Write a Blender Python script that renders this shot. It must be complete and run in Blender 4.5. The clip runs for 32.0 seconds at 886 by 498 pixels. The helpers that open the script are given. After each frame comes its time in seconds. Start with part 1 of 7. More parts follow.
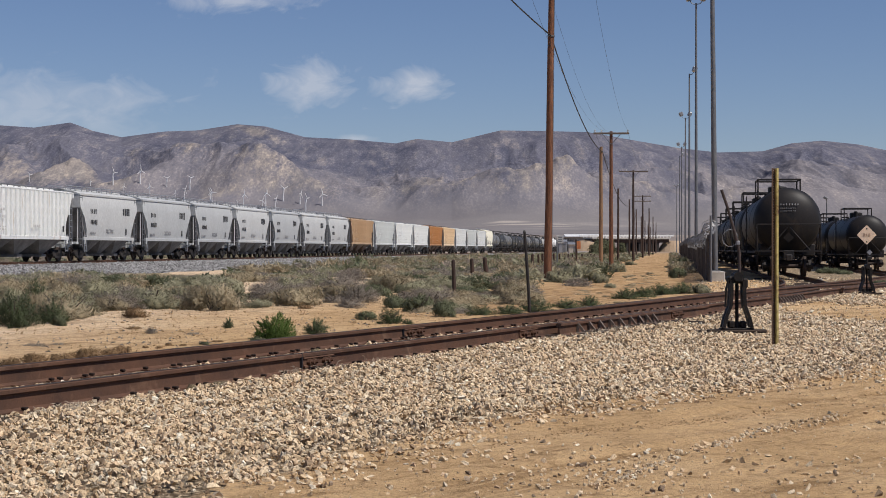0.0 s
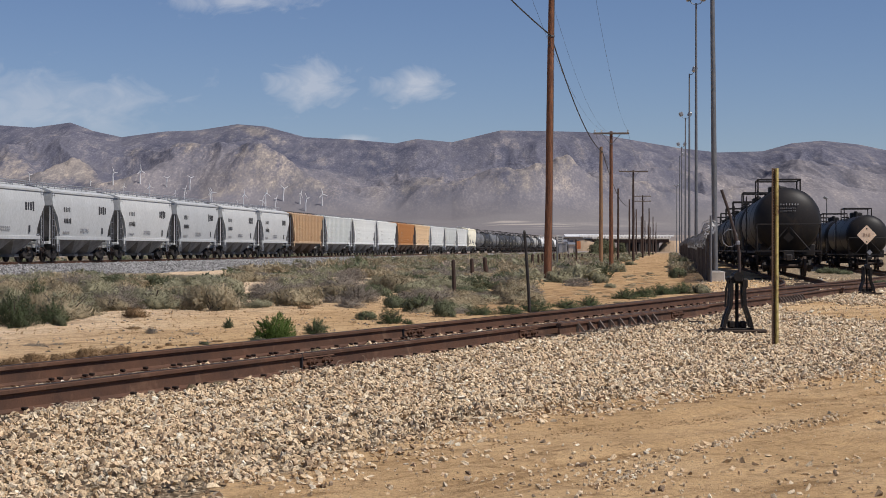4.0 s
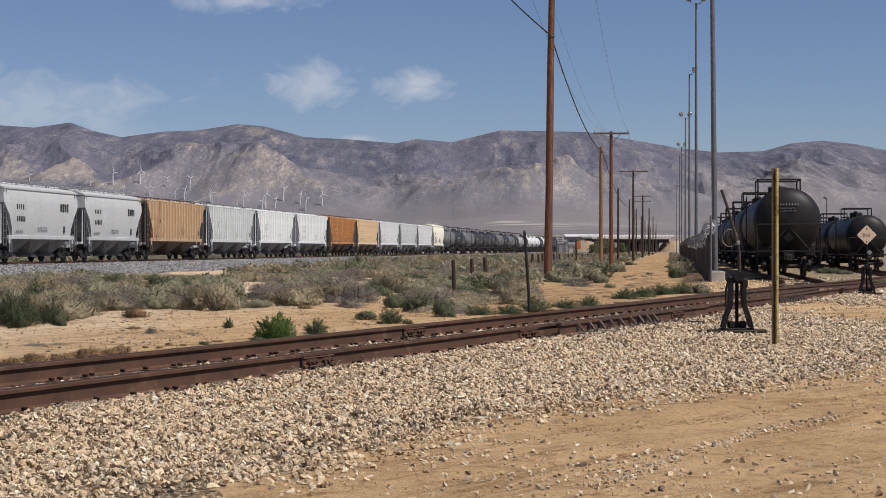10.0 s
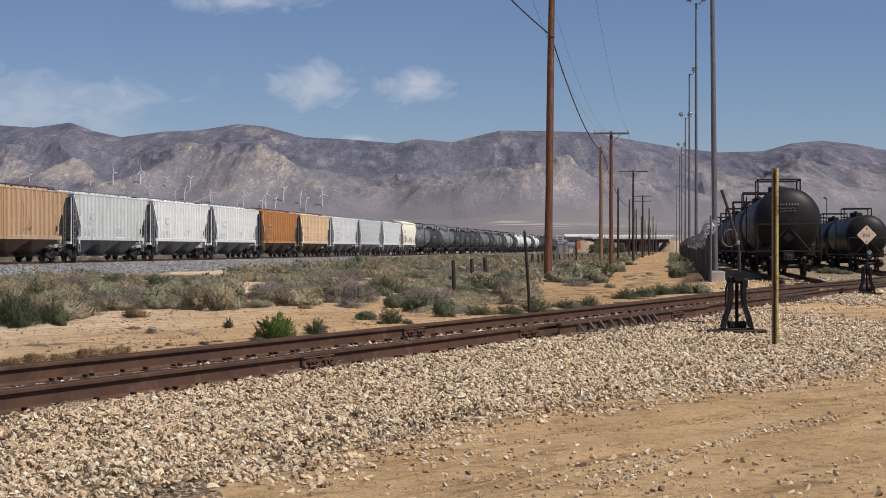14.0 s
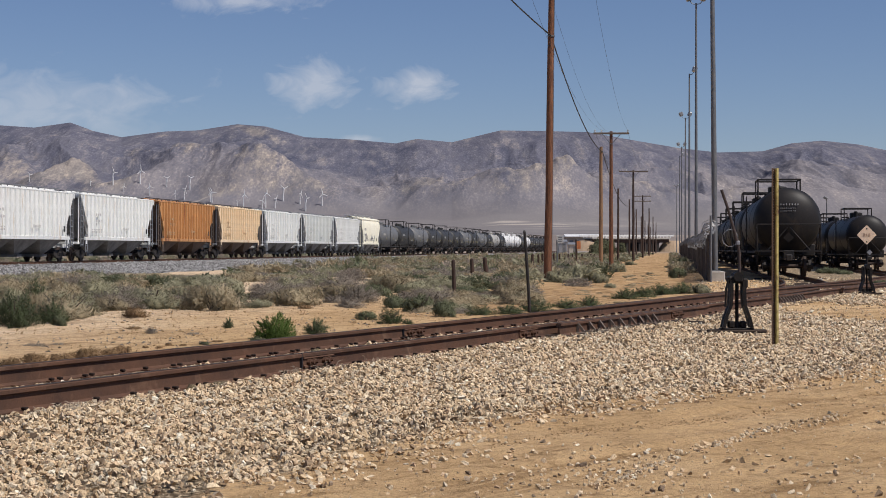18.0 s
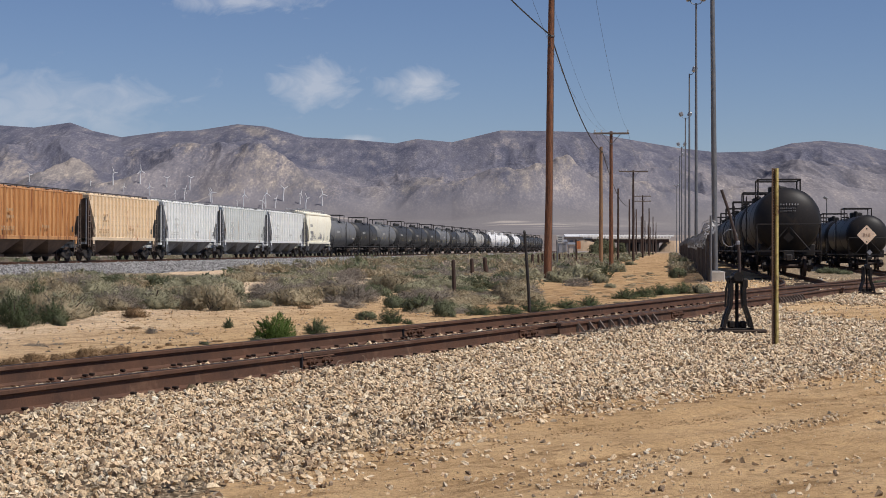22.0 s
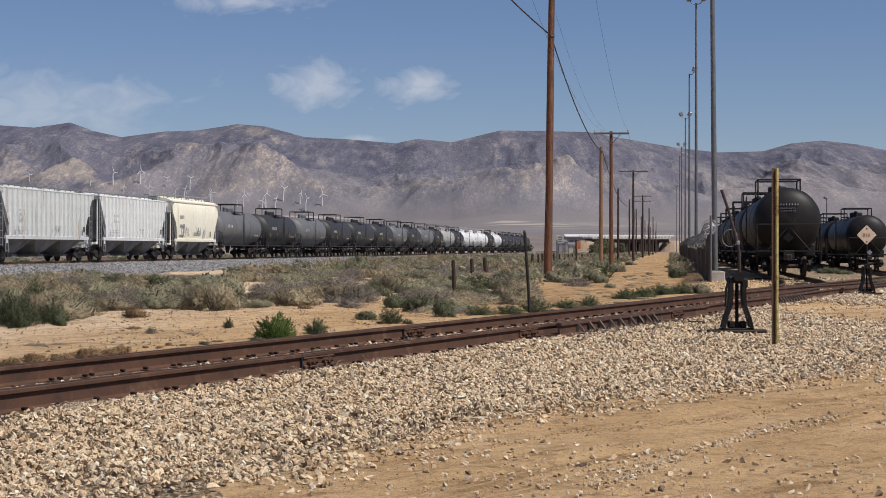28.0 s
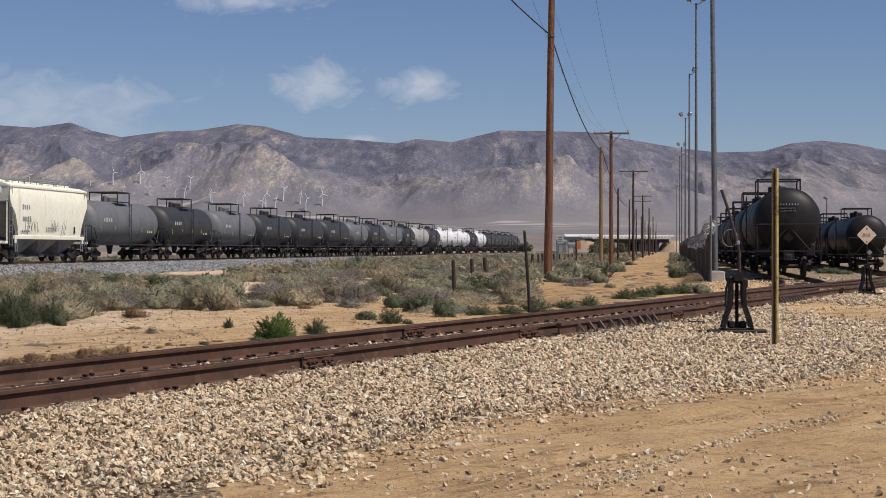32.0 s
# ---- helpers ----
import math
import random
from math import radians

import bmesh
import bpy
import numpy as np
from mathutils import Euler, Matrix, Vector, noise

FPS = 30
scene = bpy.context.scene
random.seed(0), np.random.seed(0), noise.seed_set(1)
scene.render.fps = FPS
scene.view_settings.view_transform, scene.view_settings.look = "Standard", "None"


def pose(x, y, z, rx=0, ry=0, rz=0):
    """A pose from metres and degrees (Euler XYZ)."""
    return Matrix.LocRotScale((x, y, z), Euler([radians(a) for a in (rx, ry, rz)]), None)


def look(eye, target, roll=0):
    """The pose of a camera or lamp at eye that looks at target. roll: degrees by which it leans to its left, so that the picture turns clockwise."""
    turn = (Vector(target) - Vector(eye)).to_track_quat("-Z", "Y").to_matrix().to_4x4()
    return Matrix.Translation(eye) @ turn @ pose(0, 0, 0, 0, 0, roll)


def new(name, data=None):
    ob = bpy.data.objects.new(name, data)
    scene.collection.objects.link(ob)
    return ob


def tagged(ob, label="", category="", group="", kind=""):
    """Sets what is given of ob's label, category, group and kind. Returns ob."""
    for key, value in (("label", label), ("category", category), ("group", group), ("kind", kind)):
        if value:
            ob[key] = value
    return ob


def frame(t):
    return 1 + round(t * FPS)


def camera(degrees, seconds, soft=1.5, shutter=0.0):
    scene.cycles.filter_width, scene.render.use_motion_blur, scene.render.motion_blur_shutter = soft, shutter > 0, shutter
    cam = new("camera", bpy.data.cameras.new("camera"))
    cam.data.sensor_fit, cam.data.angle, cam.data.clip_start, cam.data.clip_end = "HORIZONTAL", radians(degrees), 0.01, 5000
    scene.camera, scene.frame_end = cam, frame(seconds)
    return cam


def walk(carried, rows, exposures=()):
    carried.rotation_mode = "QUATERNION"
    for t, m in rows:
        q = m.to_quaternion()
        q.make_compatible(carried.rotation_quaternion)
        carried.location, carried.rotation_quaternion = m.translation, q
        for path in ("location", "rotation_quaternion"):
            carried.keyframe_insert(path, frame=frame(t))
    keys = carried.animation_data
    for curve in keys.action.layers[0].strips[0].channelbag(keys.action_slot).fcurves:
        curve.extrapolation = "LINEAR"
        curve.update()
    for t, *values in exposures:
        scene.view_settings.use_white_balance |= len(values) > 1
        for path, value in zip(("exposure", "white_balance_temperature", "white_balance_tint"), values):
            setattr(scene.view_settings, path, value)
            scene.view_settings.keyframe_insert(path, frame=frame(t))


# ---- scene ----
cam = camera(29.29, 32.0, soft=0.9)
EYE = 1.7
walk(cam, [(0.0, look((0, 0, EYE), (0, 100, EYE))), (32.0, look((0, 0, EYE), (0, 100, EYE)))], [(0.0, 0.0, 6500, 13), (32.0, 0.0, 6500, 13)])

# ---- world and sun ----
SUN_ELEV, SUN_AZ = radians(57), radians(119)
world = bpy.data.worlds.new("sky")
scene.world = world
world.use_nodes = True
wn = world.node_tree
sky = wn.nodes.new("ShaderNodeTexSky")
sky.sky_type, sky.sun_disc = "NISHITA", False
sky.sun_elevation, sky.sun_rotation = SUN_ELEV, SUN_AZ
sky.altitude, sky.air_density, sky.dust_density, sky.ozone_density = 900, 1.0, 0.0, 6.0
tint = wn.nodes.new("ShaderNodeMix")
tint.data_type, tint.blend_type = "RGBA", "MULTIPLY"
tint.inputs[0].default_value, tint.inputs[7].default_value = 1.0, (1.0, 0.955, 1.03, 1)
wn.links.new(sky.outputs[0], tint.inputs[6])
wn.links.new(tint.outputs[2], wn.nodes["Background"].inputs[0])
wn.nodes["Background"].inputs[1].default_value = 0.068
sun = new("sun", bpy.data.lights.new("sun", "SUN"))
sun.data.energy, sun.data.angle, sun.data.color = 4.5, radians(0.55), (1.0, 0.95, 0.87)
sun_from = Vector((math.sin(SUN_AZ) * math.cos(SUN_ELEV), math.cos(SUN_AZ) * math.cos(SUN_ELEV), math.sin(SUN_ELEV)))
sun.matrix_world = look(sun_from * 50, (0, 0, 0))


# ---- materials ----
def ramp(nt, src, stops):
    r = nt.nodes.new("ShaderNodeValToRGB")
    while len(r.color_ramp.elements) < len(stops):
        r.color_ramp.elements.new(0.5)
    for e, (p, c) in zip(r.color_ramp.elements, stops):
        e.position, e.color = p, (*c, 1) if len(c) == 3 else c
    nt.links.new(src, r.inputs[0])
    return r.outputs[0]


def noise_tex(nt, vec, scale, detail=4.0, rough=0.6, stretch=None, distort=0.0):
    n = nt.nodes.new("ShaderNodeTexNoise")
    n.inputs["Scale"].default_value, n.inputs["Detail"].default_value = scale, detail
    n.inputs["Roughness"].default_value, n.inputs["Distortion"].default_value = rough, distort
    if stretch:
        m = nt.nodes.new("ShaderNodeMapping")
        m.inputs["Scale"].default_value = stretch
        nt.links.new(vec, m.inputs[0])
        vec = m.outputs[0]
    nt.links.new(vec, n.inputs["Vector"])
    return n.outputs[0]


def mixed(nt, fac, a, b, mode="MIX"):
    m = nt.nodes.new("ShaderNodeMix")
    m.data_type, m.blend_type = "RGBA", mode
    for sock, val in ((m.inputs[0], fac), (m.inputs[6], a), (m.inputs[7], b)):
        if isinstance(val, (int, float)):
            sock.default_value = val
        elif isinstance(val, tuple):
            sock.default_value = (*val, 1)
        else:
            nt.links.new(val, sock)
    return m.outputs[2]


def surface(name, base, other=None, scale=3.0, rough=0.7, metal=0.0, bump=0.2, grain=40.0, vary=0.0, wear=None, wear_at=(0.58, 0.7),
            wear_scale=1.5, stretch=None, coords="Object", island=0.0, spec=0.4):
    """Two-scale noise between base and other, patches of wear, fine relief; vary: by the object's random, island: by the piece's."""
    mt = bpy.data.materials.new(name)
    mt.use_nodes = True
    nt = mt.node_tree
    b = nt.nodes["Principled BSDF"]
    tc = nt.nodes.new("ShaderNodeTexCoord")
    vec = tc.outputs[coords]
    other = other or tuple(c * 0.75 for c in base)
    big = noise_tex(nt, vec, scale, 5, 0.65, stretch)
    col = ramp(nt, big, [(0.33, other), (0.66, base)])
    fine = noise_tex(nt, vec, grain, 3, 0.7, stretch)
    shade = ramp(nt, fine, [(0.3, (0.72, 0.72, 0.72)), (0.7, (1.12, 1.12, 1.12))])
    col = mixed(nt, 0.7, col, shade, "MULTIPLY")
    if wear:
        w = noise_tex(nt, vec, wear_scale, 8, 0.7, stretch, 0.6)
        col = mixed(nt, ramp(nt, w, [(wear_at[0], (0, 0, 0)), (wear_at[1], (1, 1, 1))]), col, wear)
    for amount, node, out in ((vary, "ShaderNodeObjectInfo", "Random"), (island, "ShaderNodeNewGeometry", "Random Per Island")):
        if amount:
            v = ramp(nt, nt.nodes.new(node).outputs[out], [(0.0, (1 - amount,) * 3), (1.0, (1 + amount,) * 3)])
            col = mixed(nt, 1.0, col, v, "MULTIPLY")
    nt.links.new(col, b.inputs["Base Color"])
    b.inputs["Roughness"].default_value, b.inputs["Metallic"].default_value = rough, metal
    b.inputs["Specular IOR Level"].default_value = spec
    if bump:
        bp = nt.nodes.new("ShaderNodeBump")
        bp.inputs["Strength"].default_value, bp.inputs["Distance"].default_value = bump, 0.02
        nt.links.new(fine, bp.inputs["Height"])
        nt.links.new(bp.outputs[0], b.inputs["Normal"])
    return mt


RUST = (0.16, 0.075, 0.04)
MAT = {
    "rail": surface("rail_rust", (0.135, 0.068, 0.042), (0.082, 0.046, 0.032), 2.0, 0.8, 0.1, 0.3, 60, wear=(0.19, 0.115, 0.075), wear_at=(0.56, 0.72), wear_scale=3.0, spec=0.25),
    "rail_head": surface("rail_head_worn", (0.075, 0.055, 0.045), (0.045, 0.034, 0.030), 1.2, 0.72, 0.1, 0.2, 60, spec=0.25),
    "tie": surface("weathered_tie", (0.085, 0.064, 0.05), (0.042, 0.033, 0.028), 4, 0.95, 0, 0.6, 30, stretch=(1, 8, 8), vary=0.2, spec=0.1),
    "ballast_steel": surface("shiny_rail", (0.42, 0.40, 0.38), (0.22, 0.16, 0.13), 2, 0.35, 0.8, 0.1, 50),
    "wood": surface("brown_pole_wood", (0.245, 0.108, 0.056), (0.085, 0.036, 0.022), 5, 0.85, 0, 0.5, 20, stretch=(3, 3, 0.25)),
    "wood_light": surface("tan_pole_wood", (0.30, 0.18, 0.10), (0.20, 0.11, 0.06), 3, 0.85, 0, 0.5, 20, stretch=(3, 3, 0.25)),
    "wood_dark": surface("dark_pole_wood", (0.075, 0.045, 0.035), (0.04, 0.028, 0.022), 3, 0.9, 0, 0.5, 20, stretch=(3, 3, 0.25)),
    "wood_grey": surface("grey_crossarm_wood", (0.17, 0.13, 0.105), (0.09, 0.07, 0.06), 3, 0.9, 0, 0.4, 20),
    "galv": surface("galvanized_steel", (0.36, 0.37, 0.39), (0.26, 0.27, 0.29), 1.5, 0.5, 0.5, 0.1, 30),
    "galv_dark": surface("dull_galvanized", (0.20, 0.205, 0.215), (0.14, 0.145, 0.155), 1.5, 0.55, 0.4, 0.1, 30),
    "concrete": surface("concrete", (0.48, 0.45, 0.41), (0.36, 0.33, 0.30), 2, 0.9, 0, 0.4, 25),
    "black_steel": surface("black_steel", (0.018, 0.017, 0.017), (0.035, 0.028, 0.024), 3, 0.6, 0.1, 0.2, 40),
    "truck": surface("grimy_truck_steel", (0.045, 0.038, 0.034), (0.022, 0.019, 0.018), 3, 0.8, 0.1, 0.3, 20),
    "wheel": surface("wheel_steel", (0.075, 0.05, 0.04), (0.035, 0.026, 0.022), 3, 0.6, 0.3, 0.2, 20),
    "mark": surface("stencil_dark", (0.03, 0.03, 0.035), None, 6, 0.7, 0, 0, 20),
    "mark_faint": surface("stencil_faint", (0.30, 0.30, 0.31), None, 6, 0.7, 0, 0, 20),
    "mark_pale": surface("stencil_pale", (0.62, 0.61, 0.59), None, 6, 0.7, 0, 0, 20),
    "mark_brown": surface("stencil_brown", (0.52, 0.35, 0.20), None, 6, 0.7, 0, 0, 20),
    "mark_white": surface("stencil_white", (0.50, 0.49, 0.46), None, 6, 0.7, 0, 0, 20),
    "mark_yellow": surface("reflector_yellow", (0.42, 0.36, 0.13), None, 6, 0.5, 0, 0, 20),
    "slope": surface("grimy_slope_sheet", (0.28, 0.265, 0.25), (0.13, 0.12, 0.11), 1.0, 0.8, 0, 0.2, 12),
    "slope_rust": surface("rusty_slope_sheet", (0.19, 0.12, 0.08), (0.09, 0.06, 0.045), 1.0, 0.8, 0, 0.2, 12),
    "white_far": surface("turbine_white", (0.74, 0.74, 0.74), (0.68, 0.68, 0.68), 1, 0.5, 0, 0, 3),
    "wire": surface("wire_black", (0.03, 0.03, 0.035), None, 3, 0.6, 0.2, 0, 20),
    "insulator": surface("insulator_glaze", (0.55, 0.55, 0.53), None, 3, 0.3, 0, 0, 20),
    "yellow_post": surface("faded_yellow_paint", (0.62, 0.52, 0.20), (0.48, 0.38, 0.13), 4, 0.65, 0, 0.2, 30, wear=(0.13, 0.06, 0.03), wear_at=(0.5, 0.62), wear_scale=5),
    # rust on the post, its colour also darkened for the channel's shaded side
    "post_rust_shade": surface("shaded_rusty_post_paint", (0.13, 0.075, 0.04), (0.075, 0.04, 0.025), 5, 0.75, 0, 0.3, 30, wear=(0.25, 0.18, 0.07), wear_at=(0.66, 0.74), wear_scale=6),
    "brace": surface("rusty_brace_steel", (0.20, 0.155, 0.125), (0.12, 0.085, 0.065), 6, 0.7, 0.2, 0.3, 40),
    "spike": surface("dark_spike_steel", (0.040, 0.028, 0.023), (0.025, 0.018, 0.016), 6, 0.9, 0.0, 0.2, 40, spec=0.1),
    "pale_steel": surface("pale_grey_fitting", (0.46, 0.47, 0.47), (0.36, 0.36, 0.36), 2, 0.6, 0.1, 0.1, 20),
    "sign_tan": surface("faded_sign_face", (0.80, 0.62, 0.46), (0.74, 0.55, 0.40), 6, 0.6, 0, 0, 30),
    "stand": surface("switch_stand_black", (0.011, 0.010, 0.010), (0.024, 0.018, 0.015), 6, 0.65, 0.0, 0.3, 40, spec=0.25),
    "fence_screen": surface("weathered_fence_slat", (0.125, 0.108, 0.092), (0.060, 0.052, 0.047), 2.5, 0.95, 0, 0.2, 18, island=0.4, spec=0.1),
}


# ---- mesh building ----
class Shape:
    """Vertices and faces of one mesh."""

    def __init__(self):
        self.v, self.f = [], []

    def add(self, verts, faces):
        n = len(self.v)
        self.v.extend(tuple(p) for p in verts)
        self.f.extend(tuple(i + n for i in q) for q in faces)
        return self

    def box(self, c, size, m=None, ch=0.0):
        hx, hy, hz = (s / 2 for s in size)
        if ch:
            pts, idx = [], {}
            for sx in (-1, 1):
                for sy in (-1, 1):
                    for sz in (-1, 1):
                        for ax in range(3):
                            p = [sx * (hx - ch), sy * (hy - ch), sz * (hz - ch)]
                            p[ax] += (sx, sy, sz)[ax] * ch
                            idx[sx, sy, sz, ax] = len(pts)
                            pts.append(Vector(p))
            bm = bmesh.new()
            for p in pts:
                bm.verts.new(p)
            bmesh.ops.convex_hull(bm, input=bm.verts)
            bm.verts.index_update()
            vs = [v.co.copy() for v in bm.verts]
            fs = [[v.index for v in f.verts] for f in bm.faces]
            bm.free()
        else:
            vs = [Vector((x, y, z)) for x in (-hx, hx) for y in (-hy, hy) for z in (-hz, hz)]
            fs = [(0, 1, 3, 2), (4, 6, 7, 5), (0, 4, 5, 1), (2, 3, 7, 6), (0, 2, 6, 4), (1, 5, 7, 3)]
        m = Matrix.Translation(c) @ (m or Matrix())
        return self.add([m @ p for p in vs], fs)

    def tube(self, path, r, seg=8, cap=True):
        """A round bar along a path; r: one radius or one per point."""
        path = [Vector(p) for p in path]
        rs = r if isinstance(r, (list, tuple)) else [r] * len(path)
        rings = []
        for i, p in enumerate(path):
            d = (path[min(i + 1, len(path) - 1)] - path[max(i - 1, 0)]).normalized()
            a = d.orthogonal().normalized() if abs(d.z) < 0.9 else Vector((1, 0, 0))
            a = (Vector((0, 0, 1)) if abs(d.z) < 0.9 else Vector((1, 0, 0)))
            a = (a - d * a.dot(d)).normalized()
            b = d.cross(a)
            rings.append([p + (a * math.cos(k * 2 * math.pi / seg) + b * math.sin(k * 2 * math.pi / seg)) * rs[i] for k in range(seg)])
        vs = [p for ring in rings for p in ring]
        fs = [(i * seg + k, i * seg + (k + 1) % seg, (i + 1) * seg + (k + 1) % seg, (i + 1) * seg + k) for i in range(len(path) - 1) for k in range(seg)]
        if cap:
            fs += [tuple(range(seg))[::-1], tuple((len(path) - 1) * seg + k for k in range(seg))]
        return self.add(vs, fs)

    def lathe(self, profile, seg=24, axis="x", at=(0, 0, 0)):
        """profile: (along, radius) pairs turned round an axis."""
        vs, at = [], Vector(at)
        for s, r in profile:
            for k in range(seg):
                c, d = r * math.cos(2 * math.pi * k / seg), r * math.sin(2 * math.pi * k / seg)
                vs.append(at + Vector({"x": (s, c, d), "y": (d, s, c), "z": (c, d, s)}[axis]))
        fs = [(i * seg + k, i * seg + (k + 1) % seg, (i + 1) * seg + (k + 1) % seg, (i + 1) * seg + k) for i in range(len(profile) - 1) for k in range(seg)]
        fs += [tuple(range(seg))[::-1], tuple((len(profile) - 1) * seg + k for k in range(seg))]
        return self.add(vs, fs)

    def prism(self, outline, a, b, axis="y"):
        """An outline of (p, q) pairs drawn out from a to b along an axis."""
        n = len(outline)
        put = {"y": lambda p, q, s: (p, s, q), "x": lambda p, q, s: (s, p, q), "z": lambda p, q, s: (p, q, s)}[axis]
        vs = [put(p, q, a) for p, q in outline] + [put(p, q, b) for p, q in outline]
        fs = [tuple(range(n)), tuple(range(2 * n - 1, n - 1, -1))] + [(i, i + n, (i + 1) % n + n, (i + 1) % n) for i in range(n)]
        return self.add(vs, fs)

    def mesh(self, name, material, smooth=False):
        me = bpy.data.meshes.new(name)
        me.from_pydata(self.v, [], self.f)
        bm = bmesh.new()
        bm.from_mesh(me)
        if len(bm.faces) < 60000:
            bmesh.ops.recalc_face_normals(bm, faces=bm.faces)
        bm.to_mesh(me)
        bm.free()
        if smooth:
            me.shade_smooth()
            me.set_sharp_from_angle(angle=radians(35))
        me.materials.append(MAT[material] if isinstance(material, str) else material)
        return me


def part(name, shape, material, parent, label="", smooth=False, at=None):
    ob = new(name, shape.mesh(name, material, smooth) if isinstance(shape, Shape) else shape)
    ob.parent = parent
    if at is not None:
        ob.location = at
    return tagged(ob, label)


def thing(name, label, category, group="", m=None):
    ob = tagged(new(name), label, category, group)
    ob.empty_display_size = 0.3
    if m is not None:
        ob.matrix_basis = m
    return ob


LATTICES = {}


def lattice(seed, shape):
    if seed not in LATTICES:
        LATTICES[seed] = np.random.RandomState(seed).rand(*shape)
    return LATTICES[seed]


def fbm(x, y, seed, octaves=5, ridged=False, gain=0.5):
    """Smooth value noise over numpy arrays, about 0 to 1."""
    total, amp, norm = np.zeros_like(x), 1.0, 0.0
    table = lattice(seed, (256, 256))
    for o in range(octaves):
        xi, yi = np.floor(x).astype(int), np.floor(y).astype(int)
        fx, fy = x - xi, y - yi
        fx, fy = fx * fx * fx * (fx * (fx * 6 - 15) + 10), fy * fy * fy * (fy * (fy * 6 - 15) + 10)
        a, b = table[xi % 256, yi % 256], table[(xi + 1) % 256, yi % 256]
        c, d = table[xi % 256, (yi + 1) % 256], table[(xi + 1) % 256, (yi + 1) % 256]
        n = (a * (1 - fx) + b * fx) * (1 - fy) + (c * (1 - fx) + d * fx) * fy
        if ridged:
            n = 1 - np.abs(2 * n - 1)
        total, norm = total + amp * n, norm + amp
        x, y, amp = x * 2.03 + 17.3, y * 2.03 + 9.1, amp * gain
    return total / norm


def smooth01(v, a, b):
    t = np.clip((v - a) / (b - a), 0, 1)
    return t * t * (3 - 2 * t)


# ---- plan ----
LEAN = 0.13367                      # the yard runs this far to +x for each metre of y
TRAIN_X = -39.8                     # the main line crosses y = 0 here
TRAIN_Z = 0.91                      # its rail head
NEAR_X, NEAR_LEAN = -9.09, 0.4248   # centre line of the near siding, straight as far as y = 36
STORE_LEAN = 0.141                  # the stored tank cars' tracks
STORE_1, STORE_2 = (4.764, 0.47), (13.50, 0.18)
U = Vector((LEAN, 1, 0)).normalized()
YARD_TURN = math.degrees(math.atan2(1, LEAN))
NEAR_TURN = math.degrees(math.atan2(1, NEAR_LEAN))


def near_x(y):
    """Centre of the near siding, which curves into the second stored line."""
    y = np.asarray(y, float)
    bend = NEAR_X + NEAR_LEAN * y - 0.00165 * np.clip(y - 36, 0, None) ** 2
    return np.where(y > 122, STORE_2[0] + STORE_LEAN * y, bend)


def near_slope(y):
    return NEAR_LEAN - 0.0033 * min(86.0, max(0.0, y - 36))


def near_top(y):
    """Height of the near siding's rail head."""
    return 0.70 - 0.52 * smooth01(np.asarray(y, float), 40, 122)


def spot(px, py, lift=0.0):
    """The place on the ground seen from the camera's stand in a direction given on a 1568 x 882 view."""
    y = 25.0
    for _ in range(22):
        x = (px - 784) / 3000 * y
        h = EYE - float(ground_z(x, y)) - lift
        y = 0.5 * y + 0.5 * min(400.0, 3000 * h / (py - 441))
    return (px - 784) / 3000 * y, y, float(ground_z((px - 784) / 3000 * y, y))


def ground_z(x, y):
    x, y = np.asarray(x, float), np.asarray(y, float)
    z = 0.42 - 0.17 * smooth01(y, 24, 60) + 0.12 * smooth01(y, 90, 160) - 0.06 * smooth01(-y, -13, -6)
    # siding bed
    d = (x - near_x(y)) * 0.9206
    bed = near_top(y) - 0.175
    on = 1 - smooth01(np.abs(d), 1.15, 2.4)
    apron = (1 - smooth01(d, 1.6, 4.9)) * (d > 0)
    z = z * (1 - np.maximum(on, apron * 0.55)) + bed * np.maximum(on, apron * 0.55)
    # yard: one stored line on a low bed, the other lower
    yard = smooth01(y, 62, 76)
    e1, e2 = np.abs(x - (STORE_1[0] + STORE_LEAN * y)), np.abs(x - (STORE_2[0] + STORE_LEAN * y))
    low = (1 - smooth01(e2, 4, 9)) * smooth01(y, 98, 116)
    z = z * (1 - low) + (STORE_2[1] - 0.19) * low
    on = (1 - smooth01(e1, 1.6, 3.0)) * yard
    z = z * (1 - on) + (STORE_1[1] - 0.185) * on
    # main line bed
    m = np.abs(x - (TRAIN_X + LEAN * y)) * 0.991
    on = 1 - smooth01(m, 2.2, 6.4)
    z = z * (1 - on) + (TRAIN_Z - 0.19) * on
    # wheel ruts in the dirt road by the camera
    for off in (0.0, 1.5):
        e = (x - (1.2 + 0.97 * (y - 12.3)) - off) * 0.72
        rut = -0.030 * np.exp(-(e / 0.11) ** 2) + 0.018 * np.exp(-((e - 0.24) / 0.11) ** 2) + 0.015 * np.exp(-((e + 0.22) / 0.10) ** 2)
        z = z + rut * smooth01(d, 4.2, 5.4) * (y < 32) * (0.5 + fbm(x * 0.7, y * 0.7, 52, 2))
    # hummocks in the scrub
    scrub = smooth01(-d, 2.5, 7) * smooth01(m, 8, 11)
    z = z + scrub * 0.22 * (fbm(x * 0.22, y * 0.16, 3, 3) - 0.45) + (0.05 + 0.09 * scrub) * (fbm(x * 0.9, y * 0.9, 4, 3) - 0.5) * (np.abs(d) > 1.6)
    return z


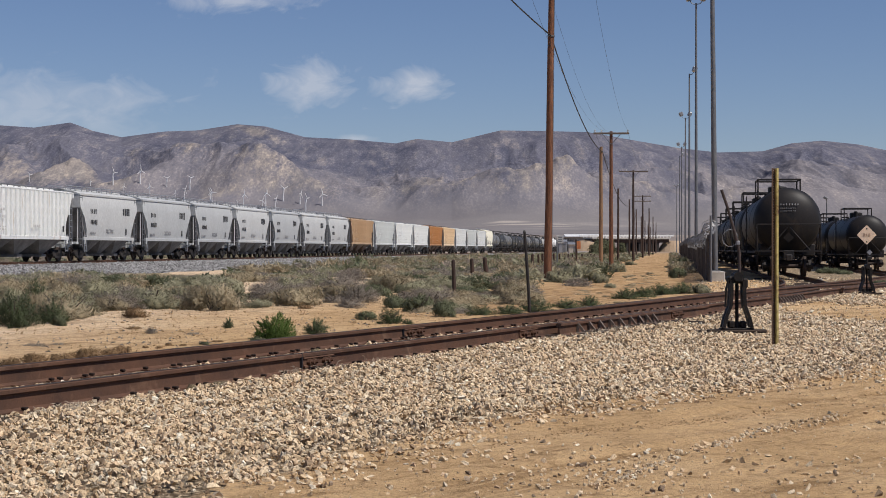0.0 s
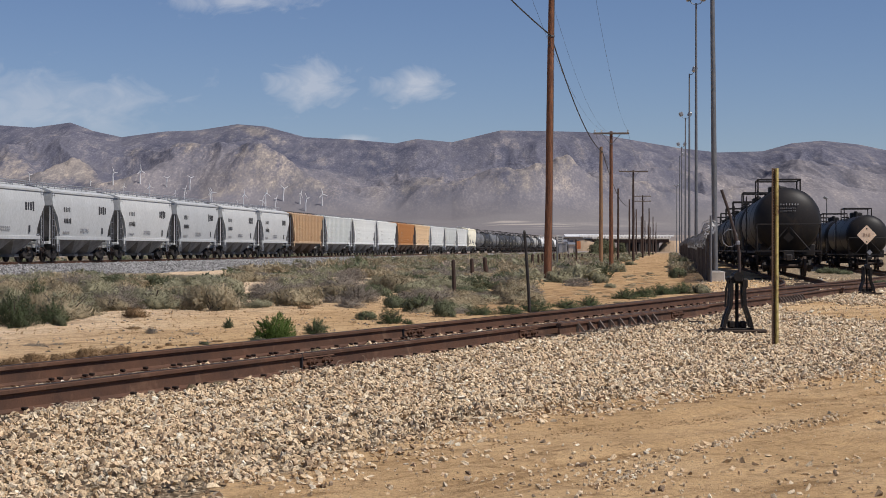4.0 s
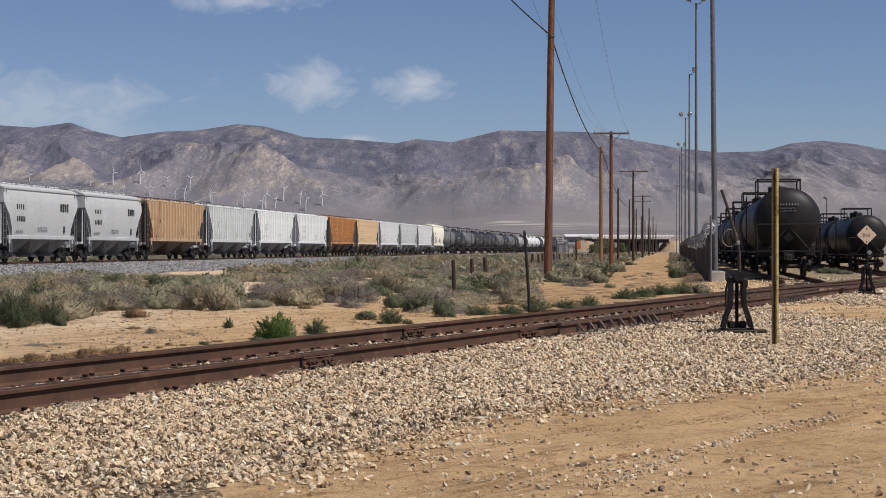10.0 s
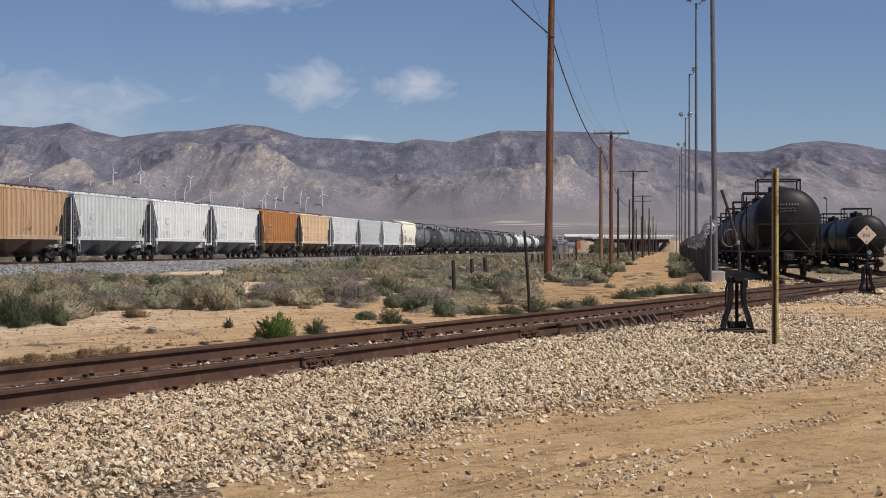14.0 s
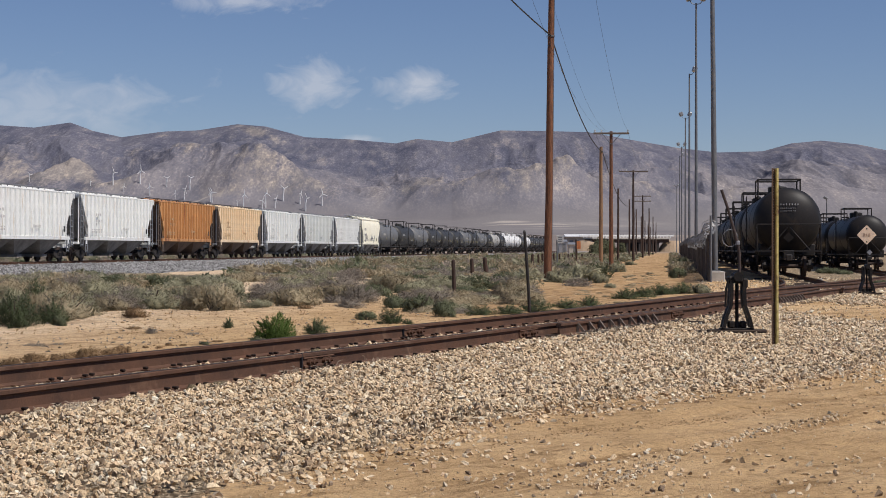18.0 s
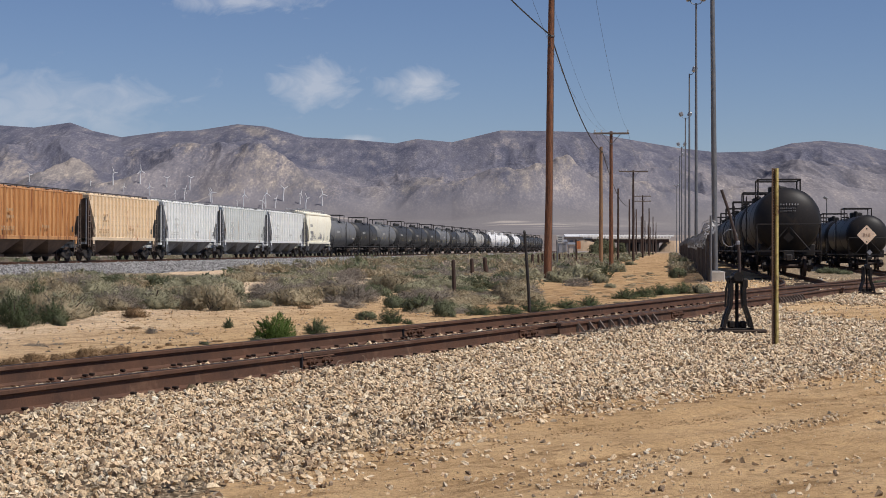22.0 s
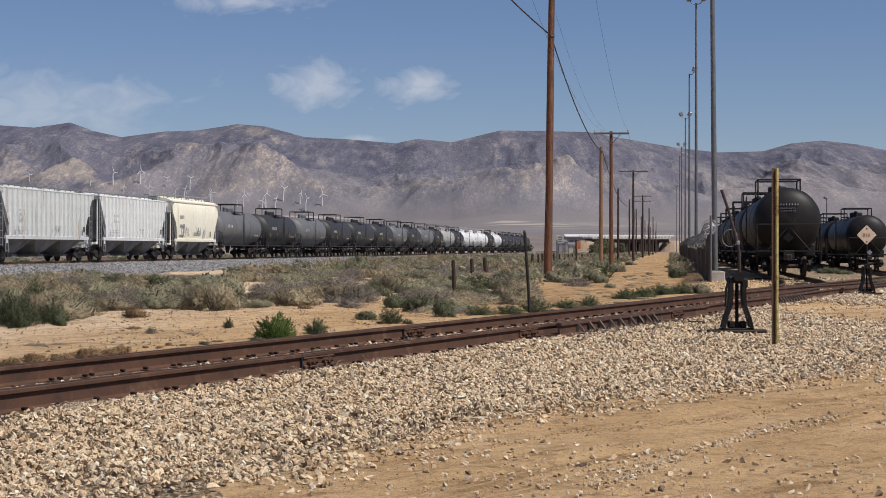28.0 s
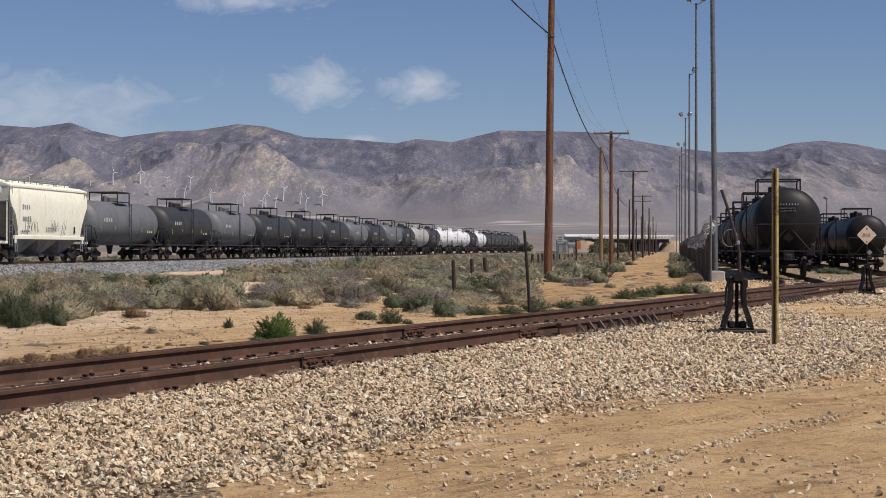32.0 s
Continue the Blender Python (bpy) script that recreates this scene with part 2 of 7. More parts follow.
# ---- ground ----
def ground_material():
    mt = bpy.data.materials.new("desert_ground")
    mt.use_nodes = True
    nt = mt.node_tree
    b = nt.nodes["Principled BSDF"]
    b.inputs["Roughness"].default_value, b.inputs["Specular IOR Level"].default_value = 0.95, 0.1
    vec = nt.nodes.new("ShaderNodeTexCoord").outputs["Object"]
    sand = ramp(nt, noise_tex(nt, vec, 0.35, 6, 0.65), [(0.3, (0.41, 0.265, 0.13)), (0.5, (0.52, 0.35, 0.185)), (0.7, (0.585, 0.42, 0.245))])
    soil = nt.nodes.new("ShaderNodeAttribute")
    soil.attribute_name = "soil"
    kinds = nt.nodes.new("ShaderNodeSeparateColor")
    nt.links.new(soil.outputs["Color"], kinds.inputs[0])
    blown = ramp(nt, noise_tex(nt, vec, 0.5, 7, 0.7, (0.5, 1.3, 1)), [(0.34, (0.48, 0.35, 0.225)), (0.5, (0.61, 0.465, 0.315)), (0.66, (0.68, 0.55, 0.40))])
    sand = mixed(nt, kinds.outputs[1], sand, blown)
    straw = ramp(nt, noise_tex(nt, vec, 0.9, 8, 0.75, (1.6, 0.5, 1)), [(0.34, (0.25, 0.165, 0.09)), (0.5, (0.43, 0.275, 0.14)), (0.66, (0.52, 0.37, 0.21))])
    sand = mixed(nt, kinds.outputs[0], sand, straw)
    turn = nt.nodes.new("ShaderNodeMapping")
    turn.inputs["Rotation"].default_value = (0, 0, radians(-47))
    nt.links.new(vec, turn.inputs[0])
    ruts = noise_tex(nt, turn.outputs[0], 1.0, 6, 0.7, (0.25, 2.6, 1), 0.4)
    sand = mixed(nt, 0.75, sand, ramp(nt, ruts, [(0.38, (0.56, 0.52, 0.48)), (0.47, (0.97, 0.97, 0.97)), (0.68, (1.10, 1.10, 1.08))]), "MULTIPLY")
    clods = noise_tex(nt, vec, 5.5, 6, 0.75)
    sand = mixed(nt, 0.8, sand, ramp(nt, clods, [(0.36, (0.60, 0.57, 0.54)), (0.48, (1.0, 1.0, 1.0)), (0.7, (1.13, 1.13, 1.13))]), "MULTIPLY")
    grit = noise_tex(nt, vec, 30, 5, 0.8)
    sand = mixed(nt, 0.85, sand, ramp(nt, grit, [(0.32, (0.55, 0.53, 0.51)), (0.48, (1.0, 1.0, 1.0)), (0.66, (1.14, 1.13, 1.12))]), "MULTIPLY")
    stone = nt.nodes.new("ShaderNodeTexVoronoi")
    stone.inputs["Scale"].default_value = 27
    nt.links.new(vec, stone.inputs["Vector"])
    gravel = ramp(nt, stone.outputs["Color"], [(0.1, (0.24, 0.18, 0.12)), (0.5, (0.40, 0.31, 0.205)), (0.9, (0.52, 0.43, 0.30))])
    # shade between the stones is put into the gravel colour, by cell distance
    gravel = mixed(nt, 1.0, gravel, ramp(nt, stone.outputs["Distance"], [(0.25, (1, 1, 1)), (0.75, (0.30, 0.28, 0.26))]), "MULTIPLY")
    lump = nt.nodes.new("ShaderNodeTexVoronoi")
    lump.inputs["Scale"].default_value = 5.0
    nt.links.new(vec, lump.inputs["Vector"])
    grey = ramp(nt, lump.outputs["Color"], [(0.1, (0.10, 0.10, 0.10)), (0.5, (0.23, 0.225, 0.225)), (0.9, (0.42, 0.41, 0.40))])
    zone = nt.nodes.new("ShaderNodeAttribute")
    zone.attribute_name = "zone"
    split = nt.nodes.new("ShaderNodeSeparateColor")
    nt.links.new(zone.outputs["Color"], split.inputs[0])
    edge = nt.nodes.new("ShaderNodeMath")
    edge.operation = "ADD"
    blot = nt.nodes.new("ShaderNodeMath")
    blot.operation = "MULTIPLY_ADD"
    blot.inputs[1].default_value, blot.inputs[2].default_value = 0.9, -0.45
    nt.links.new(noise_tex(nt, vec, 1.6, 6, 0.75), blot.inputs[0])
    nt.links.new(split.outputs[0], edge.inputs[0])
    nt.links.new(blot.outputs[0], edge.inputs[1])
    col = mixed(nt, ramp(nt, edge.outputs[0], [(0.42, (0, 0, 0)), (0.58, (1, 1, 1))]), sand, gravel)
    col = mixed(nt, split.outputs[1], col, grey)
    far = ramp(nt, noise_tex(nt, vec, 0.006, 8, 0.65, (1, 0.25, 1)), [(0.35, (0.16, 0.135, 0.125)), (0.6, (0.24, 0.205, 0.18)), (0.75, (0.36, 0.31, 0.26))])
    col = mixed(nt, split.outputs[2], col, far)
    nt.links.new(col, b.inputs["Base Color"])
    bp = nt.nodes.new("ShaderNodeBump")
    bp.inputs["Strength"].default_value, bp.inputs["Distance"].default_value = 0.7, 0.03
    nt.links.new(grit, bp.inputs["Height"])
    coarse = nt.nodes.new("ShaderNodeBump")
    coarse.inputs["Strength"].default_value, coarse.inputs["Distance"].default_value = 0.6, 0.12
    both = nt.nodes.new("ShaderNodeMath")
    both.operation = "ADD"
    nt.links.new(ruts, both.inputs[0])
    nt.links.new(clods, both.inputs[1])
    nt.links.new(both.outputs[0], coarse.inputs["Height"])
    nt.links.new(coarse.outputs[0], bp.inputs["Normal"])
    nt.links.new(bp.outputs[0], b.inputs["Normal"])
    return mt


def grid_mesh(name, X, Y, Z, material, smooth=True):
    r, c = X.shape
    me = bpy.data.meshes.new(name)
    idx = np.arange(r * c).reshape(r, c)
    quads = np.stack([idx[:-1, :-1], idx[:-1, 1:], idx[1:, 1:], idx[1:, :-1]], -1).reshape(-1, 4)
    me.from_pydata(np.stack([X, Y, Z], -1).reshape(-1, 3).tolist(), [], quads.tolist())
    if smooth:
        me.shade_smooth()
    me.materials.append(material)
    return me


def sand_patch(x, y):
    """A bare patch of sand in the gravel beside the second switch stand."""
    cx, cy, _ = spot(1600, 556)
    return np.exp(-(((x - cx) / 2.5) ** 2 + ((y - cy) / 5.0) ** 2) ** 2)


def make_ground():
    ys = np.concatenate([np.linspace(-400, 4, 24), np.geomspace(5, 150, 380), np.geomspace(153, 4900, 130)])
    us = np.linspace(-1, 1, 420)
    us = np.sign(us) * (0.35 * np.abs(us) + 0.65 * np.abs(us) ** 5)
    Y, Uu = np.meshgrid(ys, us, indexing="ij")
    X = Uu * (np.abs(Y) * 1.15 + 32)
    Z = ground_z(X, Y)
    Z = Z + 22 * smooth01(Y, 700, 2600)
    ob = new("ground", grid_mesh("ground", X, Y, Z, ground_material()))
    d = (X - near_x(Y)) * 0.9206
    edge = 4.0 + 1.6 * smooth01(Y, 12.5, 18)
    gravel = np.where(d > 0, 1 - smooth01(d, edge - 1.0, edge + 0.4), 1 - smooth01(-d, 1.2, 2.0))
    gravel = gravel * (1 - smooth01(Y, 60, 80))
    gravel = gravel * (1 - smooth01(sand_patch(X, Y), 0.25, 0.5))
    m = np.abs(X - (TRAIN_X + LEAN * Y)) * 0.991
    grey = 1 - smooth01(m, 8.8, 10.4)
    # yard floor round the stored tank cars
    a = X - LEAN * Y
    gravel = np.maximum(gravel, 0.62 * smooth01(a, 3, 6) * smooth01(Y, 55, 70))
    far = smooth01(Y, 350, 900)
    far = np.maximum(far, 0.8 * smooth01(-(X - (TRAIN_X + LEAN * Y)), 6, 9))
    att = ob.data.color_attributes.new("zone", "FLOAT_COLOR", "POINT")
    att.data.foreach_set("color", np.stack([gravel, grey, far, np.ones_like(far)], -1).astype(np.float32).ravel())
    # pale blown sand beyond the siding, rusty straw-covered soil along the dirt track
    straw = smooth01(a, -7.5, -3.2) * (1 - smooth01(a, 0.4, 2.0)) * smooth01(-d, 3.5, 6.5)
    blown = smooth01(-d, 1.6, 3.0) * (1 - smooth01(a, -12, -6))
    att = ob.data.color_attributes.new("soil", "FLOAT_COLOR", "POINT")
    att.data.foreach_set("color", np.stack([straw, blown, 0 * far, np.ones_like(far)], -1).astype(np.float32).ravel())
    return tagged(ob, "sandy desert ground with gravel beside the rails", "ground", kind="structure")


make_ground()


# ---- mountains ----
def mountain_material():
    mt = bpy.data.materials.new("hazed_arid_mountain")
    mt.use_nodes = True
    nt = mt.node_tree
    b = nt.nodes["Principled BSDF"]
    b.inputs["Roughness"].default_value, b.inputs["Specular IOR Level"].default_value = 1.0, 0.0
    vec = nt.nodes.new("ShaderNodeTexCoord").outputs["Object"]
    grain = (1, 0.12, 0.75)
    # distance haze is put into these colours: rock, heights and plain lean grey-purple
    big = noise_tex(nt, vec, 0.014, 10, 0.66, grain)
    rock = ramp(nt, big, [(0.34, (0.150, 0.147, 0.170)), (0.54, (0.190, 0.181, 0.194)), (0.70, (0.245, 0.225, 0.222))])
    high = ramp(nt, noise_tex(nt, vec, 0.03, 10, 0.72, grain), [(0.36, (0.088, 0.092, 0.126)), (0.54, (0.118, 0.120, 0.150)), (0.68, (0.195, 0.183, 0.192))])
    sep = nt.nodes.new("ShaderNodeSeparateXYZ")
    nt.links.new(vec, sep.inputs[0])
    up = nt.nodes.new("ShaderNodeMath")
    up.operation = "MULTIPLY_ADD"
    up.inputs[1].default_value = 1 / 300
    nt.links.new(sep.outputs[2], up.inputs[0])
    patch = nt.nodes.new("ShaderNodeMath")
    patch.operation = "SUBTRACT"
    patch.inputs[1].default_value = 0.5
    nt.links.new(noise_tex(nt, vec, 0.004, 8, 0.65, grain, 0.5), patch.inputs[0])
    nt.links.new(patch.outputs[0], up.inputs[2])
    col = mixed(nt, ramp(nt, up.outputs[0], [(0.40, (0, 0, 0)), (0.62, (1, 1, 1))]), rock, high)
    # bare granite on the foothill domes and on one summit
    bare = nt.nodes.new("ShaderNodeAttribute")
    bare.attribute_name = "granite"
    edge = nt.nodes.new("ShaderNodeMath")
    edge.operation = "MULTIPLY_ADD"
    edge.inputs[1].default_value, edge.inputs[2].default_value = 1.7, -0.85
    nt.links.new(noise_tex(nt, vec, 0.030, 10, 0.78, grain), edge.inputs[0])
    both = nt.nodes.new("ShaderNodeMath")
    both.operation = "ADD"
    nt.links.new(bare.outputs["Fac"], both.inputs[0])
    nt.links.new(edge.outputs[0], both.inputs[1])
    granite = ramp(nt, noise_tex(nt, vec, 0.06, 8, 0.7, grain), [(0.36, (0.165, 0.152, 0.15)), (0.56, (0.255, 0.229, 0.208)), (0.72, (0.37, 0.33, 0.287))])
    col = mixed(nt, ramp(nt, both.outputs[0], [(0.30, (0, 0, 0)), (0.62, (0.85, 0.85, 0.85))]), col, granite)
    flat = nt.nodes.new("ShaderNodeMath")
    flat.operation = "MULTIPLY_ADD"
    flat.inputs[1].default_value, flat.inputs[2].default_value = 1 / 120, 0.0
    nt.links.new(sep.outputs[2], flat.inputs[0])
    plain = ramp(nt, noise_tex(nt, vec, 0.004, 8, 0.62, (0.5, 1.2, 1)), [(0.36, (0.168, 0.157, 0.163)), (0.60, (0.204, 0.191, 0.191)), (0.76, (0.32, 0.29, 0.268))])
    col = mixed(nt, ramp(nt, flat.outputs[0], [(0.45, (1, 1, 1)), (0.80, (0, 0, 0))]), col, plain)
    # paler and warmer on the ribs, darker and bluer in the draws
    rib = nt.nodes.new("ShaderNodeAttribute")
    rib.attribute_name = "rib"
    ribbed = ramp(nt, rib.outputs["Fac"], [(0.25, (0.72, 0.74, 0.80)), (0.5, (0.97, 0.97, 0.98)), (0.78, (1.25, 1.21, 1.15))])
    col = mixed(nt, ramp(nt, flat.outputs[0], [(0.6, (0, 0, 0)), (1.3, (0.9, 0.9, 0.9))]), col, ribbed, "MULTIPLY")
    wash = nt.nodes.new("ShaderNodeAttribute")
    wash.attribute_name = "wash"
    col = mixed(nt, ramp(nt, wash.outputs["Fac"], [(0.2, (0, 0, 0)), (0.8, (0.8, 0.8, 0.8))]), col, (0.40, 0.355, 0.315))
    # scattered juniper and pale boulders
    shrub = nt.nodes.new("ShaderNodeTexVoronoi")
    shrub.inputs["Scale"].default_value = 0.27
    squash = nt.nodes.new("ShaderNodeMapping")
    squash.inputs["Scale"].default_value = (1, 0.2, 0.9)
    nt.links.new(vec, squash.inputs[0])
    nt.links.new(squash.outputs[0], shrub.inputs["Vector"])
    dense = nt.nodes.new("ShaderNodeMath")
    dense.operation = "MULTIPLY_ADD"
    dense.inputs[1].default_value, dense.inputs[2].default_value = 1.5, -0.45
    nt.links.new(noise_tex(nt, vec, 0.018, 6, 0.7, grain), dense.inputs[0])
    gap = nt.nodes.new("ShaderNodeMath")
    gap.operation = "SUBTRACT"
    nt.links.new(shrub.outputs["Distance"], gap.inputs[0])
    nt.links.new(dense.outputs[0], gap.inputs[1])
    scrub = ramp(nt, gap.outputs[0], [(0.0, (0.80, 0.81, 0.84)), (0.22, (0.94, 0.94, 0.95)), (0.40, (0.97, 0.97, 0.97)), (0.54, (1.34, 1.29, 1.22))])
    rugged = ramp(nt, flat.outputs[0], [(0.5, (0.15, 0.15, 0.15)), (1.3, (0.85, 0.85, 0.85))])
    col = mixed(nt, rugged, col, scrub, "MULTIPLY")
    bp = nt.nodes.new("ShaderNodeBump")
    bp.inputs["Distance"].default_value = 8.0
    nt.links.new(ramp(nt, flat.outputs[0], [(0.8, (0.04, 0.04, 0.04)), (1.4, (0.18, 0.18, 0.18))]), bp.inputs["Strength"])
    nt.links.new(noise_tex(nt, vec, 0.05, 6, 0.7, grain), bp.inputs["Height"])
    nt.links.new(bp.outputs[0], b.inputs["Normal"])
    nt.links.new(col, b.inputs["Base Color"])
    return mt


CREST_AT = (-60, 0, 60, 125, 165, 215, 290, 350, 420, 470, 540, 620, 700, 738, 800, 885, 960, 1040, 1130, 1200, 1270, 1350, 1400, 1455, 1520, 1568, 1640)
CREST_Y = (216, 222, 226, 217, 232, 243, 233, 231, 220, 224, 243, 247, 254, 246, 252, 231, 232, 234, 250, 262, 270, 268, 254, 249, 256, 266, 272)


FAR_Y, FOOT_Y = 4300.0, 2300.0


# foothill domes and bare summits: view x, way up the slope, half width, way's half width, height
DOMES = ((62, 0.45, 48, 0.05, 24), (105, 0.49, 42, 0.06, 30), (152, 0.48, 46, 0.05, 28), (215, 0.45, 50, 0.05, 20), (20, 0.54, 46, 0.07, 20), (478, 0.49, 100, 0.08, 38), (560, 0.43, 70, 0.05, 22), (405, 0.42, 60, 0.05, 20), (330, 0.62, 50, 0.06, 22),
         (740, 0.49, 70, 0.08, 24), (880, 0.45, 110, 0.08, 38), (985, 0.46, 70, 0.05, 26), (1160, 0.47, 120, 0.08, 30), (1330, 0.50, 120, 0.08, 26), (470, 0.92, 60, 0.08, 0), (440, 0.95, 26, 0.06, 0), (297, 0.95, 14, 0.03, 0), (240, 0.76, 40, 0.07, 0))


def domes(X, Y, high):
    V = (Y - FOOT_Y) / (FAR_Y - FOOT_Y)
    out = np.zeros_like(X)
    for px, v, w, dv, h in DOMES:
        x = (px - 784) / 3000 * (FOOT_Y + (FAR_Y - FOOT_Y) * v)
        g = np.exp(-((X - x - 0.25 * (Y - FOOT_Y - v * (FAR_Y - FOOT_Y)) * (1 if px % 2 else -1)) / w) ** 2 - ((V - v) / dv) ** 2)
        out = out + g * (h if high else 0.42 + 0.12 * (px < 250))
    return out


def mountain_z(X, Y, spine=False):
    """Height of the range; or, for spine, how far a place is up on a rib of rock rather than down in a draw."""
    V = (Y - FOOT_Y) / (FAR_Y - FOOT_Y)
    crest = (441 - np.interp(784 + 3000 * X / Y, CREST_AT, CREST_Y)) / 3000 * FAR_Y + EYE
    wob = 0.35 * (fbm(X * 0.0016, Y * 0.0016, 11, 4) - 0.5)
    t = np.clip(V + wob * smooth01(V, 0.05, 0.4) * (1 - smooth01(V, 0.75, 1.0)), 0, 1.2)
    base = 0.27 * np.clip(t / 0.42, 0, 1) ** 1.15 + 0.73 * np.clip((t - 0.34) / 0.66, 0, 1) ** 1.08
    warp = fbm(X * 0.0022, Y * 0.0013, 5, 3)
    spur = fbm(X * 0.0034 + 1.3 * warp, Y * 0.0009 + 0.5 * warp, 21, 3, True, 0.45) - 0.55
    mid = fbm(X * 0.0105 + 2.6 * warp, Y * 0.0026, 27, 3, True, 0.5) - 0.52
    gully = fbm(X * 0.030 + 4.0 * warp, Y * 0.0085, 33, 4, True, 0.6) - 0.52
    rough = smooth01(t, 0.34, 0.55) * (1 - smooth01(V, 0.70, 0.99))
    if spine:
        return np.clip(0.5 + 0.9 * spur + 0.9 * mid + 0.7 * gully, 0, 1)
    Z = crest * base + rough * (74 * spur + 20 * mid + 8 * gully) + domes(X, Y, True) * (0.6 + 0.8 * fbm(X * 0.012, Y * 0.008, 37, 4)) - 3 * (1 - smooth01(V, 0.6, 0.95))
    Z = np.minimum(Z, crest * Y / FAR_Y)
    return Z * (1 - 0.4 * smooth01(V, 1.0, 1.12)) + 20 * (1 - smooth01(V, 0, 0.3))


def make_mountains():
    us = np.linspace(-0.31, 0.31, 1000)
    vs = np.linspace(0, 1.12, 400)
    V, Uu = np.meshgrid(vs, us, indexing="ij")
    Y = FOOT_Y + (FAR_Y - FOOT_Y) * V
    X = Uu * Y
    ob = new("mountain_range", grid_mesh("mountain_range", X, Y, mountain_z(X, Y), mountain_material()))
    bare = ob.data.attributes.new("granite", "FLOAT", "POINT")
    bare.data.foreach_set("value", np.clip(domes(X, Y, False), 0, 1).astype(np.float32).ravel())
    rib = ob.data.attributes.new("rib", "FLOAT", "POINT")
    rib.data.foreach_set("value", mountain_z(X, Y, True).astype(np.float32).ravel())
    # pale dry washes across the foot of the slope: view x, view y, half width
    reach = np.linspace(2305, 3400, 700)
    pale = np.zeros_like(X)
    for px, py, half in ((940, 397, 85), (1000, 401, 60), (900, 392, 40), (640, 402, 120), (120, 352, 70), (560, 384, 80), (330, 362, 60)):
        over = mountain_z((px - 784) / 3000 * reach, reach) - (EYE + (441 - py) / 3000 * reach)
        y = float(reach[np.argmax(over > 0)])
        x, k = (px - 784) * y / 3000, y / 3000
        bend = 16 * (fbm(X * 0.01, Y * 0, 81, 3) - 0.5)
        pale = np.maximum(pale, np.exp(-((X - x) / (half * k)) ** 2 - ((Y - y - bend) / 11) ** 2))
    att = ob.data.attributes.new("wash", "FLOAT", "POINT")
    att.data.foreach_set("value", pale.astype(np.float32).ravel())
    return tagged(ob, "hazy purple and tan desert mountain range", "mountains", kind="structure")


make_mountains()


# ---- clouds ----
def cloud_material(name, seed, density):
    mt = bpy.data.materials.new(name)
    mt.use_nodes = True
    nt = mt.node_tree
    nt.nodes.remove(nt.nodes["Principled BSDF"])
    tc = nt.nodes.new("ShaderNodeTexCoord")
    mp = nt.nodes.new("ShaderNodeMapping")
    mp.inputs["Location"].default_value = (seed * 3.7, seed * 1.3, seed)
    nt.links.new(tc.outputs["Object"], mp.inputs[0])
    n = noise_tex(nt, mp.outputs[0], 0.008, 9, 0.62, (0.8, 1, 1.7), 0.8)
    sub = nt.nodes.new("ShaderNodeVectorMath")
    sub.operation = "SUBTRACT"
    sub.inputs[1].default_value = (0.5, 0.5, 0.5)
    nt.links.new(tc.outputs["Generated"], sub.inputs[0])
    flat = nt.nodes.new("ShaderNodeVectorMath")
    flat.operation = "MULTIPLY"
    flat.inputs[1].default_value = (2, 0, 2)
    nt.links.new(sub.outputs[0], flat.inputs[0])
    ln = nt.nodes.new("ShaderNodeVectorMath")
    ln.operation = "LENGTH"
    nt.links.new(flat.outputs[0], ln.inputs[0])
    fade = ramp(nt, ln.outputs["Value"], [(0.0, (0.56, 0.56, 0.56)), (0.95, (0.0, 0.0, 0.0))])
    add = nt.nodes.new("ShaderNodeMath")
    add.operation = "ADD"
    nt.links.new(n, add.inputs[0])
    nt.links.new(fade, add.inputs[1])
    alpha = ramp(nt, add.outputs[0], [(0.62, (0, 0, 0)), (1.05, (density,) * 3)])
    tr, em, mx = (nt.nodes.new(k) for k in ("ShaderNodeBsdfTransparent", "ShaderNodeEmission", "ShaderNodeMixShader"))
    em.inputs[0].default_value, em.inputs[1].default_value = (0.56, 0.60, 0.66, 1), 1.0
    nt.links.new(alpha, mx.inputs[0])
    nt.links.new(tr.outputs[0], mx.inputs[1])
    nt.links.new(em.outputs[0], mx.inputs[2])
    nt.links.new(mx.outputs[0], nt.nodes["Material Output"].inputs[0])
    return mt


CLOUDS = []


def make_cloud(px, py, w, h, seed, density, label):
    """A thin sheet of cloud far behind the mountains, bowed like the sky."""
    k = 4750 / 3000
    us = np.linspace(-0.5, 0.5, 13)
    U2, V2 = np.meshgrid(us, us, indexing="ij")
    me = grid_mesh("cloud", U2 * w * k, 60 * (U2 ** 2 + V2 ** 2), V2 * h * k, cloud_material("cloud_vapour", seed, density))
    ob = tagged(new("cloud", me), label, "cloud", "thin clouds over the mountains", "structure")
    ob.matrix_basis = pose((px - 784) * k, 4750, EYE + (441 - py) * k)
    ob.visible_shadow = False
    CLOUDS.append(ob)


make_cloud(560, 145, 230, 130, 1, 0.6, "soft white cloud puff over the ridge")
make_cloud(745, 148, 200, 90, 5, 0.68, "small white cloud puff over the ridge")
make_cloud(70, 185, 640, 200, 9, 0.42, "broad veil of pale cloud behind the ridge")
make_cloud(430, 2, 330, 60, 14, 0.6, "thin streak of high white cloud")
make_cloud(640, 246, 130, 26, 17, 0.5, "low wisp of cloud on the ridge line")


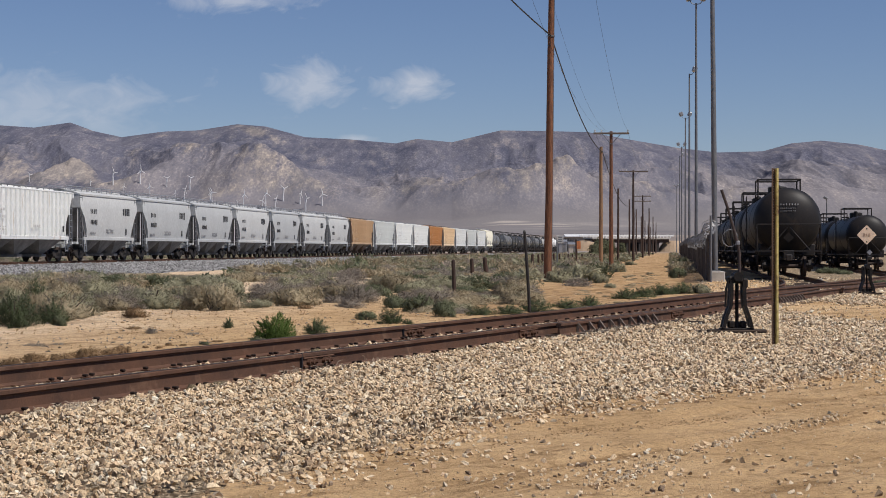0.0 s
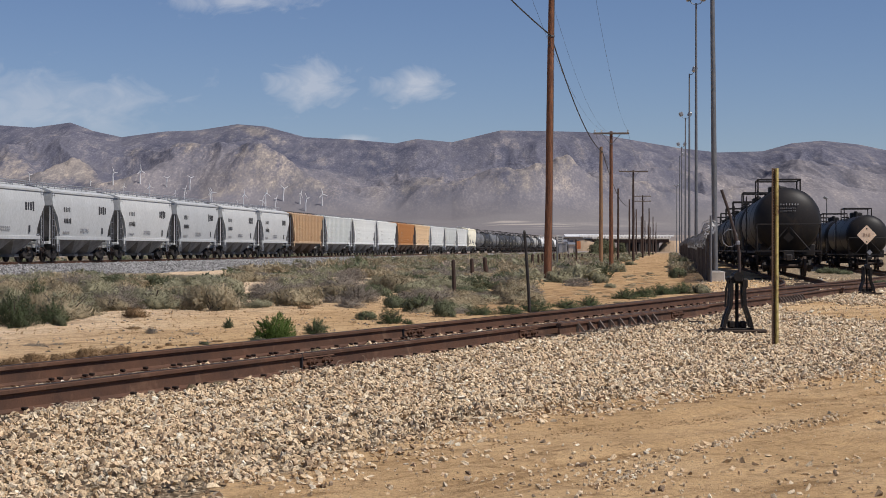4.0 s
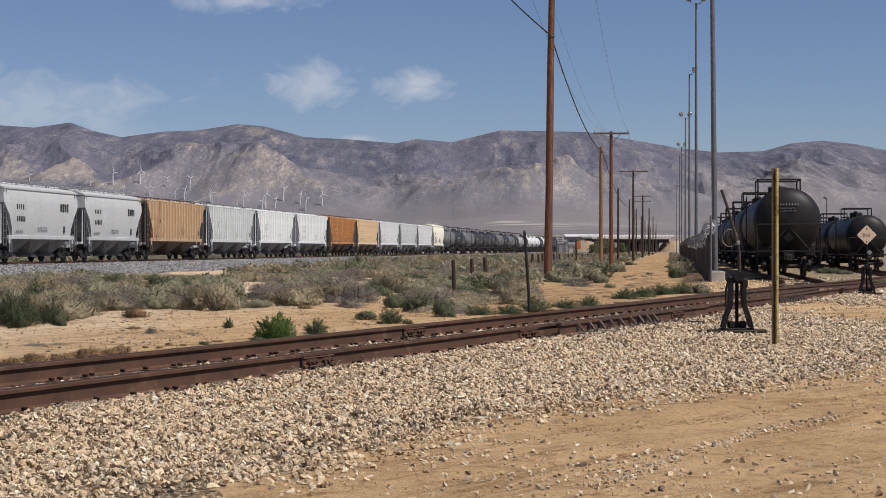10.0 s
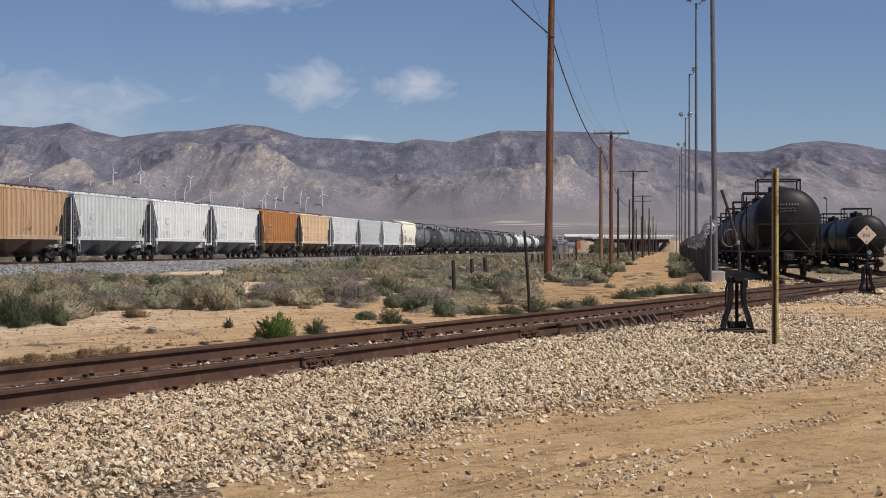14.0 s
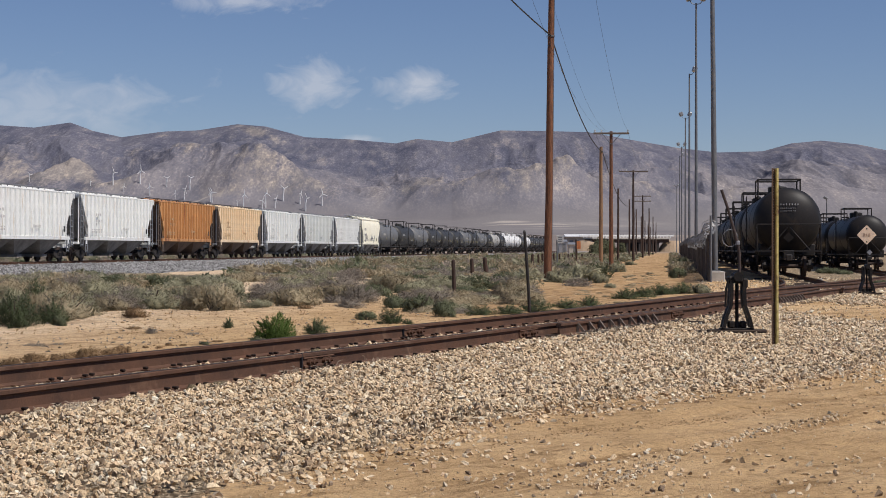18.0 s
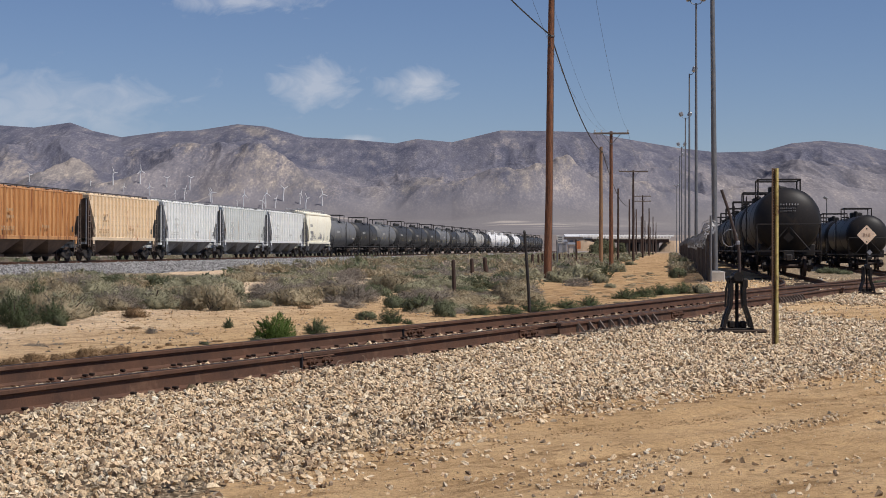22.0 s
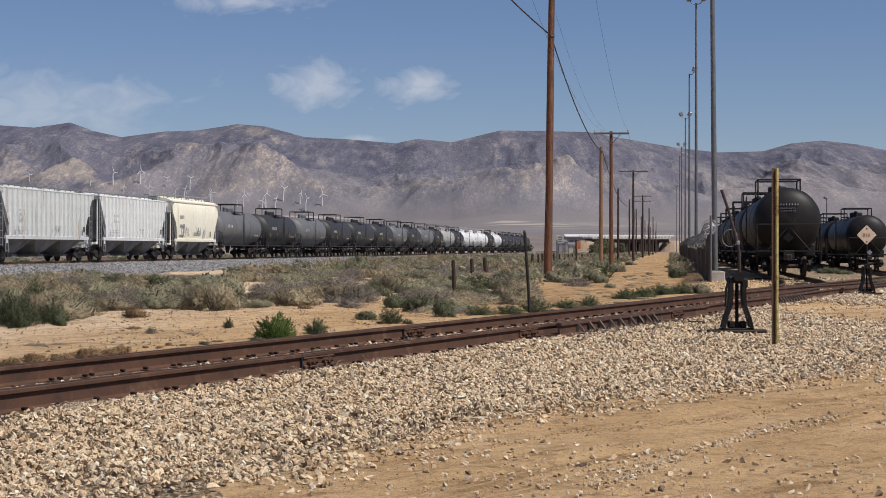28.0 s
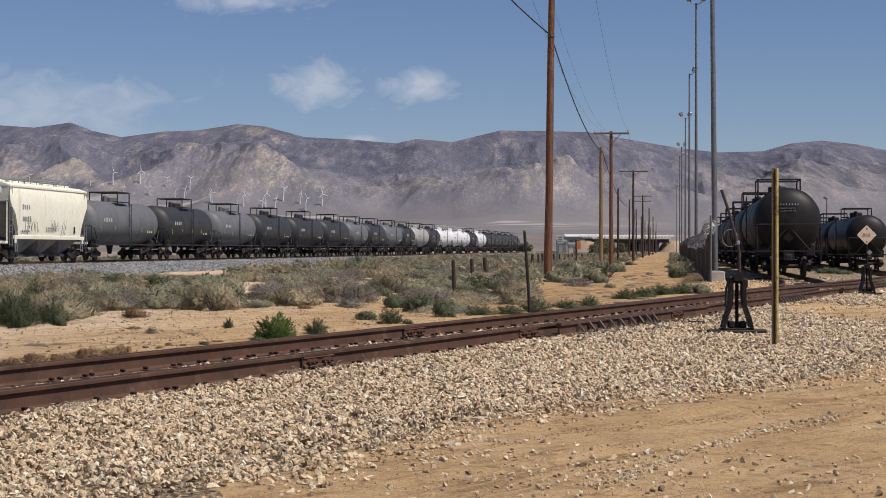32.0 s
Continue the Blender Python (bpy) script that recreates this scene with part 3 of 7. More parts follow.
# ---- wind turbines ----
def make_turbine(m, turn, lean):
    ob = thing("wind_turbine", "white three-bladed wind turbine on the foothills", "wind turbine", "wind farm on the foothills", m)
    part("tower", Shape().tube([(0, 0, 0), (0, 0, 12), (0, 0, 24)], [1.25, 1.0, 0.7], 10), "white_far", ob, smooth=True)
    part("nacelle", Shape().box((0, -0.6, 24.6), (1.5, 3.6, 1.5), None, 0.3), "white_far", ob)
    hub = part("rotor", Shape().lathe([(-1.0, 0.15), (-0.6, 0.6), (0.4, 0.7)], 10, "y"), "white_far", ob, at=(0, -2.8, 24.6))
    blade = Shape().prism([(-0.6, 0.3), (0.6, 0.6), (0.9, 2.0), (0.5, 7), (0.25, 11), (-0.2, 11), (-0.45, 6.5)], -0.2, 0.2, "y").mesh("blade", "white_far")
    for k in range(3):
        b = part("blade", blade, None, hub)
        b.rotation_euler = (0, radians(turn + 120 * k), 0)
    ob.rotation_euler = (0, 0, radians(lean))
    return ob


TURBINES = ((52, 323, 18), (160, 330, 12), (200, 328, 30), (219, 341, 15), (248, 326, 31), (265, 347, 22), (295, 332, 22), (336, 336, 27), (310, 352, 14), (326, 354, 25),
            (372, 358, 24), (375, 360, 26), (420, 366, 13), (431, 366, 28), (464, 370, 20), (470, 368, 34), (487, 369, 22), (501, 357, 30), (531, 362, 25), (541, 374, 30), (570, 365, 28))


def make_turbines():
    rnd = random.Random(5)
    reach = np.linspace(2320, 4200, 900)
    for px, py, h in TURBINES:
        over = mountain_z((px - 784) / 3000 * reach, reach) - (EYE + (441 - py) / 3000 * reach)
        hit = np.argmax(over > 0)
        y = float(reach[hit]) if over[hit] > 0 else 3000.0
        x, z = (px - 784) * y / 3000, EYE + (441 - py) * y / 3000
        ob = make_turbine(pose(x, y, z - 1), rnd.uniform(0, 120), rnd.uniform(15, 68))
        s = h * y / 3000 / 31.0
        ob.scale = (s, s, s)


make_turbines()


# ---- rails ----
RAIL_H = 0.175
RAIL = [(-0.070, 0.0), (0.070, 0.0), (0.070, 0.012), (0.018, 0.030), (0.012, 0.10), (0.014, 0.128), (0.037, 0.140), (0.037, 0.166), (0.026, 0.175),
        (-0.026, 0.175), (-0.037, 0.166), (-0.037, 0.140), (-0.014, 0.128), (-0.012, 0.10), (-0.018, 0.030), (-0.070, 0.012)]


def rail_along(points, head=True):
    """Rail section swept along points on the rail head; returns the body and the worn top strip."""
    pts = [Vector(p) for p in points]
    body, top = Shape(), Shape()
    rings, tops = [], []
    for i, p in enumerate(pts):
        d = (pts[min(i + 1, len(pts) - 1)] - pts[max(i - 1, 0)]).normalized()
        side = Vector((d.y, -d.x, 0)).normalized()
        rings += [p + side * a + Vector((0, 0, b - RAIL_H)) for a, b in RAIL]
        tops += [p + side * a + Vector((0, 0, h)) for a, h in ((-0.030, 0.0015), (-0.022, 0.003), (0.022, 0.003), (0.030, 0.0015))]
    n = len(RAIL)
    body.add(rings, [(i * n + k, i * n + (k + 1) % n, (i + 1) * n + (k + 1) % n, (i + 1) * n + k) for i in range(len(pts) - 1) for k in range(n)]
             + [tuple(range(n)), tuple((len(pts) - 1) * n + k for k in range(n))[::-1]])
    top.add(tops, [(i * 4 + k, i * 4 + k + 1, (i + 1) * 4 + k + 1, (i + 1) * 4 + k) for i in range(len(pts) - 1) for k in range(3)])
    return body, top


GAUGE = 1.435 / 2 + 0.037


def make_track(name, label, centre, slope, y0, y1, top, step, head, tie_to=0.0, tie_step=0.5):
    """Two rails on ties; centre, slope and top give the line's x, its lean and its rail head at a y."""
    tr = thing(name, label, "railway track")
    ys = np.arange(y0, y1 + step, step)
    for sgn in (-1, 1):
        pts = [Vector((float(centre(y)), y, float(top(y)))) + Vector((1, -slope(y), 0)).normalized() * GAUGE * sgn for y in ys]
        body, strip = rail_along(pts)
        r = part("rail", body, "rail", tr, smooth=True)
        part("rail_head", strip, head, r, "worn running surface")
    tie = Shape().box((0, 0, -0.075), (2.55, 0.21, 0.17), None, 0.012).mesh("tie", "tie")
    rnd = random.Random(len(name))
    y = y0
    while y < tie_to:
        t = part("tie", tie, None, tr)
        t.matrix_basis = pose(float(centre(y)) + rnd.uniform(-0.05, 0.05), y, float(top(y)) - RAIL_H - 0.008, 0, 0, -math.degrees(math.atan(slope(y))) + rnd.uniform(-1.5, 1.5))
        y += tie_step * math.cos(math.atan(slope(y)))
    return tr


# ---- freight car parts ----
WHEELS = []
GAGE_Y = 0.745


def wheel_shape():
    s = Shape()
    for sg in (-1, 1):
        s.lathe([(sg * (GAGE_Y - 0.07), 0.10), (sg * (GAGE_Y - 0.07), 0.47), (sg * (GAGE_Y - 0.045), 0.47), (sg * (GAGE_Y - 0.035), 0.455), (sg * (GAGE_Y + 0.06), 0.45),
                 (sg * (GAGE_Y + 0.06), 0.39), (sg * (GAGE_Y + 0.01), 0.36), (sg * (GAGE_Y + 0.01), 0.16), (sg * (GAGE_Y + 0.09), 0.13), (sg * (GAGE_Y + 0.09), 0.06)], 22, "y")
    s.lathe([(-1.05, 0.07), (-1.0, 0.09), (1.0, 0.09), (1.05, 0.07)], 10, "y")
    # bolts on the wheel faces
    for sg in (-1, 1):
        for k in range(3):
            a = k * 2.094
            s.box((0.09 * math.cos(a), sg * (GAGE_Y + 0.10), 0.09 * math.sin(a)), (0.035, 0.03, 0.035))
    return s.mesh("wheelset", "wheel", True)


def side_frame_mesh():
    s = Shape()
    out = [(-1.12, 0.52), (-0.98, 0.60), (-0.55, 0.72), (0.55, 0.72), (0.98, 0.60), (1.12, 0.52), (1.10, 0.42), (0.72, 0.40), (0.45, 0.22), (-0.45, 0.22), (-0.72, 0.40), (-1.10, 0.42)]
    s.prism(out, -0.07, 0.07, "y")
    for x in (-0.9, 0.9):
        s.lathe([(-0.13, 0.14), (0.13, 0.14)], 12, "y", (x, 0, 0.46))
    s.box((0, 0, 0.50), (0.62, 0.22, 0.22), None, 0.03)
    for x in (-0.16, 0, 0.16):
        s.lathe([(0.20, 0.06), (0.46, 0.06)], 8, "z", (x, 0, 0))
    return s.mesh("side_frame", "truck")


WHEEL_MESH, FRAME_MESH = wheel_shape(), side_frame_mesh()
BOLSTER = Shape().box((0, 0, 0.62), (0.45, 2.3, 0.26), None, 0.04).mesh("bolster", "truck")


def add_trucks(car, half):
    for sx in (-1, 1):
        x = sx * half
        b = part("truck_bolster", BOLSTER, None, car, at=(x, 0, 0))
        for sy in (-1, 1):
            part("side_frame", FRAME_MESH, None, b, at=(0, sy * 0.99, 0))
        for dx in (-0.88, 0.88):
            w = new("wheelset", WHEEL_MESH)
            w.parent = car
            w.matrix_parent_inverse = Matrix.Translation((x + dx, 0, 0.455))
            WHEELS.append(w)


def coupler(sx, x, z=0.85):
    s = Shape().box((x, 0, z), (0.9, 0.16, 0.2), None, 0.02)
    s.box((x + sx * 0.42, 0.03, z), (0.28, 0.3, 0.3), None, 0.05)
    return s


def ladder(x, y, z0, z1, w, along="x", step=0.38, r=0.017):
    s = Shape()
    for k in (-1, 1):
        d = (k * w / 2, 0) if along == "x" else (0, k * w / 2)
        s.tube([(x + d[0], y + d[1], z0), (x + d[0], y + d[1], z1)], r * 1.3, 6)
    n = int((z1 - z0) / step)
    for i in range(n + 1):
        z = z0 + (i + 0.3) * (z1 - z0) / (n + 0.6)
        d = (w / 2, 0) if along == "x" else (0, w / 2)
        s.tube([(x - d[0], y - d[1], z), (x + d[0], y + d[1], z)], r, 6)
    return s


def bars(bm, x0, x1, z0, z1, y, rows, cols, rnd, gap=0.35):
    """Plain bars where lettering cannot be read."""
    rh, cw = (z1 - z0) / rows, (x1 - x0) / cols
    for r in range(rows):
        for c in range(cols):
            w = cw * (1 - gap) * rnd.uniform(0.7, 1.0)
            bm.box((x0 + (c + 0.5) * cw, y, z0 + (r + 0.5) * rh), (w, 0.008, rh * rnd.uniform(0.55, 0.75)))
    return bm


def roof_walk(L, z, car, mat, up=0.2):
    s = Shape()
    for y in (-0.22, 0, 0.22):
        s.box((0, y, z), (L, 0.18, 0.045))
    part("running_board", s, mat, car)
    if up:
        s = Shape()
        n = int(L / 0.95)
        for sy in (-1, 1):
            s.tube([(-L / 2, sy * 0.62, z + up), (L / 2, sy * 0.62, z + up)], 0.03, 6)
            for i in range(n + 1):
                x = -L / 2 + L * i / n
                s.tube([(x, sy * 0.62, z - 0.30), (x, sy * 0.62, z + up)], 0.026, 5)
        part("roof_handrail", s, mat, car)
    return s


def make_hopper(kind, length, paint, label, seed, slope="slope", height=4.62, ribs=21, extra=None):
    """Covered hopper. kind: ribbed (vertical side posts) or smooth (curved sides). x along, rail head at z = 0."""
    rnd = random.Random(seed)
    car = thing("hopper_car", label, "freight car", "freight train on the main line")
    half, w, z_sill, z_eave = length / 2 - 0.45, 1.55, 1.50, height - (0.24 if kind == "ribbed" else 0.36)
    inset = 0.95 if kind == "ribbed" else 0.75
    # side outline: full length at the eave, drawn in towards the sill, as the end sheets slope
    top, bot = half - 0.25, half - (1.6 if kind == "ribbed" else 1.5)
    zk = z_eave - (0.12 if kind == "ribbed" else 0.9)
    side = [(-bot, z_sill), (bot, z_sill), (bot + 0.03, 2.25), (top, zk), (top, z_eave), (-top, z_eave), (-top, zk), (-bot - 0.03, 2.25)]
    body = Shape()
    if kind == "ribbed":
        body.prism(side, -w, w, "y")
    else:
        # curved side walls: rings of the outline at several heights
        prof = [(z_sill, 1.50), (2.0, 1.56), (2.8, 1.60), (3.5, 1.58), (z_eave - 0.12, 1.50), (z_eave, 1.42)]
        vs, fs = [], []
        for z, hw in prof:
            hx = float(np.interp(z, [z_sill, 2.4, zk, z_eave], [bot, bot + 0.05, top, top]))
            for cx, cy in ((-hx, -hw), (hx, -hw), (hx, hw), (-hx, hw)):
                vs.append((cx, cy, z))
        for i in range(len(prof) - 1):
            for k in range(4):
                fs.append((i * 4 + k, i * 4 + (k + 1) % 4, i * 4 + 4 + (k + 1) % 4, i * 4 + 4 + k))
        fs += [(0, 1, 2, 3), tuple(range(len(prof) * 4 - 4, len(prof) * 4))]
        body.add(vs, fs)
    part("body", body, paint, car, smooth=(kind != "ribbed"))
    # roof
    r = Shape()
    rw = 1.42 if kind == "smooth" else w
    rise = 1.0 if kind == "smooth" else 0.5
    arc = [(-rw - 0.03, z_eave - 0.02), (-rw - 0.03, z_eave + 0.05 * rise), (-rw * 0.75, z_eave + 0.2 * rise), (-rw * 0.3, z_eave + 0.29 * rise), (rw * 0.3, z_eave + 0.29 * rise), (rw * 0.75, z_eave + 0.2 * rise), (rw + 0.03, z_eave + 0.05 * rise), (rw + 0.03, z_eave - 0.02)]
    r.prism(arc, -top - 0.03, top + 0.03, "x")
    part("roof", r, paint, car)
    roof_walk(2 * top + 0.5, height, car, "truck" if slope == "slope_rust" else ("galv_dark" if kind == "ribbed" else "galv"), 0.05 if kind == "ribbed" else 0.2)
    hatch = Shape()
    for i in range(5):
        x = -top + (i + 0.5) * 2 * top / 5
        hatch.box((x, 0, z_eave + 0.30 * rise + 0.03), (2 * top / 5 * 0.8, 0.8, 0.12), None, 0.03)
    part("roof_hatch", hatch, paint, car)
    if kind == "ribbed":
        n = ribs
        long_mesh = {}
        for i in range(n):
            x = -top + 0.18 + (2 * top - 0.36) * i / (n - 1)
            over = max(0.0, abs(x) - bot - 0.02)
            z0 = z_sill + 0.10 if over == 0 else 2.25 + over / (top - bot) * (zk - 2.25) + 0.08
            key = round(z0, 2)
            if key not in long_mesh:
                s = Shape()
                s.prism([(-0.045, 0.0), (-0.035, -0.125), (0.035, -0.125), (0.045, 0.0)], z0, z_eave - 0.03, "z")
                long_mesh[key] = s.mesh("rib", paint)
            for sy in (-1, 1):
                rb = part("rib", long_mesh[key], None, car)
                rb.matrix_basis = pose(x, sy * w, 0, 0, 0, 0 if sy < 0 else 180)
    else:
        s = Shape()
        for sy in (-1, 1):
            s.box((0, sy * 1.5, z_eave - 0.02), (2 * top, 0.09, 0.10))
        part("eave_rail", s, paint, car)
    # side sill
    s = Shape()
    for sy in (-1, 1):
        s.box((0, sy * (w - 0.03), z_sill - 0.02), (2 * bot + 1.1, 0.12, 0.22), None, 0.015)
        for k in (-1, 1):
            s.box((k * (bot + 0.35), sy * (w - 0.02), z_sill - 0.20), (0.22, 0.06, 0.34))
    part("side_sill", s, paint, car)
    # hopper bays below the sill
    s = Shape()
    bays = 3
    bw = (2 * bot - 0.2) / bays
    for i in range(bays):
        xc = -bot + 0.1 + (i + 0.5) * bw
        for a, b, c, d in ((-bw / 2 + 0.02, bw / 2 - 0.02, 0.32, 0.42),):
            vs = [(xc + a, -w + 0.12, z_sill - 0.08), (xc + b, -w + 0.12, z_sill - 0.08), (xc + b, w - 0.12, z_sill - 0.08), (xc + a, w - 0.12, z_sill - 0.08),
                  (xc - c, -0.75, 0.48), (xc + c, -0.75, 0.48), (xc + c, 0.75, 0.48), (xc - c, 0.75, 0.48)]
            bay = Shape().add(vs, [(0, 1, 2, 3), (4, 7, 6, 5), (0, 4, 5, 1), (1, 5, 6, 2), (2, 6, 7, 3), (3, 7, 4, 0)])
            bay.box((xc, 0, 0.40), (2 * c + 0.12, 1.9, 0.16))
            part("hopper_bay", bay, slope, car)
    # sloped end sheets, end posts, platforms
    for sx in (-1, 1):
        s = Shape()
        s.add([(sx * (bot + 0.02), -w + 0.1, z_sill), (sx * (bot + 0.02), w - 0.1, z_sill), (sx * (top - 0.02), w - 0.1, zk), (sx * (top - 0.02), -w + 0.1, zk),
               (sx * (bot - 0.1), -w + 0.1, z_sill), (sx * (bot - 0.1), w - 0.1, z_sill), (sx * (top - 0.15), w - 0.1, zk + 0.1), (sx * (top - 0.15), -w + 0.1, zk + 0.1)],
              [(0, 1, 2, 3), (7, 6, 5, 4), (0, 4, 5, 1), (2, 6, 7, 3), (0, 3, 7, 4), (1, 5, 6, 2)])
        part("end_slope_sheet", s, slope, car)
        e = Shape()
        e.box((sx * (half - 0.05), 0, 1.18), (0.35, 2.9, 0.16), None, 0.02)
        e.box((sx * (half - 1.0), 0, 1.05), (2.2, 0.5, 0.36))
        for y in (-1.35, -0.5, 0.5, 1.35):
            e.tube([(sx * (half - 0.28), y, 1.2), (sx * (half - 0.32), y, zk + 0.1)], 0.045, 6)
        part("end_platform", e, paint if kind == "smooth" or slope == "slope" else "galv_dark", car)
        for sy in (-1, 1):
            part("end_ladder", ladder(sx * (half - 0.5), sy * (w - 0.04), 0.95, z_eave - 0.1, 0.42, r=0.022), ("galv_dark" if kind == "smooth" else "galv") if slope == "slope" else "brace", car)
            part("side_grab_ladder", ladder(sx * (half - 1.3), sy * (w - 0.02), 0.6, 1.75, 0.40, r=0.022), "galv" if slope == "slope" else "brace", car)
        part("coupler", coupler(sx, sx * (half + 0.05)), "truck", car)
    part("brake_wheel", Shape().lathe([(0, 0.24), (0.04, 0.28), (0.08, 0.24)], 12, "x", (half - 0.1, 0.6, 2.3)), "truck", car)
    add_trucks(car, half - 1.55)
    # lettering as plain bars on the visible side
    yb = -w - 0.012 if kind == "ribbed" else -1.612
    if kind == "smooth":
        m = Shape()
        bars(m, -bot + 0.55, -bot + 1.85, 3.05, 3.50, yb + 0.02, 1, 4, rnd)
        part("reporting_mark", m, "mark_faint" if extra else "mark", car)
        m = Shape()
        bars(m, -bot + 0.55, -bot + 1.95, 2.35, 2.80, yb, 1, 5, rnd)
        part("number_mark", m, "mark_faint" if extra else "mark", car)
        if extra == "scrawl":
            for k in range(9):
                x, z = rnd.uniform(-bot + 0.8, bot - 1.6), rnd.uniform(1.8, 2.5)
                pts = [(x + 0.11 * j + rnd.uniform(-0.08, 0.12), yb + 0.035, z + 0.34 * math.sin(j * 1.3 + k) + rnd.uniform(-0.1, 0.1)) for j in range(9)]
                part("paint_scrawl", Shape().tube(pts, 0.016, 4), "mark_faint", car)
        else:
            m = Shape()
            bars(m, bot - 2.0, bot - 0.45, 2.95, 3.75, yb + 0.02, 1, 4, rnd, 0.15)
            part("owner_mark", m, "mark", car)
        m = Shape()
        bars(m, -0.9, 0.7, 1.85, 2.15, yb + 0.03, 2, 6, rnd)
        bars(m, -bot + 0.5, -bot + 1.7, 1.75, 1.95, yb + 0.03, 1, 4, rnd)
        tagged(part("data_stencil", m, "mark_faint", car), kind="stuff")
        part("placard", Shape().box((bot - 1.25, yb + 0.03, 2.0), (0.25, 0.01, 0.42)), "mark", car)
    else:
        m = Shape()
        y2 = -w - 0.137
        bars(m, -bot + 1.1, -bot + 2.2, 2.95, 3.2, y2, 1, 3, rnd)
        bars(m, -bot + 1.1, -bot + 2.3, 2.55, 2.8, y2, 1, 4, rnd)
        bars(m, -bot + 0.3, -bot + 2.4, 1.85, 2.15, y2, 2, 6, rnd)
        bars(m, 0.3, 1.6, 2.05, 2.3, y2, 1, 4, rnd)
        tagged(part("stencil_lettering", m, "mark_brown" if slope == "slope_rust" else "mark_pale", car), kind="stuff")
        part("placard", Shape().box((bot - 0.7, y2, 2.05), (0.28, 0.01, 0.36)), "mark", car)
    return car


def make_tank(length, paint, label, seed, radius=1.50, marks="mark_yellow", rails=True, group="freight train on the main line", base=1.13, rail_h=0.66, rail_mat="black_steel"):
    """Tank car. x along, rail head at z = 0."""
    rnd = random.Random(seed)
    car = thing("tank_car", label, "tank car", group)
    half, zc = length / 2 - 0.45, base + radius
    tl = half - 0.55
    prof = [(-tl + 0.75 * (1 - math.cos(a)), max(0.02, radius * math.sin(a))) for a in np.linspace(0, math.pi / 2, 9)]
    prof += [(-x, r) for x, r in reversed(prof)]
    part("tank", Shape().lathe(prof, 36, "x", (0, 0, zc)), paint, car, smooth=True)
    for x in (-tl + 0.78, -tl * 0.34, tl * 0.34, tl - 0.78):
        part("weld_band", Shape().lathe([(x - 0.05, radius - 0.02), (x - 0.04, radius + 0.012), (x + 0.04, radius + 0.012), (x + 0.05, radius - 0.02)], 36, "x", (0, 0, zc)), paint, car, smooth=True)
    # dome, valves and platform on top
    zt = zc + radius
    part("manway", Shape().lathe([(-0.1, 0.48), (0.28, 0.48), (0.34, 0.42), (0.38, 0.1)], 18, "z", (0.15, 0, zt)).lathe([(0, 0.16), (0.42, 0.16), (0.5, 0.08)], 10, "z", (-0.75, 0.1, zt - 0.05)), paint, car, smooth=True)
    pl = Shape()
    for sy in (-1, 1):
        pl.box((0, sy * 0.85, zt - 0.02), (2.6, 0.38, 0.05))
        pl.box((0, sy * 0.6, zt - 0.18), (0.08, 0.1, 0.3))
    part("platform", pl, "black_steel", car)
    if rails:
        zr = zt + rail_h
        for sy in (-1, 1):
            part("platform_rail", Shape().tube([(-1.3, sy * 1.02, zt - 0.3), (-1.3, sy * 1.02, zr - 0.03), (-1.27, sy * 1.02, zr), (1.27, sy * 1.02, zr), (1.3, sy * 1.02, zr - 0.03), (1.3, sy * 1.02, zt - 0.3)], 0.045, 6), rail_mat, car)
        for x in (-1.3, 1.3):
            part("cross_rail", Shape().tube([(x, -1.02, zr), (x, 1.02, zr)], 0.045, 6), rail_mat, car)
    for sy in (-1, 1):
        part("side_ladder", ladder(0, sy * 1.53, 0.9, zt - 0.15, 0.45), "black_steel", car)
    # stub sills, bolsters, end frames
    for sx in (-1, 1):
        sill = Shape()
        sill.box((sx * (half - 1.3), 0, 0.98), (2.7, 0.45, 0.36), None, 0.02)
        sill.box((sx * (half - 1.75), 0, 1.18), (0.5, 2.5, 0.55), None, 0.04)
        part("stub_sill", sill, "black_steel", car)
    for sx in (-1, 1):
        x = sx * (half - 0.12)
        s = Shape()
        s.box((x - sx * 0.1, 0, 1.14), (0.5, 2.9, 0.07))
        for y in (-1.4, 1.4):
            s.tube([(x, y, 0.62), (x, y, 2.35)], 0.028, 6)
            s.tube([(x, y, 2.2), (x - sx * 0.55, y, 2.2), (x - sx * 1.2, y, 1.25)], 0.025, 6)
        s.tube([(x, -1.4, 2.33), (x, 1.4, 2.33)], 0.03, 6)
        s.tube([(x, -0.95, 1.14), (x - sx * 0.05, -0.05, 2.2)], 0.03, 6)
        s.tube([(x, 0.95, 1.14), (x - sx * 0.05, 0.05, 2.2)], 0.03, 6)
        part("end_frame", s, "black_steel", car)
        part("coupler", coupler(sx, sx * (half + 0.05)), "truck", car)
    w = Shape()
    for sy in (-1, 1):
        w.box((0, sy * 1.42, 1.10), (2 * half - 0.6, 0.12, 0.10))
        for x in (-half + 1.8, -1.5, 1.5, half - 1.8):
            w.box((x, sy * 1.2, 1.12), (0.1, 0.5, 0.08))
    part("side_sill", w, "black_steel", car)
    part("outlet_valve", Shape().lathe([(0.45, 0.14), (0.8, 0.2), (1.2, 0.3)], 10, "z").box((0, 0, 0.7), (0.9, 0.12, 0.1)), "truck", car)
    add_trucks(car, half - 1.75)
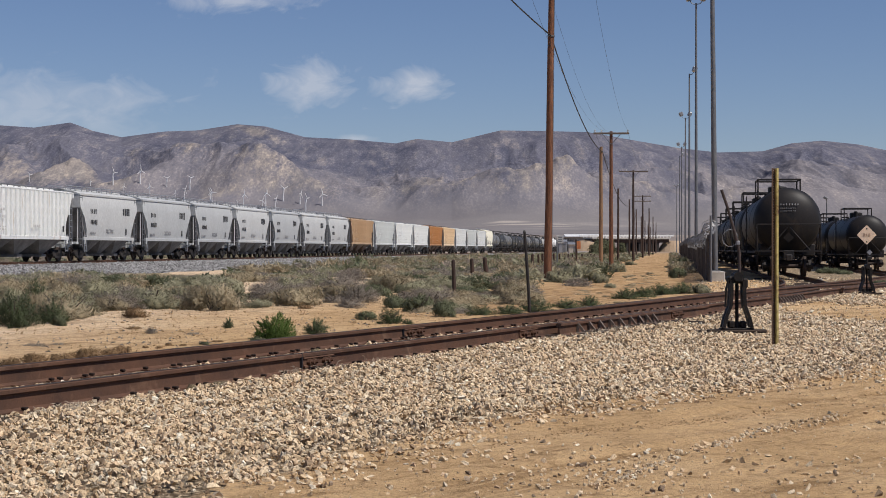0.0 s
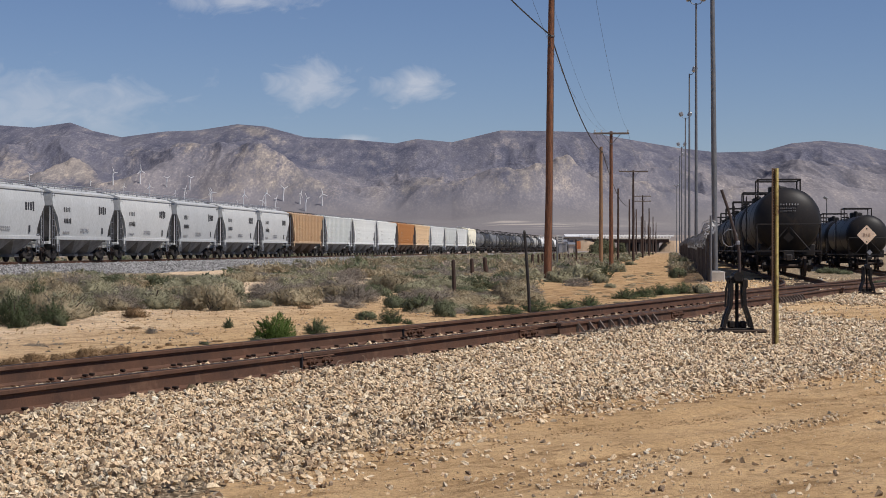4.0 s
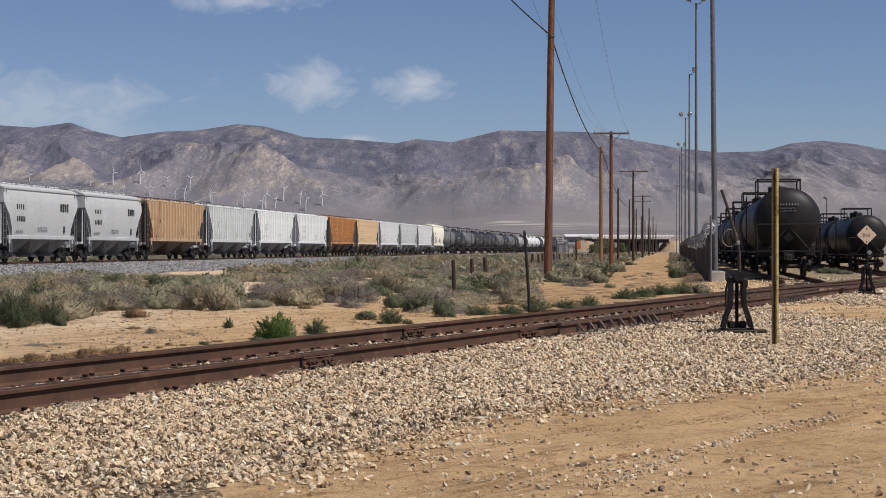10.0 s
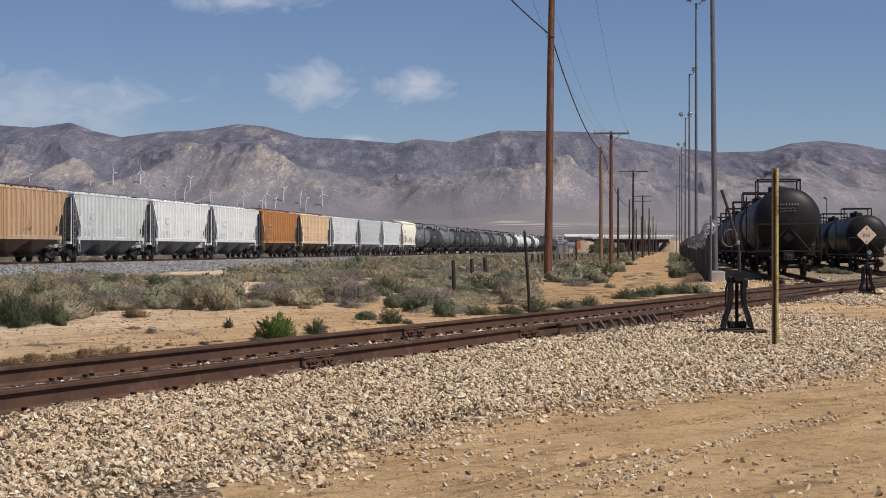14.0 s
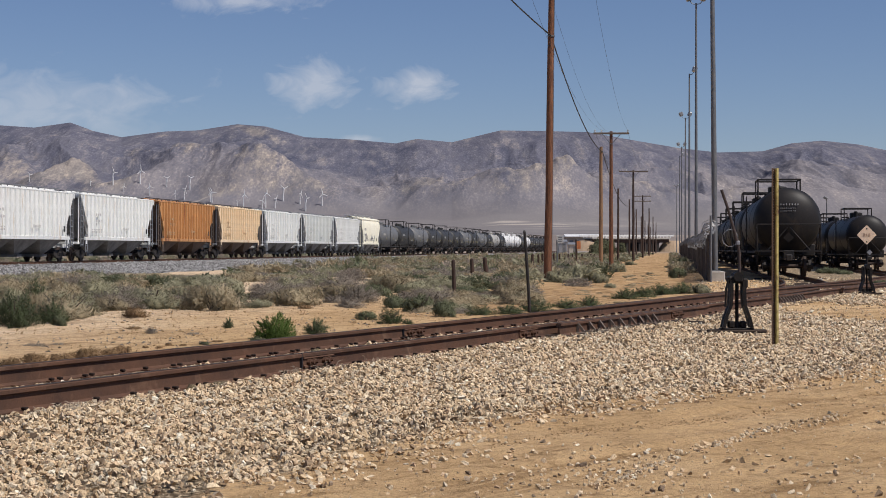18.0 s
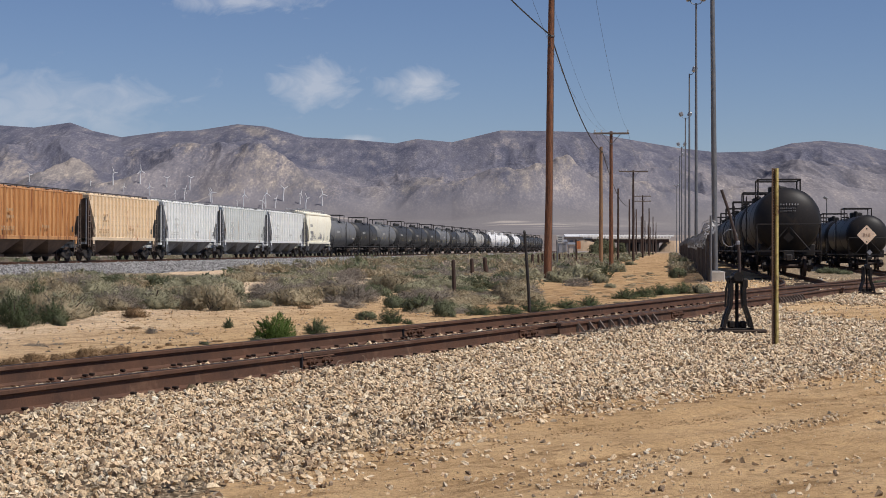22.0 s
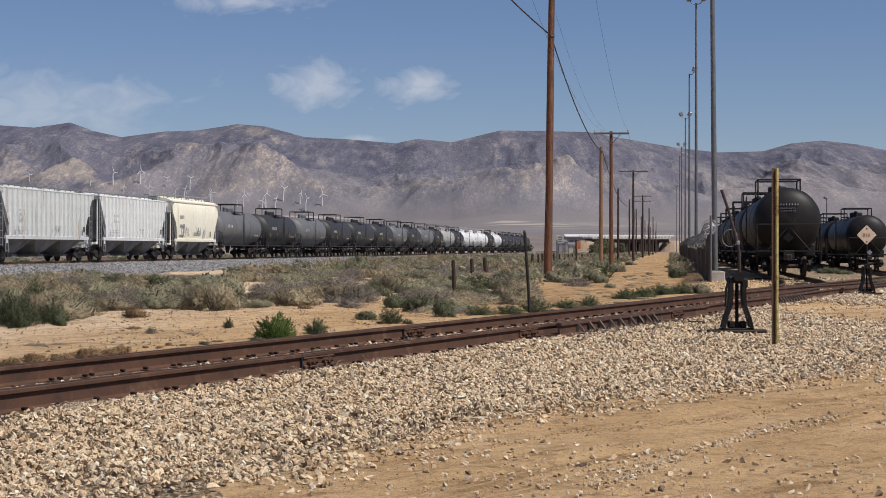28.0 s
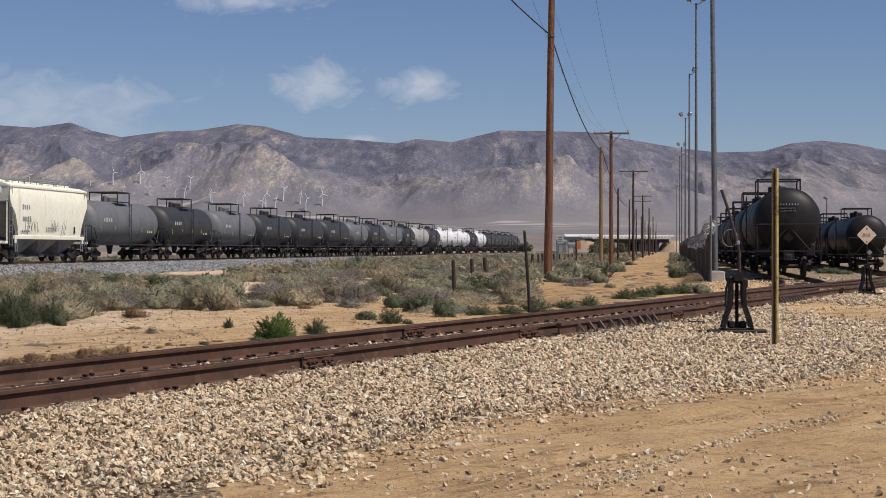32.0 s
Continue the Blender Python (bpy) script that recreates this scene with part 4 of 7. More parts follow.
    # reflectors and lettering as plain bars, on the barrel's flank
    if marks:
        yy = lambda z: -math.sqrt(radius * radius - (z - zc) ** 2) - 0.006
        for i in range(5):
            x = -tl + 1.3 + i * (2 * tl - 2.6) / 4 + rnd.uniform(-0.2, 0.2)
            part("reflector_stripe", Shape().box((x, yy(zc - 0.35), zc - 0.35), (0.09, 0.012, rnd.choice((0.35, 0.5, 0.7)))), marks, car)
        s = Shape()
        bars(s, -tl + 1.7, -tl + 3.6, zc - 0.05, zc + 0.35, yy(zc + 0.15), 1, 4, rnd)
        bars(s, tl - 3.2, tl - 1.8, zc - 0.7, zc - 0.3, yy(zc - 0.5), 2, 3, rnd)
        tagged(part("stencil_lettering", s, "mark_white" if marks != "mark_faint" else "mark_faint", car), kind="stuff")
    return car


# ---- car paint ----
def paint(name, base, other, wear=None, at=(0.6, 0.75), rough=0.55, wscale=0.9, stretch=(1, 1, 0.35)):
    return surface(name, base, other, 0.7, rough, 0.0, 0.08, 14, wear=wear, wear_at=at, wear_scale=wscale, stretch=stretch)


P_GREY = paint("pale_grey_paint", (0.47, 0.485, 0.485), (0.41, 0.42, 0.42), (0.32, 0.30, 0.27), (0.66, 0.8))
P_PALE = paint("chalky_grey_paint", (0.54, 0.55, 0.54), (0.48, 0.485, 0.475), (0.40, 0.36, 0.31), (0.64, 0.78))
P_DUSTY = paint("dusty_white_paint", (0.80, 0.81, 0.79), (0.73, 0.74, 0.72), (0.48, 0.40, 0.31), (0.56, 0.67), wscale=1.4, stretch=(1.4, 1, 0.2))
P_GREY_RIB = paint("dull_grey_paint", (0.70, 0.72, 0.70), (0.62, 0.64, 0.62), (0.42, 0.33, 0.25), (0.55, 0.64), wscale=1.4, stretch=(1.4, 1, 0.18))
P_WHITE = paint("white_paint", (0.85, 0.86, 0.835), (0.78, 0.79, 0.765), (0.58, 0.50, 0.40), (0.55, 0.66), wscale=1.4, stretch=(1.4, 1, 0.2))
P_ORANGE = paint("faded_orange_paint", (0.60, 0.43, 0.275), (0.53, 0.355, 0.205), (0.33, 0.16, 0.075), (0.53, 0.61), wscale=1.3, stretch=(1.4, 1, 0.16))
P_RUSTY = paint("rusty_orange_paint", (0.62, 0.33, 0.14), (0.50, 0.235, 0.085), (0.24, 0.085, 0.032), (0.50, 0.60), wscale=1.2, stretch=(1.4, 1, 0.16))
P_PEEL = paint("peeling_tan_paint", (0.84, 0.68, 0.48), (0.76, 0.56, 0.35), (0.46, 0.17, 0.06), (0.58, 0.65), wscale=0.6, stretch=(1, 1, 0.5))
P_CREAM = paint("cream_paint", (0.90, 0.87, 0.72), (0.86, 0.81, 0.63), (0.68, 0.56, 0.36), (0.58, 0.70), wscale=1.2, stretch=(1.4, 1, 0.2))
P_TANK = paint("black_tank_paint", (0.042, 0.042, 0.042), (0.027, 0.027, 0.027), (0.06, 0.05, 0.042), (0.55, 0.75), 0.55)
P_TANK_GREY = paint("grey_tank_paint", (0.16, 0.162, 0.165), (0.115, 0.117, 0.118), (0.12, 0.09, 0.07), (0.62, 0.78), 0.55)
P_TANK_PALE = paint("pale_tank_paint", (0.42, 0.41, 0.38), (0.32, 0.31, 0.29), (0.2, 0.16, 0.12), (0.6, 0.78), 0.5)
P_TANK_WHITE = paint("white_tank_paint", (0.74, 0.74, 0.73), (0.66, 0.66, 0.65), (0.4, 0.36, 0.32), (0.66, 0.8), 0.5)

make_track("main_line_track", "dark main line track on a grey ballast bed", lambda y: TRAIN_X + LEAN * y, lambda y: LEAN, 40, 720, lambda y: TRAIN_Z, 20.0, "ballast_steel", 300, 1.6)
make_track("siding_track", "rusted siding rails on weathered ties in pale ballast", near_x, near_slope, 6, 240, near_top, 1.0, "rail_head", 66, 0.5)

# ---- the train ----
CAR_SPEED = 7.90                     # metres of y in a second
JOINTS = (11.80, 13.86, 15.51, 17.24, 18.88, 20.59, 22.29, 24.00, 25.68, 27.77, 29.88, 31.98, 34.10, 36.21, 38.29, 40.43, 42.57, 44.68, 46.51)
TANK_JOINTS = (46.51, 48.6, 50.5, 52.4, 54.3, 56.3, 58.2, 59.8, 61.5, 63.3, 64.8, 66.7, 68.4, 70.2, 72.0, 73.75, 75.4, 77.4, 79.4, 81.5, 83.4, 85.2, 87.4)
STRETCH = math.sqrt(1 + LEAN * LEAN)
TRAIN = []


def add_car(car, a0, a1):
    TRAIN.append((car, (a0 + a1) / 2 * CAR_SPEED))


HOPPERS = [("ribbed", P_DUSTY, "white ribbed covered hopper car, dusty", "slope")]
HOPPERS += [("smooth", P_PALE if k in (0, 3, 5, 6) else P_GREY, "chalky pale grey covered hopper car with dark stencils" if k in (0, 3, 5, 6) else "grey covered hopper car with dark stencils", "slope") for k in range(7)]
HOPPERS += [("ribbed", P_ORANGE, "faded orange ribbed covered hopper car with rust", "slope_rust"),
            ("ribbed", P_GREY_RIB, "dull grey ribbed covered hopper car", "slope"),
            ("ribbed", P_WHITE, "white ribbed covered hopper car", "slope"),
            ("ribbed", P_WHITE, "white ribbed covered hopper car", "slope"),
            ("ribbed", P_RUSTY, "rust-orange ribbed covered hopper car", "slope_rust"),
            ("ribbed", P_PEEL, "tan ribbed covered hopper car with peeling rust", "slope_rust"),
            ("ribbed", P_DUSTY, "dusty white ribbed covered hopper car with faint stencils", "slope"),
            ("ribbed", P_GREY_RIB, "grey ribbed covered hopper car with rust streaks", "slope"),
            ("ribbed", P_DUSTY, "dusty white ribbed covered hopper car with grey roof", "slope"),
            ("smooth", P_CREAM, "cream covered hopper car with scrawled paint and rust stains", "slope")]


def make_train():
    for i, (kind, mat, label, slope) in enumerate(HOPPERS):
        a0, a1 = JOINTS[i], JOINTS[i + 1]
        car = make_hopper(kind, (a1 - a0) * CAR_SPEED * STRETCH, mat, label, i, slope, 4.6 if kind == "ribbed" else (4.86 if i == 17 else 4.72), extra="scrawl" if i == 17 else None)
        add_car(car, a0, a1)
    mats = {"g": (P_TANK_GREY, "dark grey tank car with faded stripes"), "b": (P_TANK, "black tank car with yellow reflector stripes"),
            "p": (P_TANK_PALE, "dusty pale grey tank car with faint stencils"), "w": (P_TANK_WHITE, "white tank car with pale platform rails")}
    for i, k in enumerate("gbgbbbgbgbpbwwwbwbbbbb"):
        a0, a1 = TANK_JOINTS[i], TANK_JOINTS[i + 1]
        car = make_tank((a1 - a0) * CAR_SPEED * STRETCH, mats[k][0], mats[k][1], 50 + i, 1.5, "mark_faint" if k in "pw" else "mark_yellow", rail_mat="mark_white" if k == "w" else "black_steel")
        add_car(car, a0, a1)


make_train()


def train_pose(y):
    return pose(TRAIN_X + LEAN * y, y, TRAIN_Z, 0, 0, YARD_TURN)


for car, y in TRAIN:
    car.matrix_basis = train_pose(y)


def motions():
    """The train rolls towards the camera's left; its wheels turn; the clouds drift."""
    for car, y0 in TRAIN:
        rows = []
        for k in range(17):
            t = 2.0 * k
            rows.append((t, train_pose(y0 - CAR_SPEED * (t + 0.0003 * t * t))))
        walk(car, rows)
    first = WHEELS[0]
    rows = []
    for k in range(481):
        t = min(32.0, k / 15)
        turn = math.degrees(CAR_SPEED * STRETCH * (t + 0.0003 * t * t) / 0.455)
        rows.append((t, pose(0, 0, 0, 0, -turn, 0)))
    walk(first, rows)
    for w in WHEELS[1:]:
        w.rotation_mode = "QUATERNION"
        w.animation_data_create()
        w.animation_data.action = first.animation_data.action
        w.animation_data.action_slot = first.animation_data.action_slot
    for c in CLOUDS:
        p = c.location.copy()
        walk(c, [(0.0, pose(p.x - 9, p.y, p.z + 0.5)), (32.0, pose(p.x + 10, p.y, p.z - 1.0))])


# ---- yard tracks and stored tank cars ----
def make_branch(name, label, y0, y1, x1, slope1, top1, ext):
    """A turnout's diverging track: from the siding at y0 to (x1, y1), then straight on to ext."""
    tr = thing(name, label, "railway track")
    x0, slope0 = NEAR_X + NEAR_LEAN * y0, NEAR_LEAN
    pts = []
    for k in range(25):
        t = k / 24
        h = y1 - y0
        x = (2 * t ** 3 - 3 * t ** 2 + 1) * x0 + (t ** 3 - 2 * t ** 2 + t) * h * slope0 + (3 * t ** 2 - 2 * t ** 3) * x1 + (t ** 3 - t ** 2) * h * slope1
        y = y0 + t * h
        z = float(near_top(y)) * (1 - smooth01(t, 0.2, 1.0)) + top1 * smooth01(t, 0.2, 1.0)
        pts.append(Vector((x, y, z)))
    pts += [Vector((x1 + slope1 * (y - y1), y, top1)) for y in np.linspace(y1 + 10, ext, 8)]
    for sgn in (-1, 1):
        line = []
        for i, p in enumerate(pts):
            d = (pts[min(i + 1, len(pts) - 1)] - pts[max(i - 1, 0)]).normalized()
            line.append(p + Vector((d.y, -d.x, 0)) * GAUGE * sgn)
        cut = 6 if sgn > 0 else 0
        body, strip = rail_along(line[cut:])
        r = part("rail", body, "rail", tr, smooth=True)
        part("rail_head", strip, "rail_head", r, "worn running surface")
    tie = Shape().box((0, 0, -0.075), (2.55, 0.21, 0.17), None, 0.012).mesh("tie", "tie")
    y = y0 + 8
    while y < y1 + 12:
        x = float(np.interp(y, [p.y for p in pts], [p.x for p in pts]))
        z = float(np.interp(y, [p.y for p in pts], [p.z for p in pts]))
        t = part("tie", tie, None, tr)
        t.matrix_basis = pose(x, y, z - RAIL_H - 0.012, 0, 0, -15)
        y += 0.55
    return tr


make_branch("yard_track_1", "rusted turnout and yard track under stored tank cars", 24, 70, STORE_1[0] + STORE_LEAN * 70, STORE_LEAN, STORE_1[1], 240)
make_branch("yard_track_2", "rusted second turnout leading off across the yard", 38, 62, NEAR_X + NEAR_LEAN * 62, NEAR_LEAN, 0.60, 80)

P_STORED = surface("black_stored_tank_paint", (0.014, 0.0135, 0.014), (0.022, 0.019, 0.018), 0.5, 0.5, 0.0, 0.06, 14, wear=(0.05, 0.036, 0.026), wear_at=(0.56, 0.75), wear_scale=0.7, spec=0.22)


def make_stored():
    turn = math.degrees(math.atan2(1, STORE_LEAN))
    for (x0, z), y0, n, rows in ((STORE_1, 84.5, 6, 19.6), (STORE_2, 131.5, 4, 19.2)):
        for k in range(n):
            y = y0 + k * rows
            car = make_tank(19.0, P_STORED, "black tank car stored in the yard", 90 + k, 1.5, None, True, "stored tank cars", 1.0, 0.64)
            if k == 0 and y < 100:
                s = Shape()
                rnd = random.Random(3)
                bars(s, -0.50, 0.50, 3.18, 3.30, 0, 1, 8, rnd, 0.6)
                bars(s, -0.36, 0.36, 3.05, 3.085, 0, 1, 9, rnd, 0.3)
                bars(s, -0.36, 0.36, 2.92, 2.955, 0, 1, 9, rnd, 0.3)
                m = part("stencil_lettering", s, "mark_faint", car)
                m.matrix_basis = Matrix.Translation((-8.462, 0, 3.08)) @ pose(0, 0, 0, 0, 12) @ pose(0, 0, 0, 0, 0, -90) @ Matrix.Translation((0, 0, -3.08))
                pl = Shape().box((0, 0, 0), (0.012, 0.34, 0.34), pose(0, 0, 0, 45))
                p = part("placard", pl, "stand", car)
                p.location = (-8.72, 0, 1.75)
            car.matrix_basis = pose(x0 + STORE_LEAN * y, y, z, 0, 0, turn)


make_stored()


# ---- utility poles ----
def wood_pole(name, label, a, y, top, r, mat, group="utility poles along the dirt road", tilt=0.0):
    x = a + LEAN * y
    z = float(ground_z(x, y))
    ob = thing(name, label, "utility pole", group, pose(x, y, z, 0, tilt, 0))
    h = top - z
    n = 8
    rnd = random.Random(int(y))
    pts = [(rnd.uniform(-0.015, 0.015), rnd.uniform(-0.015, 0.015), -0.6 + (h + 0.6) * k / n) for k in range(n + 1)]
    part("shaft", Shape().tube(pts, [r * (1 - 0.35 * k / n) for k in range(n + 1)], 12), mat, ob, smooth=True)
    return ob, h


def cross_arm(ob, z, w, braces=True):
    part("crossarm", Shape().box((0, -0.16, z), (w, 0.10, 0.13), None, 0.012), "wood_grey", ob)
    for x in (-w / 2 + 0.1, -w * 0.17 * 1.0 - 0.25, w / 2 - 0.1):
        part("insulator", Shape().lathe([(0.06, 0.02), (0.12, 0.05), (0.16, 0.035), (0.2, 0.055), (0.24, 0.03)], 8, "z", (x, -0.16, z)), "insulator", ob)
    if braces:
        for sx in (-1, 1):
            part("brace", Shape().tube([(sx * 0.62, -0.2, z - 0.05), (0, -0.12, z - 0.75)], 0.022, 6), "galv_dark", ob)


main_pole, main_h = wood_pole("utility_pole", "tall reddish-brown wooden utility pole beside the scrub", -5.135, 71.5, 15.5, 0.172, "wood", tilt=0.75)
part("pole_band", Shape().lathe([(-0.03, 0.155), (0.03, 0.155)], 12, "z", (0, 0, 10.35)), "galv_dark", main_pole)
part("ground_wire", Shape().tube([(0.16, -0.05, 0.2), (0.11, -0.05, main_h)], 0.012, 5), "galv_dark", main_pole)
for y, top, mat, r in ((126, 9.3, "wood_light", 0.17), (168, 7.7, "wood_dark", 0.13), (215, 8.0, "wood_dark", 0.13), (259, 7.8, "wood_dark", 0.13), (305, 7.6, "wood_dark", 0.13),
                       (352, 7.6, "wood_dark", 0.13), (400, 7.4, "wood_dark", 0.13), (450, 7.6, "wood_dark", 0.13), (520, 7.5, "wood_dark", 0.13), (600, 7.5, "wood_dark", 0.13)):
    wood_pole("utility_pole", "tan weathered wooden pole stub" if mat == "wood_light" else "dark short wooden utility pole", -5.1, y, top, r, mat)
ARM_POLES = []
for y, top, w in ((116, 9.75, 2.45), (187, 10.4, 3.2), (252, 9.7, 2.5), (330, 9.6, 2.5), (410, 9.5, 2.5), (500, 9.5, 2.5)):
    ob, h = wood_pole("utility_pole", "wooden utility pole with crossarm and insulators", -4.0, y, top, 0.16, "wood_dark" if y > 130 else "wood")
    if y > 300:
        continue
    cross_arm(ob, h - 0.15, w)
    if y == 252:
        cross_arm(ob, h - 0.9, w, False)
    ARM_POLES.append((ob.location.x, y, top - 0.02, w))


def sag_wire(name, label, p, q, drop, r, strands=1):
    p, q = Vector(p), Vector(q)
    n = 26
    pts = [p.lerp(q, k / n) - Vector((0, 0, 4 * drop * (k / n) * (1 - k / n))) for k in range(n + 1)]
    s = Shape().tube(pts, r, 5)
    ob = new(name, s.mesh(name, "wire", True))
    return tagged(ob, label, "cable", "overhead wires")


def pole_point(px, py, y):
    return ((px - 784) / 3000 * y, y, EYE + (441 - py) / 3000 * y)


sag_wire("overhead_cable", "black bundled cable slung between the poles", pole_point(975, 63, 71.4), pole_point(1066, 268, 126), 0.9, 0.030)
sag_wire("overhead_cable", "black bundled cable rising past the tall pole", pole_point(975, 63, 71.4), pole_point(880, -25, 62.0), 0.06, 0.030)
sag_wire("overhead_cable", "black bundled cable between far poles", pole_point(1066, 268, 126), pole_point(1114, 364, 215), 1.3, 0.032)
sag_wire("overhead_wire", "thin bare wire running to a crossarm", pole_point(938, -10, 58), pole_point(1069, 232, 115.8), 1.0, 0.005)
sag_wire("overhead_wire", "thin bare wire running to a crossarm", pole_point(982, 20, 70), pole_point(1073, 232, 115.8), 0.9, 0.005)
sag_wire("overhead_wire", "thin bare wire running to a crossarm", pole_point(1053, -10, 62), pole_point(1113, 232, 115.8), 1.0, 0.005)
for i in range(len(ARM_POLES) - 1):
    (x0, y0, z0, w0), (x1, y1, z1, w1) = ARM_POLES[i], ARM_POLES[i + 1]
    for k in (-0.46, 0.46):
        sag_wire("overhead_wire", "thin bare wire between crossarms", (x0 + k * w0, y0, z0 + 0.1), (x1 + k * w1, y1, z1 + 0.1), 1.1, 0.006)


# ---- yard lamp masts ----
def lamp_mast(y, heads, top=20.6, lean=0.0, shift=0.0):
    x = 2.05 + LEAN * y + shift
    z = float(ground_z(x, y))
    ob = thing("lamp_mast", "tall grey steel yard lamp mast on a concrete footing", "lamp post", "yard lamp masts", pose(x, y, z, 0, lean, 0))
    h = top - z
    part("footing", Shape().box((0.08, 0, 0.12), (0.62, 0.62, 0.62), None, 0.04), "concrete", ob)
    part("base_plate", Shape().box((0, 0, 0.46), (0.42, 0.42, 0.05), None, 0.01), "galv_dark", ob)
    part("mast", Shape().tube([(0, 0, 0.44), (0, 0, h * 0.5), (0, 0, h)], [0.135, 0.108, 0.07], 14), "galv_dark", ob, smooth=True)
    for sx in heads:
        part("arm", Shape().tube([(0, 0, h - 0.1), (sx * 0.30, 0, h - 0.05), (sx * 0.52, 0, h + 0.22)], 0.035, 8), "galv_dark", ob, smooth=True)
        part("lamp_head", Shape().box((sx * 0.56, 0, h + 0.45), (0.5, 0.62, 0.55), pose(0, 0, 0, 0, sx * 20, 0), 0.09), "galv", ob)


for y, heads, top in ((131, (-1, 1), 20.7), (176, (1,), 19.9), (220, (-1, 1), 18.75), (290, (-1, 1), 19.2), (345, (1,), 20.6), (513, (-1, 1), 20.6)):
    lamp_mast(y, heads, top)
lamp_mast(75, (-1, 1), 20.6, -0.57, -0.033)


def far_lamp():
    x, y = (1463 - 784) / 3000 * 205, 205
    z = float(ground_z(x, y))
    ob = thing("lamp_post", "thin yard lamp post behind the tank cars", "lamp post", "", pose(x, y, z))
    h = EYE + (441 - 352) / 3000 * 205 - z
    part("pole", Shape().tube([(0, 0, -0.3), (0, 0, h)], [0.09, 0.06], 10), "galv_dark", ob)
    part("lamp_head", Shape().box((-0.15, 0, h + 0.1), (0.5, 0.3, 0.28), pose(0, 0, 0, 0, 25, 0), 0.05), "galv_dark", ob)


far_lamp()


# ---- fences and posts ----
def make_fence():
    ob = thing("chain_link_fence", "dark screened chain-link fence topped with tangled razor wire", "fence")
    rnd = random.Random(8)
    ys = [70 + 3.0 * k for k in range(70)]
    a = 1.70
    post = None
    for i, y in enumerate(ys):
        x = a + LEAN * y
        z = float(ground_z(x, y))
        part("post", Shape().tube([(x, y, z - 0.3), (x, y, z + (2.75 if i == 0 else 2.3))], 0.05 if i == 0 else 0.032, 8), "galv_dark", ob, smooth=True)
    for i in range(len(ys) - 1):
        s = Shape()
        slats = 34 if i < 12 else 16
        for k in range(slats):
            t = (k + rnd.uniform(0.2, 0.8)) / slats
            y = ys[i] + 3.0 * t
            x = a + LEAN * y + rnd.uniform(-0.03, 0.03)
            z = float(ground_z(x, y))
            top = (2.15 if i < 2 else 1.85) + rnd.uniform(-0.3, 0.1) if rnd.random() > 0.12 else rnd.uniform(0.5, 1.4)
            s.box((x, y, z + top / 2 - 0.02), (0.012, 3.0 / slats * rnd.uniform(0.7, 1.1), top), pose(0, 0, 0, rnd.uniform(-2, 2), 0, rnd.uniform(-14, 14)))
        part("slat_panel", s, "fence_screen", ob)
    # razor wire: sagging coils along the top
    for i in range(len(ys) - 1):
        if i > 22:
            break
        s = Shape()
        pts = []
        turns = 8
        for k in range(turns * 10 + 1):
            t = k / (turns * 10)
            ang = k * 2 * math.pi / 10
            y = ys[i] + 3.0 * t
            x = a + LEAN * y
            sag = 0.55 * smooth01(i, 0.6, 4) + 0.1 * math.sin(i * 1.7 + t * 3)
            r = 0.24 + 0.05 * math.sin(k * 0.31 + i)
            pts.append((x + r * math.cos(ang), y, float(ground_z(x, y)) + 2.35 - sag + r * math.sin(ang) * 0.9))
        s.tube(pts, 0.008, 4, False)
        part("razor_wire", s, "galv", ob)
    # loose coil hanging at the end post
    s = Shape()
    x, y = a + LEAN * 70 + 0.85, 70.2
    z = float(ground_z(x, y)) + 1.85
    pts = [(x + 0.32 * math.cos(k * 0.42) * (1 + 0.06 * math.sin(k)), y + 0.004 * k, z + 0.36 * math.sin(k * 0.42)) for k in range(46)]
    part("loose_coil", s.tube(pts, 0.005, 4, False), "galv", ob)


make_fence()


def stub_post(px, top, bottom, w, tilt=0.0, mat="wood_dark", label="dark weathered wooden fence post in the scrub", group="old fence posts in the scrub", dist=None):
    if dist:
        x, y = (px - 784) / 3000 * dist, dist
        z = float(ground_z(x, y))
    else:
        x, y, z = spot(px, bottom)
    h = EYE + (441 - top) / 3000 * y - z
    ob = thing("fence_post", label, "post", group, pose(x, y, z, 0, tilt, 0))
    r = w * y / 3000 / 2
    rnd = random.Random(int(px))
    part("shaft", Shape().tube([(0, 0, -0.3), (0.01, 0, h * 0.4), (rnd.uniform(-0.02, 0.02), 0, h - 0.04), (0, 0.01, h)], [r * 1.05, r, r * 0.95, r * 0.6], 8), mat, ob)
    return ob


stub_post(803, 460, 529, 7)
stub_post(836, 458, 494, 7, -2)
stub_post(860, 456, 490, 8, -3)
t_post = stub_post(937, 408, 553, 5.5, -3.6, "black_steel", "leaning dark steel fence post beside the siding", "")
for px, top, bot, w in ((942, 450, 478, 5), (953, 450, 474, 4), (960, 449, 471, 4), (980, 449, 468, 4), (990, 450, 468, 3.5), (999, 450, 466, 3.5), (1006, 450, 465, 3.5), (1013, 450, 462, 3),
                        (1030, 450, 460, 3), (1040, 450, 459, 3), (1046, 450, 458, 3), (1052, 450, 458, 3)):
    stub_post(px, top, bot, w)
stub_post(986, 425, 475, 2.6, 0, "galv_dark", "thin grey steel pipe standing in the scrub", "")


